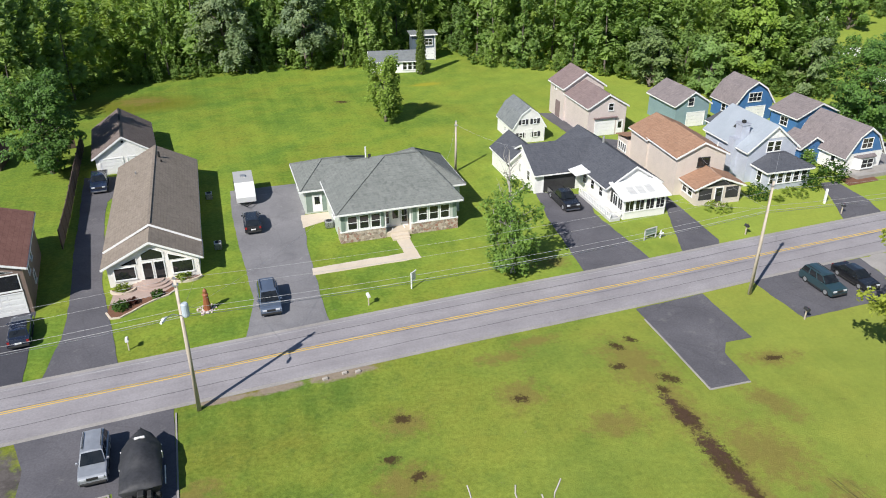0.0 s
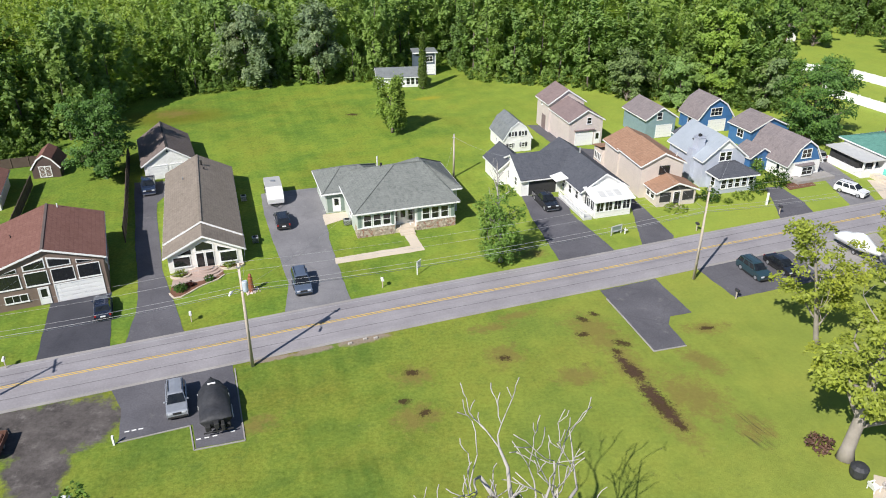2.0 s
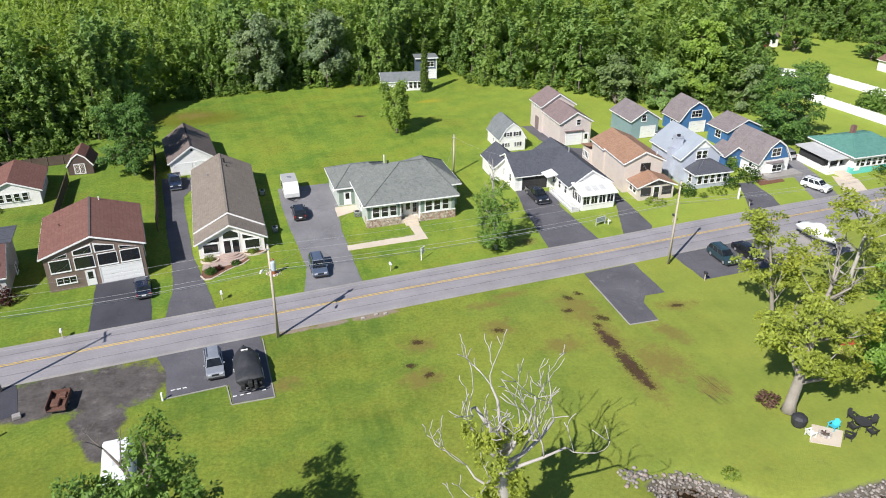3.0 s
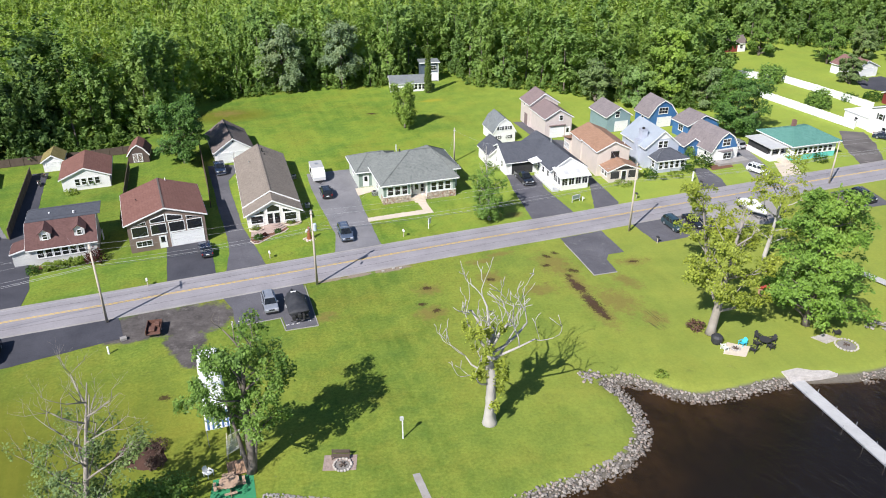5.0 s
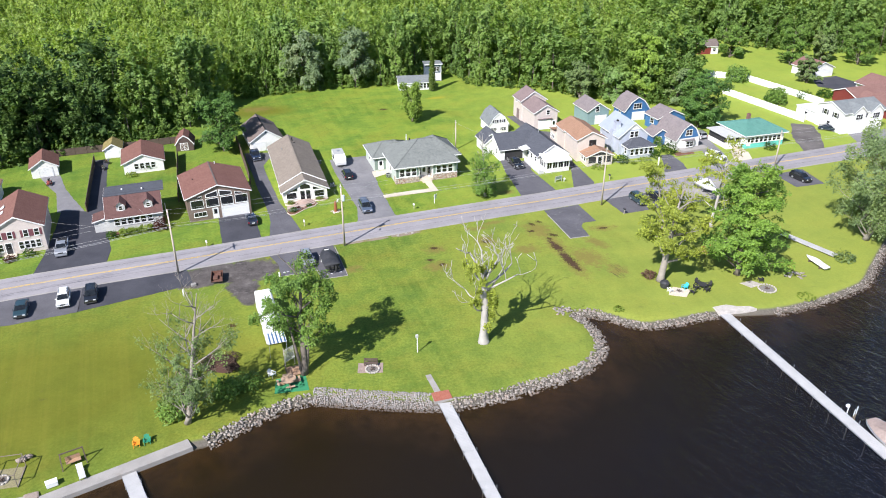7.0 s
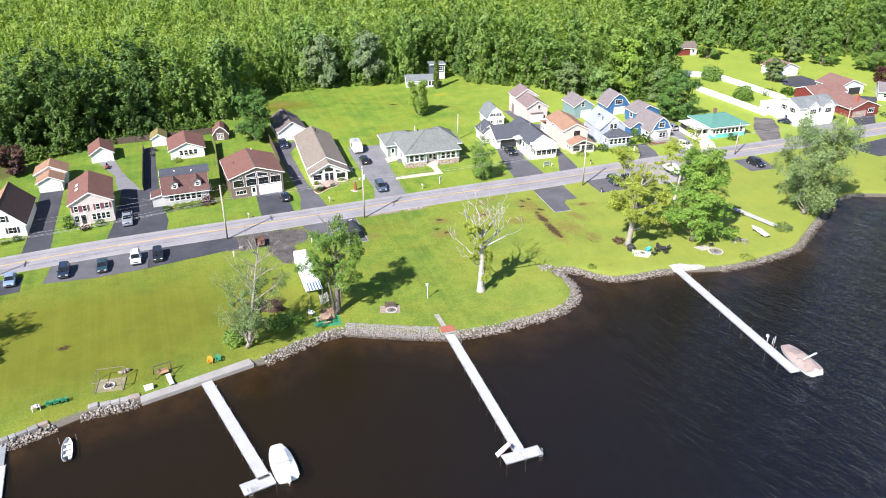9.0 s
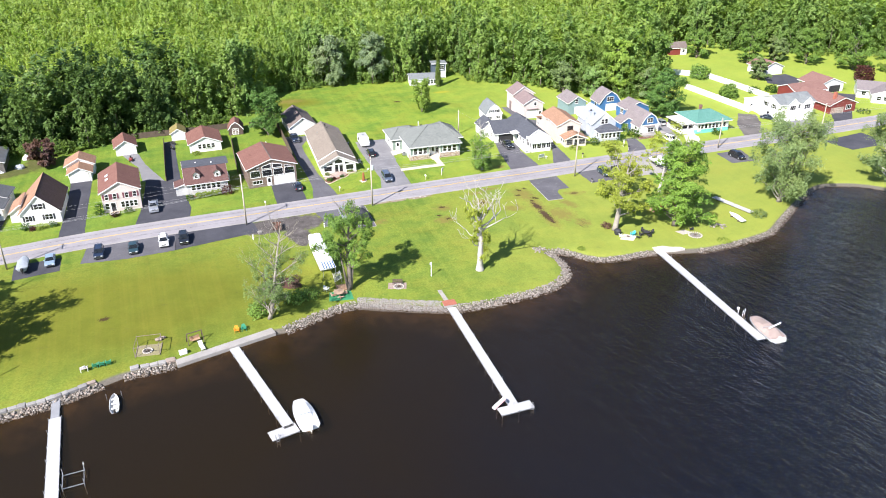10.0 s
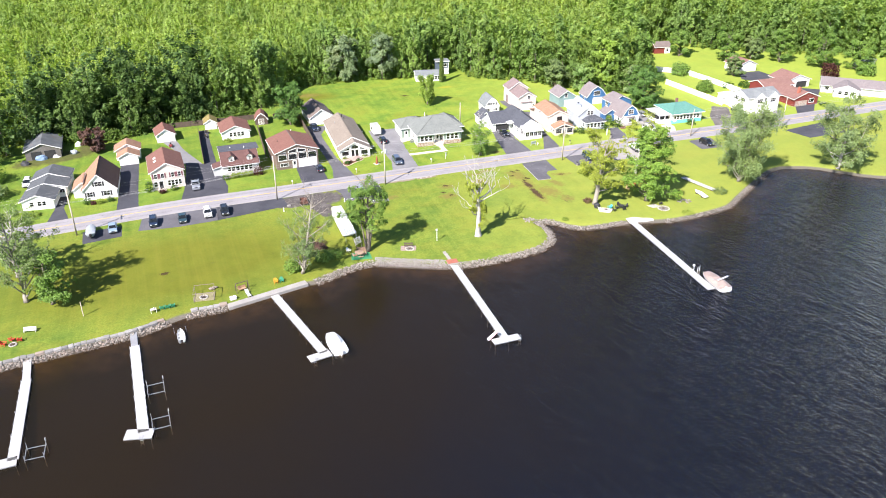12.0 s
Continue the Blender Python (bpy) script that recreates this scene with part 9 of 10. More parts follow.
tree("roadside_tree", "slim roadside tree, bushy below with a bare top", 7.1, 68.3, 43, 16, 0.22, 7.0, M_LEAF, M_DEADBARK, (-0.8, 0), 6200, 0.2, 0.06, 18, 2, 0.5, bough_r=0.8, zone=(0.4, 9.5), way=0.8, thick=0.3)
tree("lawn_tree", "young upright tree on the back lawn", -9.2, 117.0, 47, 10.8, 0.2, 6.6, M_LEAFB, leaves=5200, size=0.28, clear=0.1, boughs=16, depth=1, bough_r=1.0, way=0.95, thick=0.3)
tree("garden_tree", "bushy green tree beside the garage", -52.6, 95.5, 53, 13.5, 0.3, 10, M_DARKLEAF, leaves=15000, size=0.25, clear=0.06, boughs=22, depth=2, bough_r=1.1)
tree("willow_tree", "large silvery willow on the point", 74.6, 48.2, 59, 21, 0.45, 16, M_LEAFG, M_GREYBARK, leaves=25000, size=0.25, clear=0.02, boughs=24, depth=2, bough_r=1.4, thick=0.3, droop=0.6, way=0.8)
tree("shore_tree", "green shore tree with a pale trunk", 105, 57, 61, 19, 0.5, 15, M_LEAFG, M_DEADBARK, leaves=15000, size=0.28, clear=0.15, boughs=18, depth=2, bough_r=1.4, thick=0.25)
tree("garden_tree", "round dark green tree behind the blue garages", 63.5, 111.5, 67, 14, 0.35, 11, M_DARKLEAF, leaves=15000, size=0.28, clear=0.06, boughs=24, depth=2, bough_r=1.3)
tree("lakeside_tree", "tall green tree on the west lawn", -85.5, -11.8, 71, 21, 0.4, 14.5, M_LEAFW, M_GREYBARK, leaves=9500, size=0.22, clear=0.12, boughs=16, depth=3, bough_r=0.8, way=0.85, full=0.7, thick=0.3)
tree("lakeside_tree", "bushy green tree on the west lawn", -80, -12.5, 73, 12, 0.3, 8, M_LEAF, leaves=6500, size=0.26, clear=0.06, boughs=14, depth=2, bough_r=1.0, thick=0.25)
tree("lakeside_tree", "bare-topped tree at the west edge of the lawn", -92, -2, 75, 18, 0.35, 11, M_LEAFG, M_DEADBARK, (1.5, 0.5), 3600, 0.3, 0.2, 12, 2, 0.55, bough_r=1.1, zone=(0, 11))

# ---- shrubs and planting ----
M_HEDGE = leaf_mat("hedge_leaves", (0.15, 0.23, 0.032), (0.26, 0.34, 0.048), 1.0)
M_SHRUB = leaf_mat("shrub_leaves", (0.03, 0.08, 0.012), (0.07, 0.15, 0.02), 1.0)
M_BRUSH = leaf_mat("dry_brush", (0.075, 0.045, 0.032), (0.15, 0.10, 0.075), 1.0)
M_DARKRED = leaf_mat("dark_red_leaves", (0.05, 0.018, 0.014), (0.10, 0.035, 0.025), 1.0)
for k, (x, y, w, hh, mat, lab) in enumerate([
        (38.9, 86.9, 2.6, 2.1, M_SHRUB, "round green shrub beside the sunroom"), (47.0, 89.9, 2.2, 2.2, M_SHRUB, "dark shrub at the sunroom corner"),
        (50.9, 92.9, 3.4, 2.6, M_SHRUB, "large round shrub before the gambrel cottage"), (49.4, 97.0, 1.8, 3.2, M_LEAF, "tall shrub between the cottages"),
        (41.3, 86.0, 1.2, 0.8, M_HEDGE, "small pale shrub on the lawn"), (44.2, 88.0, 4.0, 0.7, M_HEDGE, "low planting before the sunroom"), (33.0, 83.6, 4.0, 0.8, M_HEDGE, "pale perennials before the screened porch"),
        (-66.6, 83.6, 2.4, 2.6, M_SHRUB, "round shrub at the white cottage"), (-68.9, 80.0, 2.6, 1.0, M_HEDGE, "low shrubs by the white cottage"), (-61.8, 50.2, 1.6, 1.6, M_SHRUB, "dark shrub at the cottage corner"),
        (-54.0, 54.0, 2.6, 2.6, M_DARKRED, "dark red ornamental tree at the cottage corner"), (-79.6, 42.2, 1.8, 3.2, M_SHRUB, "tall dark shrub at the shuttered house"), (-73.6, 43.4, 1.7, 1.5, M_SHRUB, "round shrub by the shuttered house"),
        (-76.0, 41.4, 1.8, 1.2, M_DARKRED, "reddish shrub by the shuttered house"), (-92.6, 34.8, 1.8, 1.8, M_SHRUB, "conifer shrub before the steep-roofed house"), (-89.6, 35.0, 1.8, 1.4, M_HEDGE, "round shrub before the steep-roofed house"), (-91.0, 34.4, 1.3, 1.0, M_DARKRED, "reddish shrub before the steep-roofed house"), (-87.4, 36.4, 1.5, 1.2, M_SHRUB, "green shrub before the steep-roofed house"),
        (-30.7, 61.3, 1.4, 1.0, M_SHRUB, "dark green shrub in the mulch bed"), (-31.7, 64.6, 1.3, 0.9, M_HEDGE, "pale shrub in the front bed"), (-26.3, 67.0, 1.5, 0.9, M_HEDGE, "pale shrub in the front bed"), (-29.9, 62.3, 0.9, 0.7, M_DARKRED, "reddish shrub in the mulch bed"), (-28.0, 63.7, 1.0, 0.7, M_SHRUB, "small shrub in the mulch bed"),
        (90.9, 131.6, 5.0, 5.0, M_LEAF, "round ornamental tree by the white fence"), (88.5, 155.6, 6.6, 4.6, M_LEAF, "broad shrub by the far fence"), (108.5, 152.4, 7.0, 7.5, M_LEAFG, "spreading tree by the far garage"), (101, 136.5, 4.0, 2.4, M_SHRUB, "low shrub by the white fence"), (108, 138, 6.0, 2.2, M_SHRUB, "hedge of dark shrubs behind the red ranch"),
        (112.3, 174.4, 11.0, 14.0, M_LEAF, "spreading tree on the far lawn"), (96.0, 184.5, 10.0, 12.0, M_LEAF, "tall dark tree on the far lawn"), (148, 166, 13, 14, M_LEAF, "broad tree on the far lawn"), (134.4, 174.4, 12, 14.5, M_LEAF, "broad tree on the far lawn"), (160, 160, 12, 12, M_LEAF, "broad tree on the far lawn"), (145, 152, 5.5, 6.0, M_DARKRED, "dark purple tree on the far lawn"), (160, 154, 6, 5.5, M_LEAF, "round tree on the far lawn"),
        (124.5, 179, 8, 9, M_LEAFG, "yellowish tree on the far lawn"), (174, 150, 11, 9, M_LEAF, "broad tree on the far lawn"), (127, 114.6, 5.0, 1.0, M_SHRUB, "low hedge before the red ranch"), (75.4, 95.2, 3.0, 1.8, M_SHRUB, "round shrub before the bungalow"),
        (67.0, 40.5, 4.0, 1.6, M_LEAFG, "rough brush at the willow's foot"), (32.2, 35.0, 2.2, 1.2, M_RUSSET, "brush pile by the leaning tree"), (25.2, 25.0, 2.0, 0.4, M_HEDGE, "rough weeds at the shore"), (55.4, 28.4, 3.6, 0.35, M_HEDGE, "rough weeds at the shore"),
        (-29.8, 5.0, 3.4, 2.6, M_LEAF, "green brush under the sparse tree"), (-35.4, 0.6, 3.4, 2.8, M_LEAF, "green suckers round the sparse tree"), (-27.0, 6.5, 3.0, 2.0, M_LEAF, "green brush beside the sparse tree"),
        (-105.5, 71.5, 8.0, 6.8, M_RUSSET, "russet-leaved small tree beside the old barn"), (-118, 38, 7, 4, M_LEAFG, "tangled brush west of the cottage"), (-124, 48, 8, 5, M_LEAF, "green brush west of the cottage"), (-117, 28, 6, 3.5, M_LEAF, "green brush by the road"), (-102.6, 27.6, 3.4, 1.2, M_HEDGE, "low shrubs before the grey cottage"),
        (-94, 4, 7, 5, M_LEAFG, "sparse brush by the pad")]):
    if hh > 6.5:
        tree("lawn_tree", lab, x, y, 500 + k, hh, 0.3, w, mat, leaves=9000, size=0.3, clear=0.05, boughs=18, depth=1, bough_r=0.115 * w, group="lawn trees")
        continue
    big = w * hh
    shrub(lab, x, y, w, hh, mat, 300 + k, leaves=int(min(3200, 260 + big * 34)), size=0.16 + min(0.26, 0.012 * big))
hedge("clipped yellow-green hedge before the dormer cottage", -60.7, 51.0, 23, 5.8, 1.3, 1.25, M_HEDGE, 4)
t = thing("columnar_cedar", "tall narrow evergreen by the back cabin", "tree", pose(-4.3, 145.3, 0))
bm = bmesh.new()
tube(bm, [(0, 0, 0), (0, 0, 11.4)], [0.16, 0.03], 6)
part("trunk", bm, M_BARK, t)
v = leaf_cloud([(0, 0, 0.8 + k * 0.56, 1.15 - 0.03 * k if k > 2 else 1.0) for k in range(20)], 3600, 1.0, 0.24, 77).reshape(-1, 3)
ob = new("crown", from_arrays("crown", v, np.arange(len(v)).reshape(-1, 4), M_EVERGREEN))
ob.parent = t
tree("willow_tree", "tall silvery tree at the wood's edge", -42, 147.5, 83, 18.5, 0.4, 12, M_SILVER, leaves=9500, size=0.4, clear=0.05, boughs=24, depth=1, bough_r=1.9, droop=0.7, group="woodland trees")
tree("willow_tree", "silvery tree at the wood's edge", -27, 150, 87, 20, 0.4, 10, M_SILVER, leaves=8000, size=0.4, clear=0.3, boughs=20, depth=1, bough_r=1.7, droop=0.7, group="woodland trees")


M_BRIGHT = leaf_mat("fresh_green_leaves", (0.20, 0.33, 0.05), (0.36, 0.50, 0.085), 3.0, None, 0.35, 0.45)
tree("broadleaf_tree", "tall bright green tree behind the blue barn", 55.6, 137.5, 611, 18.5, 0.4, 12, M_BRIGHT, leaves=8200, size=0.46, clear=0.08, boughs=24, depth=1, bough_r=1.7, group="woodland trees")
tree("broadleaf_tree", "round green tree behind the teal garage", 46.4, 131.5, 617, 11.5, 0.3, 8.5, M_PALEEDGE, leaves=5200, size=0.42, clear=0.06, boughs=18, depth=1, bough_r=1.3, group="woodland trees")
tree("broadleaf_tree", "grey-green tree at the lawn's back edge", 37.4, 136.5, 619, 11, 0.3, 8, M_LEAFG, leaves=4600, size=0.4, clear=0.06, boughs=18, depth=1, bough_r=1.3, group="woodland trees")
tree("broadleaf_tree", "pale sparse tree beside the blue barn", 63.5, 131.5, 623, 11.5, 0.25, 7, M_LEAFG, leaves=3200, size=0.36, clear=0.1, boughs=16, depth=1, bough_r=1.2, group="woodland trees")
tree("broadleaf_tree", "dark green tree with a broad crown at the wood's edge", 70.5, 149, 629, 19, 0.4, 11, M_LEAF, leaves=6500, size=0.46, clear=0.1, boughs=22, depth=1, bough_r=1.7, group="woodland trees")

bm = bmesh.new()
rings = []
for r, z in ((1.0, -0.04), (0.86, 0.16), (0.55, 0.34), (0.2, 0.42)):
    rings.append([bm.verts.new((r * 3.0 * math.cos(a * 0.3927) * (1 + 0.12 * math.sin(a * 2.1)), r * 2.1 * math.sin(a * 0.3927) * (1 + 0.1 * math.cos(a * 1.7)), z + 0.03 * math.sin(a * 3.3))) for a in range(16)])
for a, b in zip(rings, rings[1:]):
    for k in range(16):
        bm.faces.new((a[k], a[(k + 1) % 16], b[(k + 1) % 16], b[k]))
bm.faces.new(rings[-1])
ob = part("dirt_mound", bm, surface("brown_leaf_mould", (0.040, 0.020, 0.014), (0.085, 0.043, 0.030), 1.2, 0.95, fine=7, relief=0.9), None, smooth=True)
ob.matrix_world = pose(-32.4, 11.6, 0, 0, 0, -28)
tagged(ob, "low brown heap of leaf mould on the lawn", "heap")

# ---- lakeside furniture ----
def fire_pit(label, x, y, r=0.85, n=14, seed=1):
    rng = random.Random(seed)
    t = thing("fire_pit", label, "fire pit", pose(x, y, 0), "fire pits")
    for k in range(n):
        a = k * math.tau / n
        bm = bmesh.new()
        bmesh.ops.create_icosphere(bm, subdivisions=1, radius=0.2, matrix=pose(r * math.cos(a), r * math.sin(a), 0.12, 0, 0, math.degrees(a)) @ Matrix.Diagonal((0.8, 1.0, 0.8, 1)))
        for q in bm.verts:
            q.co += Vector((rng.uniform(-0.03, 0.03), rng.uniform(-0.03, 0.03), rng.uniform(-0.03, 0.03)))
        part("stone", bm, M_STONEG, t)
    bm = bmesh.new()
    slab(bm, [(r * 0.85 * math.cos(a * 0.5236), r * 0.85 * math.sin(a * 0.5236)) for a in range(12)], 0.0, 0.05)
    part("ash", bm, M_ASH, t)
    bm = bmesh.new()
    for k in range(3):
        a = k * 1.1
        beam(bm, (-0.4 * math.cos(a), -0.4 * math.sin(a), 0.1 + 0.05 * k), (0.4 * math.cos(a), 0.4 * math.sin(a), 0.16 + 0.05 * k), 0.1)
    part("log", bm, M_DKWOOD, t)


def stone_heap(label, x, y):
    rng = random.Random(8)
    t = thing("stone_heap", label, "rocks", pose(x, y, 0), "stone heaps")
    for k in range(34):
        a, r = rng.uniform(0, math.tau), 1.7 * rng.random() ** 0.6
        ob = new("stone", rng.choice(ROCKS))
        ob.parent = t
        s = rng.uniform(0.35, 0.7)
        ob.matrix_basis = pose(r * 1.2 * math.cos(a), r * 0.8 * math.sin(a), 0.12 + 0.22 * (1.7 - r) / 1.7, rng.uniform(-20, 20), 0, rng.uniform(0, 360)) @ Matrix.Diagonal((s, s * 0.8, s * 0.7, 1))


def pad(label, outline, material, x, y, turn, name="stone_pad"):
    bm = bmesh.new()
    slab(bm, outline, -0.04, 0.045)
    ob = part(name, bm, material)
    ob.matrix_world = pose(x, y, 0, 0, 0, turn)
    tagged(ob, label, "patio", "patios", "")


def adirondack(label, x, y, turn, material):
    t = thing("adirondack_chair", label, "chair", pose(x, y, 0.04, 0, 0, turn), "lawn chairs")
    part("seat", (lambda b: (prism(b, [(-0.35, 0.4), (0.3, 0.25), (0.3, 0.29), (-0.35, 0.44)], "x", -0.3, 0.3), b)[1])(bmesh.new()), material, t)
    for k in range(5):
        bm = bmesh.new()
        box(bm, -0.3 + k * 0.122, -0.19 + k * 0.122, 0, 0.03, 0, 0.8 - 0.06 * abs(k - 2), pose(0, 0.28, 0.27, -20, 0, 0))
        part("back_slat", bm, material, t)
    for s in (-1, 1):
        part("armrest", boxes((s * 0.37 - 0.07, s * 0.37 + 0.07, -0.4, 0.4, 0.58, 0.61)), material, t)
        part("leg", boxes((s * 0.34 - 0.03, s * 0.34 + 0.03, -0.36, -0.28, 0, 0.58)), material, t)
        part("leg", boxes((s * 0.34 - 0.03, s * 0.34 + 0.03, 0.26, 0.34, 0, 0.58)), material, t)


def bench(label, x, y, turn, material, l=1.6):
    t = thing("garden_bench", label, "bench", pose(x, y, 0, 0, 0, turn), "benches")
    part("seat", boxes(*[(-l / 2, l / 2, -0.25 + k * 0.13, -0.14 + k * 0.13, 0.42, 0.46) for k in range(4)]), material, t)
    part("backrest", boxes(*[(-l / 2, l / 2, 0.28, 0.32, 0.55 + k * 0.15, 0.66 + k * 0.15) for k in range(3)]), material, t)
    for s in (-1, 1):
        part("leg", boxes((s * (l / 2 - 0.1) - 0.04, s * (l / 2 - 0.1) + 0.04, -0.25, -0.17, 0, 0.42), (s * (l / 2 - 0.1) - 0.04, s * (l / 2 - 0.1) + 0.04, 0.24, 0.32, 0, 1.0)), material, t)


C_TURQ, C_ORANGE, C_GREEN, C_RED = paint("turquoise_plastic", (0.06, 0.50, 0.60), 0.5, 0.0), paint("orange_plastic", (0.80, 0.30, 0.02), 0.5, 0.0), paint("green_plastic", (0.03, 0.25, 0.14), 0.5, 0.0), paint("red_plastic", (0.55, 0.06, 0.03), 0.5, 0.0)
pad("square stone-paved pad round a bench and fire pit", [(-1.7, -1.0), (1.7, -1.0), (1.7, 1.2), (-1.7, 1.2)], surface("brown_pavers", (0.24, 0.18, 0.15), (0.36, 0.28, 0.24), 2.0, 0.9, fine=8, relief=0.8), -11.6, 10.3, 2)
fire_pit("stone fire pit beside a wooden bench", -11.3, 10.0, 0.9, 16, 3), bench("dark brown wooden bench behind the fire pit", -11.6, 11.0, 0, M_DKWOOD, 1.9)
pad("pale paved pad with chairs and a fire bowl", [(-1.7, -1.2), (0.9, -1.9), (2.2, 0.3), (-0.4, 1.3)], M_CONCRETE, 35.7, 30.4, 0)
fire_pit("small fire bowl on the pale pad", 35.9, 30.2, 0.5, 10, 5)
adirondack("turquoise lawn chair on the pale pad", 37.0, 31.0, -60, C_TURQ), adirondack("white lawn chair on the pale pad", 34.4, 30.0, 110, M_TRIM)
t = thing("grill", "black kettle grill under a cover", "grill", pose(33.9, 31.6, 0))
bm = bmesh.new()
tube(bm, [(0, 0, 0), (0, 0, 0.3), (0, 0, 0.95), (0, 0, 1.2), (0, 0, 1.3)], [0.55, 0.7, 0.75, 0.5, 0.1], 12)
part("cover", bm, M_TARP, t)
t = thing("patio_table", "dark metal patio table on the lawn", "table", pose(39.9, 31.3, 0, 0, 0, 10))
bm = bmesh.new()
tube(bm, [(0, 0, 0.7), (0, 0, 0.75)], [0.75, 0.75], 16)
part("tabletop", bm, M_SCREEN, t)
for k in range(4):
    a = k * math.pi / 2 + 0.7
    bm = bmesh.new()
    beam(bm, (0.6 * math.cos(a), 0.6 * math.sin(a), 0), (0.45 * math.cos(a), 0.45 * math.sin(a), 0.7), 0.05)
    part("leg", bm, M_SCREEN, t)
for a in (20, 110, 200, 290):
    adirondack("dark patio chair round the metal table", 39.9 + 1.15 * math.cos(radians(a)), 31.3 + 1.15 * math.sin(radians(a)), a - 90, M_SCREEN)
adirondack("dark chair beside the pale pad", 37.8, 29.6, -120, M_SCREEN)
pad("pale stepping-stone path to the fire ring", [(-2.0, 0.2), (-0.4, -1.0), (1.6, 0.4), (0, 1.4)], M_STONEG, 48.4, 32.2, -10)
fire_pit("large pale stone fire ring", 50.2, 30.9, 1.35, 20, 7), adirondack("black chair by the stone ring", 50.0, 33.3, 180, M_SCREEN)
stone_heap("heap of pale field stones on the lawn", 56.4, 35.1), fire_pit("stone fire pit with a grate on the west lawn", -51.2, -10.3, 0.75, 14, 11), fire_pit("small fire pit among red chairs", -80.9, -26.4, 0.6, 12, 13)
for x, y, a in ((-81.6, -25.2, 160), (-80.2, -25.2, 200), (-82.4, -26.6, 90)):
    adirondack("red lawn chair round the fire pit", x, y, a, C_RED)
bench("white garden bench on the west shore", -79.8, -22.2, 10, M_TRIM, 2.2)
adirondack("orange lawn chair by the seawall", -38.0, -4.8, 20, C_ORANGE), adirondack("green lawn chair by the seawall", -36.9, -4.3, 20, C_GREEN)
t = thing("garden_swing", "dark wooden swing seat in a frame by the seawall", "swing", pose(-44.2, -7.6, 0, 0, 0, 32))
for s in (-1, 1):
    bm = bmesh.new()
    beam(bm, (s * 1.3, -0.7, 0), (s * 1.2, 0, 1.9), 0.1), beam(bm, (s * 1.3, 0.7, 0), (s * 1.2, 0, 1.9), 0.1)
    part("frame_leg", bm, M_DKWOOD, t)
part("top_beam", boxes((-1.3, 1.3, -0.06, 0.06, 1.85, 1.97)), M_DKWOOD, t)
part("seat", boxes((-0.8, 0.8, -0.3, 0.3, 0.45, 0.52), (-0.8, 0.8, 0.28, 0.34, 0.55, 1.05)), M_DECKWOOD, t)
M_GREYTIMBER = surface("grey_brown_timber", (0.16, 0.13, 0.10), (0.24, 0.20, 0.16), 1.5, 0.9, relief=0.5)
t = thing("timber_pergola", "square weathered wooden frame round the fire pit", "pergola", pose(-51.1, -10.0, 0, 0, 0, 12))
for sx in (-1, 1):
    for sy in (-1, 1):
        part("post", boxes((sx * 1.9 - 0.035, sx * 1.9 + 0.035, sy * 1.7 - 0.035, sy * 1.7 + 0.035, 0, 1.7)), M_GREYTIMBER, t)
    part("rail", boxes((sx * 1.9 - 0.03, sx * 1.9 + 0.03, -1.7, 1.7, 1.7, 1.78)), M_GREYTIMBER, t)
    part("rail", boxes((-1.94, 1.94, sx * 1.7 - 0.03, sx * 1.7 + 0.03, 1.78, 1.86)), M_GREYTIMBER, t)
    part("kerb", boxes((sx * 1.9 - 0.06, sx * 1.9 + 0.06, -1.7, 1.7, 0, 0.12)), M_GREYTIMBER, t)
bm = bmesh.new()
slab(bm, [(-1.82, -1.6), (1.82, -1.6), (1.82, 1.6), (-1.82, 1.6)], -0.02, 0.04)
part("sand", bm, surface("trodden_sand", (0.19, 0.17, 0.09), (0.27, 0.24, 0.13), 1.5, 0.95, fine=6), t, "trodden sandy floor")
t = thing("boulder_seat", "pale boulder seat beside the fire pit", "rocks", pose(-50.2, -7.2, 0, 0, 0, 30))
for k in range(3):
    ob = new("stone", ROCKS[k + 2])
    ob.parent = t
    ob.matrix_basis = pose(-0.4 + 0.5 * k, 0.15 * k, 0.3 - 0.05 * k, 10 * k, 0, 70 * k) @ Matrix.Diagonal((1.1, 0.9, 0.9, 1))
t = thing("side_table", "grey table laden with pale things near the rocks", "table", pose(-59.3, -15.6, 0, 0, 0, 25))
part("tabletop", boxes((-0.6, 0.6, -0.4, 0.4, 0.62, 0.68), soft=0.02), M_STONEG, t)
for k in range(4):
    part("box", boxes((-0.5 + k * 0.26, -0.3 + k * 0.26, -0.2 + 0.1 * (k % 2), 0.15, 0.68, 0.82 + 0.08 * (k % 3)), soft=0.03), M_TRIM if k % 2 else M_GREYW, t, "pale box")
for sx in (-0.5, 0.5):
    for sy in (-0.3, 0.3):
        part("leg", boxes((sx - 0.04, sx + 0.04, sy - 0.04, sy + 0.04, 0, 0.62)), M_TRIM, t)
for x, y, a in ((-58.0, -14.6, 200), (-57.1, -14.2, 200), (-56.2, -13.8, 200)):
    adirondack("green wooden lawn chair near the rocks", x, y, a, C_GREEN)
t = thing("storage_chest", "white storage chest beside the seawall", "chest", pose(-45.2, -11.0, 0.0, 0, 0, 32))
part("body", boxes((-0.6, 0.6, -0.35, 0.35, 0, 0.55), soft=0.03), M_TRIM, t)
part("lid", boxes((-0.63, 0.63, -0.38, 0.38, 0.55, 0.63), soft=0.02), M_TRIM, t)
t = thing("sun_lounger", "grey metal sun lounger beside the seawall", "lounger", pose(-42.6, -9.4, 0.0, 0, 0, 32))
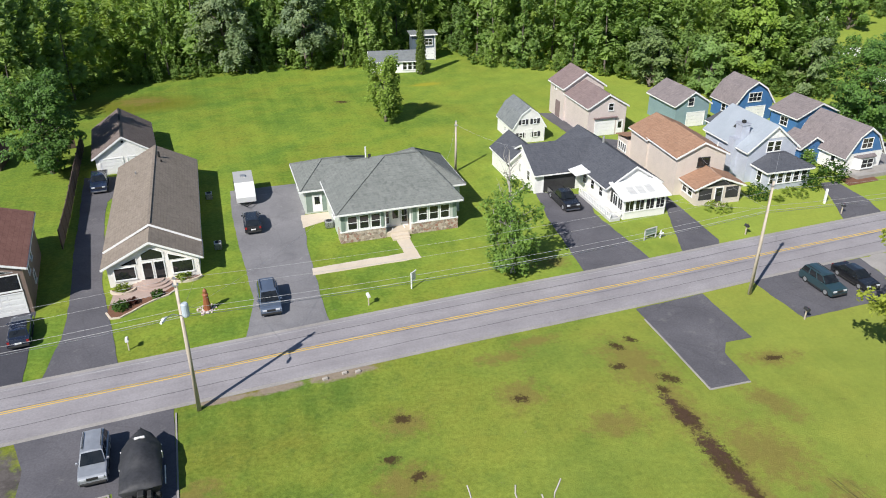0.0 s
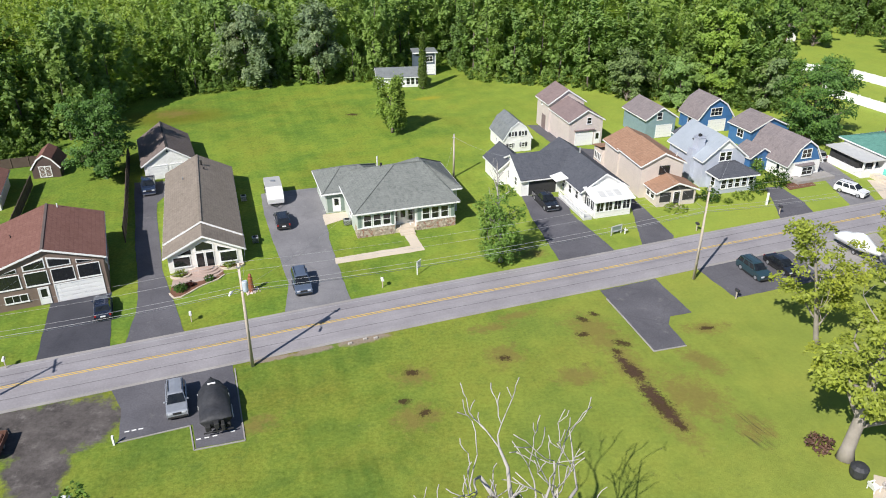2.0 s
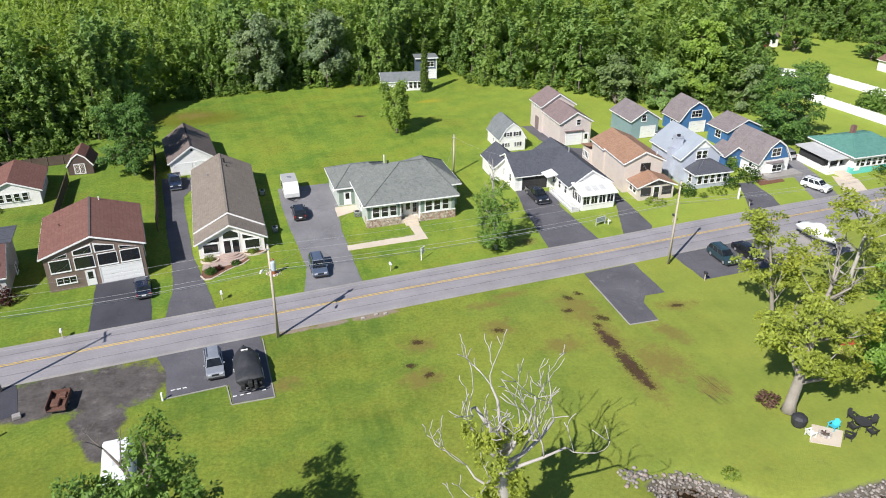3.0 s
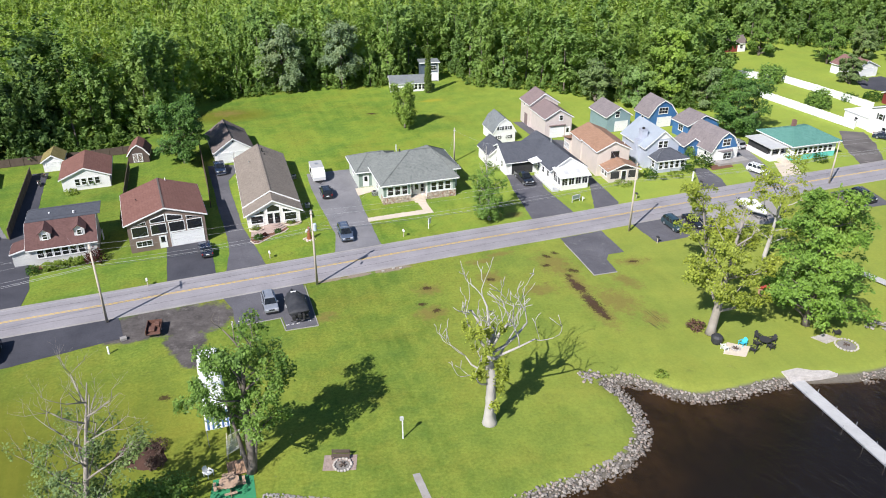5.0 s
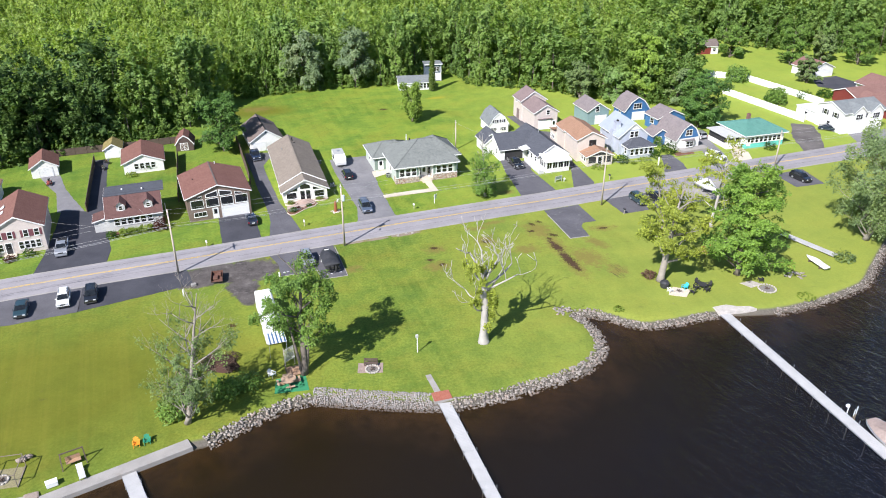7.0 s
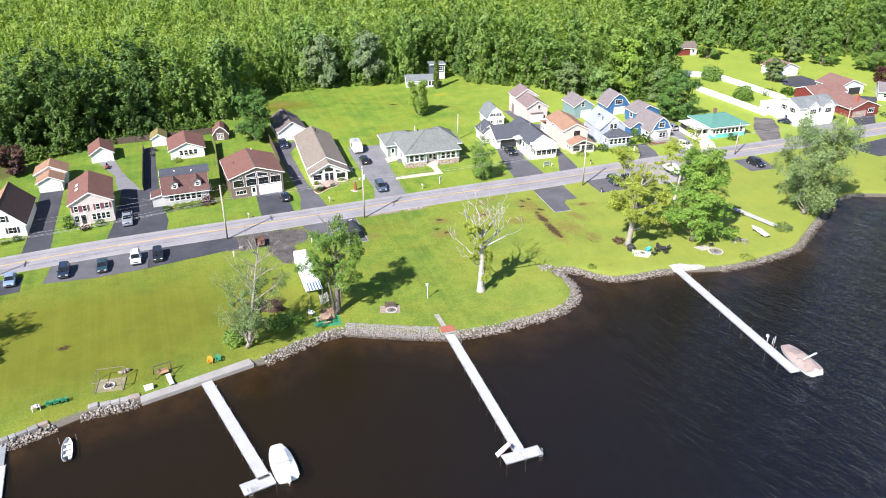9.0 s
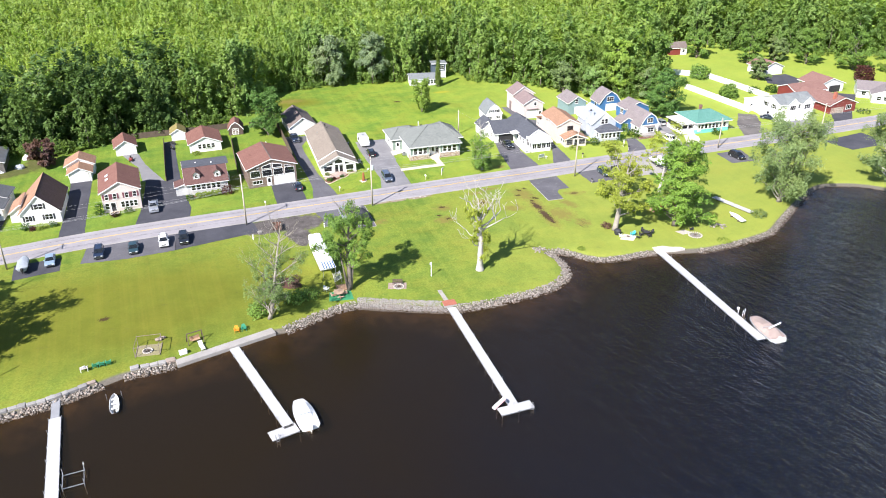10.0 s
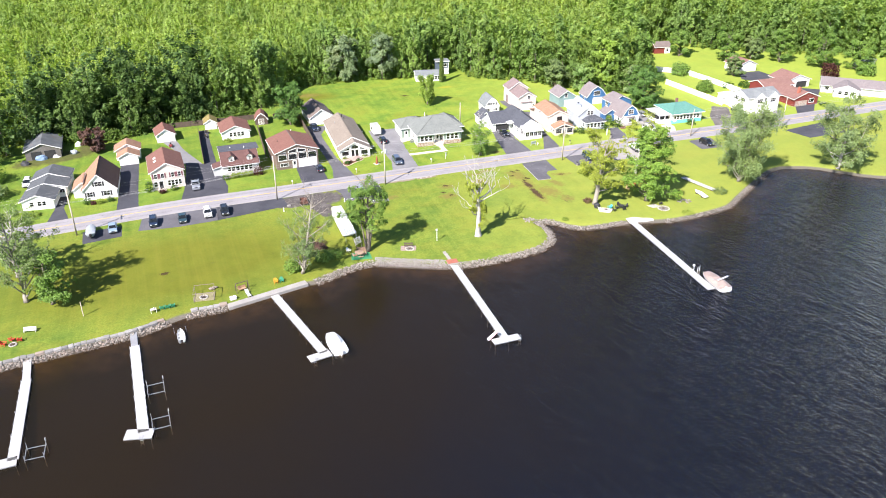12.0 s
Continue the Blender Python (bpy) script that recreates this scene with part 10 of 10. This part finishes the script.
part("seat", boxes((-0.35, 0.35, -1.0, 0.5, 0.32, 0.36)), M_GREYW, t)
bm = bmesh.new()
box(bm, -0.35, 0.35, 0, 0.8, 0, 0.04, pose(0, 0.5, 0.34, 35, 0, 0))
part("backrest", bm, M_GREYW, t)
for sx in (-0.33, 0.33):
    for y in (-0.9, 0.4):
        part("leg", boxes((sx - 0.03, sx + 0.03, y - 0.03, y + 0.03, 0, 0.32)), M_ALU, t)
bench("brown wooden bench under the sparse tree", -34.6, 1.3, 25, M_DECKWOOD, 1.5)
t = thing("picnic_table", "tan octagonal picnic table on green carpet", "table", pose(-22.1, 7.1, 0.03, 0, 0, 20))
bm = bmesh.new()
slab(bm, [(1.05 * math.cos(k * math.pi / 4 + 0.39), 1.05 * math.sin(k * math.pi / 4 + 0.39)) for k in range(8)], 0.72, 0.77)
part("tabletop", bm, M_TABLE, t)
for k in range(4):
    a = k * 90
    bm = bmesh.new()
    box(bm, -0.6, 0.6, 1.25, 1.55, 0.42, 0.46, pose(0, 0, 0, 0, 0, a))
    part("bench_seat", bm, M_TABLE, t)
    bm = bmesh.new()
    box(bm, -0.05, 0.05, 0.5, 1.4, 0.0, 0.42, pose(0, 0, 0, 0, 0, a))
    part("leg", bm, M_DECKWOOD, t)
bm = bmesh.new()
slab(bm, [(-23.6, 4.9), (-19.2, 5.7), (-20.2, 8.9), (-24.0, 8.0)], -0.02, 0.03)
tagged(part("outdoor_carpet", bm, M_GREENPAINT), "green outdoor carpet under the picnic table", "carpet")
t = thing("deck_landing", "small brown deck at the camper's end", "deck", pose(-21.9, 9.6, 0, 0, 0, 22) @ Matrix.Diagonal((0.62, 0.7, 1, 1)))
for k in range(9):
    part("board", boxes((-1.6 + k * 0.36, -1.27 + k * 0.36, -1.5, 1.5, 0.2, 0.25)), M_DECKWOOD, t)
part("railing", boxes((-1.65, -1.58, -1.5, 1.5, 1.0, 1.08), *[(-1.64, -1.59, -1.5 + k * 0.3, -1.44 + k * 0.3, 0.2, 1.0) for k in range(10)]), M_DKWOOD, t)
adirondack("white chair on the front porch", -6.22, 77.38, 17, M_TRIM), adirondack("white chair on the front porch", -4.18, 77.98, 17, M_TRIM)
adirondack("white chair on the camper's deck", -24.6, 8.6, 60, M_TRIM)
t = thing("lattice_screen", "pale slatted screen leaning at the camper's end", "screen", pose(-23.2, 12.6, 0, 0, 0, 20))
for k in range(9):
    bm = bmesh.new()
    beam(bm, (-0.7 + 0.03 * k, -1.4 + k * 0.34, 0.5), (0.8 + 0.03 * k, -1.3 + k * 0.34, 1.1), 0.09, 0.04)
    part("slat", bm, M_GREYW, t)
for s in (-0.6, 0.7):
    bm = bmesh.new()
    beam(bm, (s, -1.5, 0.0), (s + 0.25, 1.7, 0.75), 0.08)
    part("rail", bm, M_WOODPOLE, t)
for x, y, w in ((-31.2, 12.6, 2.6), (-33.6, 10.8, 2.2), (-30.6, 10.2, 2.0)):
    shrub("dry brown brush on the leaf-mould heap", x, y, w, 1.1, M_BRUSH, int(w * 10), "brush_pile", "brush", 420, 0.14)
tree("bare_tree", "bare grey tree standing in the west woods", -124, 112, 97, 17, 0.3, 12, M_LEAFG, M_GREYBARK, (1.0, 0.0), 0, 0.2, 0.3, 14, 3, 0.6, way=1.1, group="woodland trees")
tree("yellowing_tree", "bright yellow-green tree among the west woods", -84, 132, 98, 17, 0.3, 8, M_LEAFY, None, (0, 0), 4200, 0.4, 0.3, 16, 1, 0.6, bough_r=1.4, group="woodland trees")
t = thing("bird_house_post", "white post with a small box on the lawn", "post", pose(-5.3, 14.0, 0, 0, 0, 20))
part("post", boxes((-0.055, 0.055, -0.055, 0.055, -0.1, 2.9)), M_TRIM, t)
part("lamp_box", boxes((-0.25, 0.12, -0.12, 0.12, 2.55, 2.95)), M_GREYW, t)
t = thing("marker_post", "short white post at the gravel lot's edge", "post", pose(-42.7, 29.7, 0))
part("post", boxes((-0.09, 0.09, -0.09, 0.09, -0.1, 1.1)), M_TRIM, t)
t = thing("marker_post", "short white post at the boat pad's corner", "post", pose(-28.6, 35.4, 0))
part("post", boxes((-0.08, 0.08, -0.08, 0.08, -0.1, 1.0)), M_TRIM, t)
t = thing("paving_block", "pale concrete block beside the gravel lot", "block", pose(-42.0, 32.8, 0, 0, 0, 30), "loose blocks")
part("block", boxes((-0.4, 0.4, -0.3, 0.3, 0, 0.4), soft=0.04), M_GREYCON, t)
t = thing("marker_post", "thin grey post on the west lawn", "post", pose(-72.2, -16.9, 0))
part("post", boxes((-0.06, 0.06, -0.06, 0.06, -0.1, 3.2)), M_WOODPOLE, t)
t = thing("marker_post", "white corner post by the sunroom lawn", "post", pose(46.6, 85.2, 0))
part("post", boxes((-0.12, 0.12, -0.12, 0.12, -0.1, 1.9)), M_TRIM, t)
for x, y in ((-9.8, 50.5), (-8.3, 51.3), (-7.2, 51.5)):
    t = thing("paving_block", "loose tan block at the road's edge", "block", pose(x, y, 0, 0, 0, 30), "loose blocks")
    part("block", boxes((-0.22, 0.22, -0.13, 0.13, 0, 0.2), soft=0.03), M_STONEG, t)


def plank_dock(label, x0, y0, x1, y1, w):
    t = thing("dock_section", label, "dock section", pose(0, 0, 0), "stored dock sections")
    a, b = Vector((x0, y0, 0.4)), Vector((x1, y1, 0.4))
    n = 4
    for k in range(n):
        bm = bmesh.new()
        beam(bm, a.lerp(b, k / n), a.lerp(b, (k + 0.97) / n), w, 0.16)
        part("panel", bm, M_DOCK, t)
    for k in range(3):
        c = a.lerp(b, 0.1 + 0.4 * k)
        part("block", boxes((c.x - 0.3, c.x + 0.3, c.y - 0.3, c.y + 0.3, 0, 0.33)), M_DKWOOD, t)


plank_dock("stored white dock sections on the lawn", 60.2, 50.0, 66.0, 41.4, 1.3)
t = thing("upturned_boat", "upturned pale aluminium boat on a trailer on the lawn", "boat", pose(61.6, 39.0, 0, 0, 0, 16), "boats")
bm = bmesh.new()
hull(bm, 5.0, 1.5, 0.35, 0.6, 1.05, folds=0.01, seed=6)
part("hull", bm, M_WRAP, t, smooth=True)
part("cradle", boxes((-0.7, 0.7, -1.5, -1.4, 0, 0.45), (-0.7, 0.7, 1.0, 1.1, 0, 0.45)), M_DKWOOD, t)
t = thing("storage_box", "small red-roofed storage box under the maple", "box", pose(45.0, 43.6, 0, 0, 0, 30))
part("body", boxes((-1.2, 1.2, -0.7, 0.7, 0, 0.9), soft=0.03), M_DECKWOOD, t)
bm = bmesh.new()
for s in (-1, 1):
    prism(bm, [(0, 1.35), (0, 1.42), (s * 0.9, 0.95), (s * 0.9, 0.88)], "x", -1.35, 1.35)
part("lid", bm, C_RED, t)
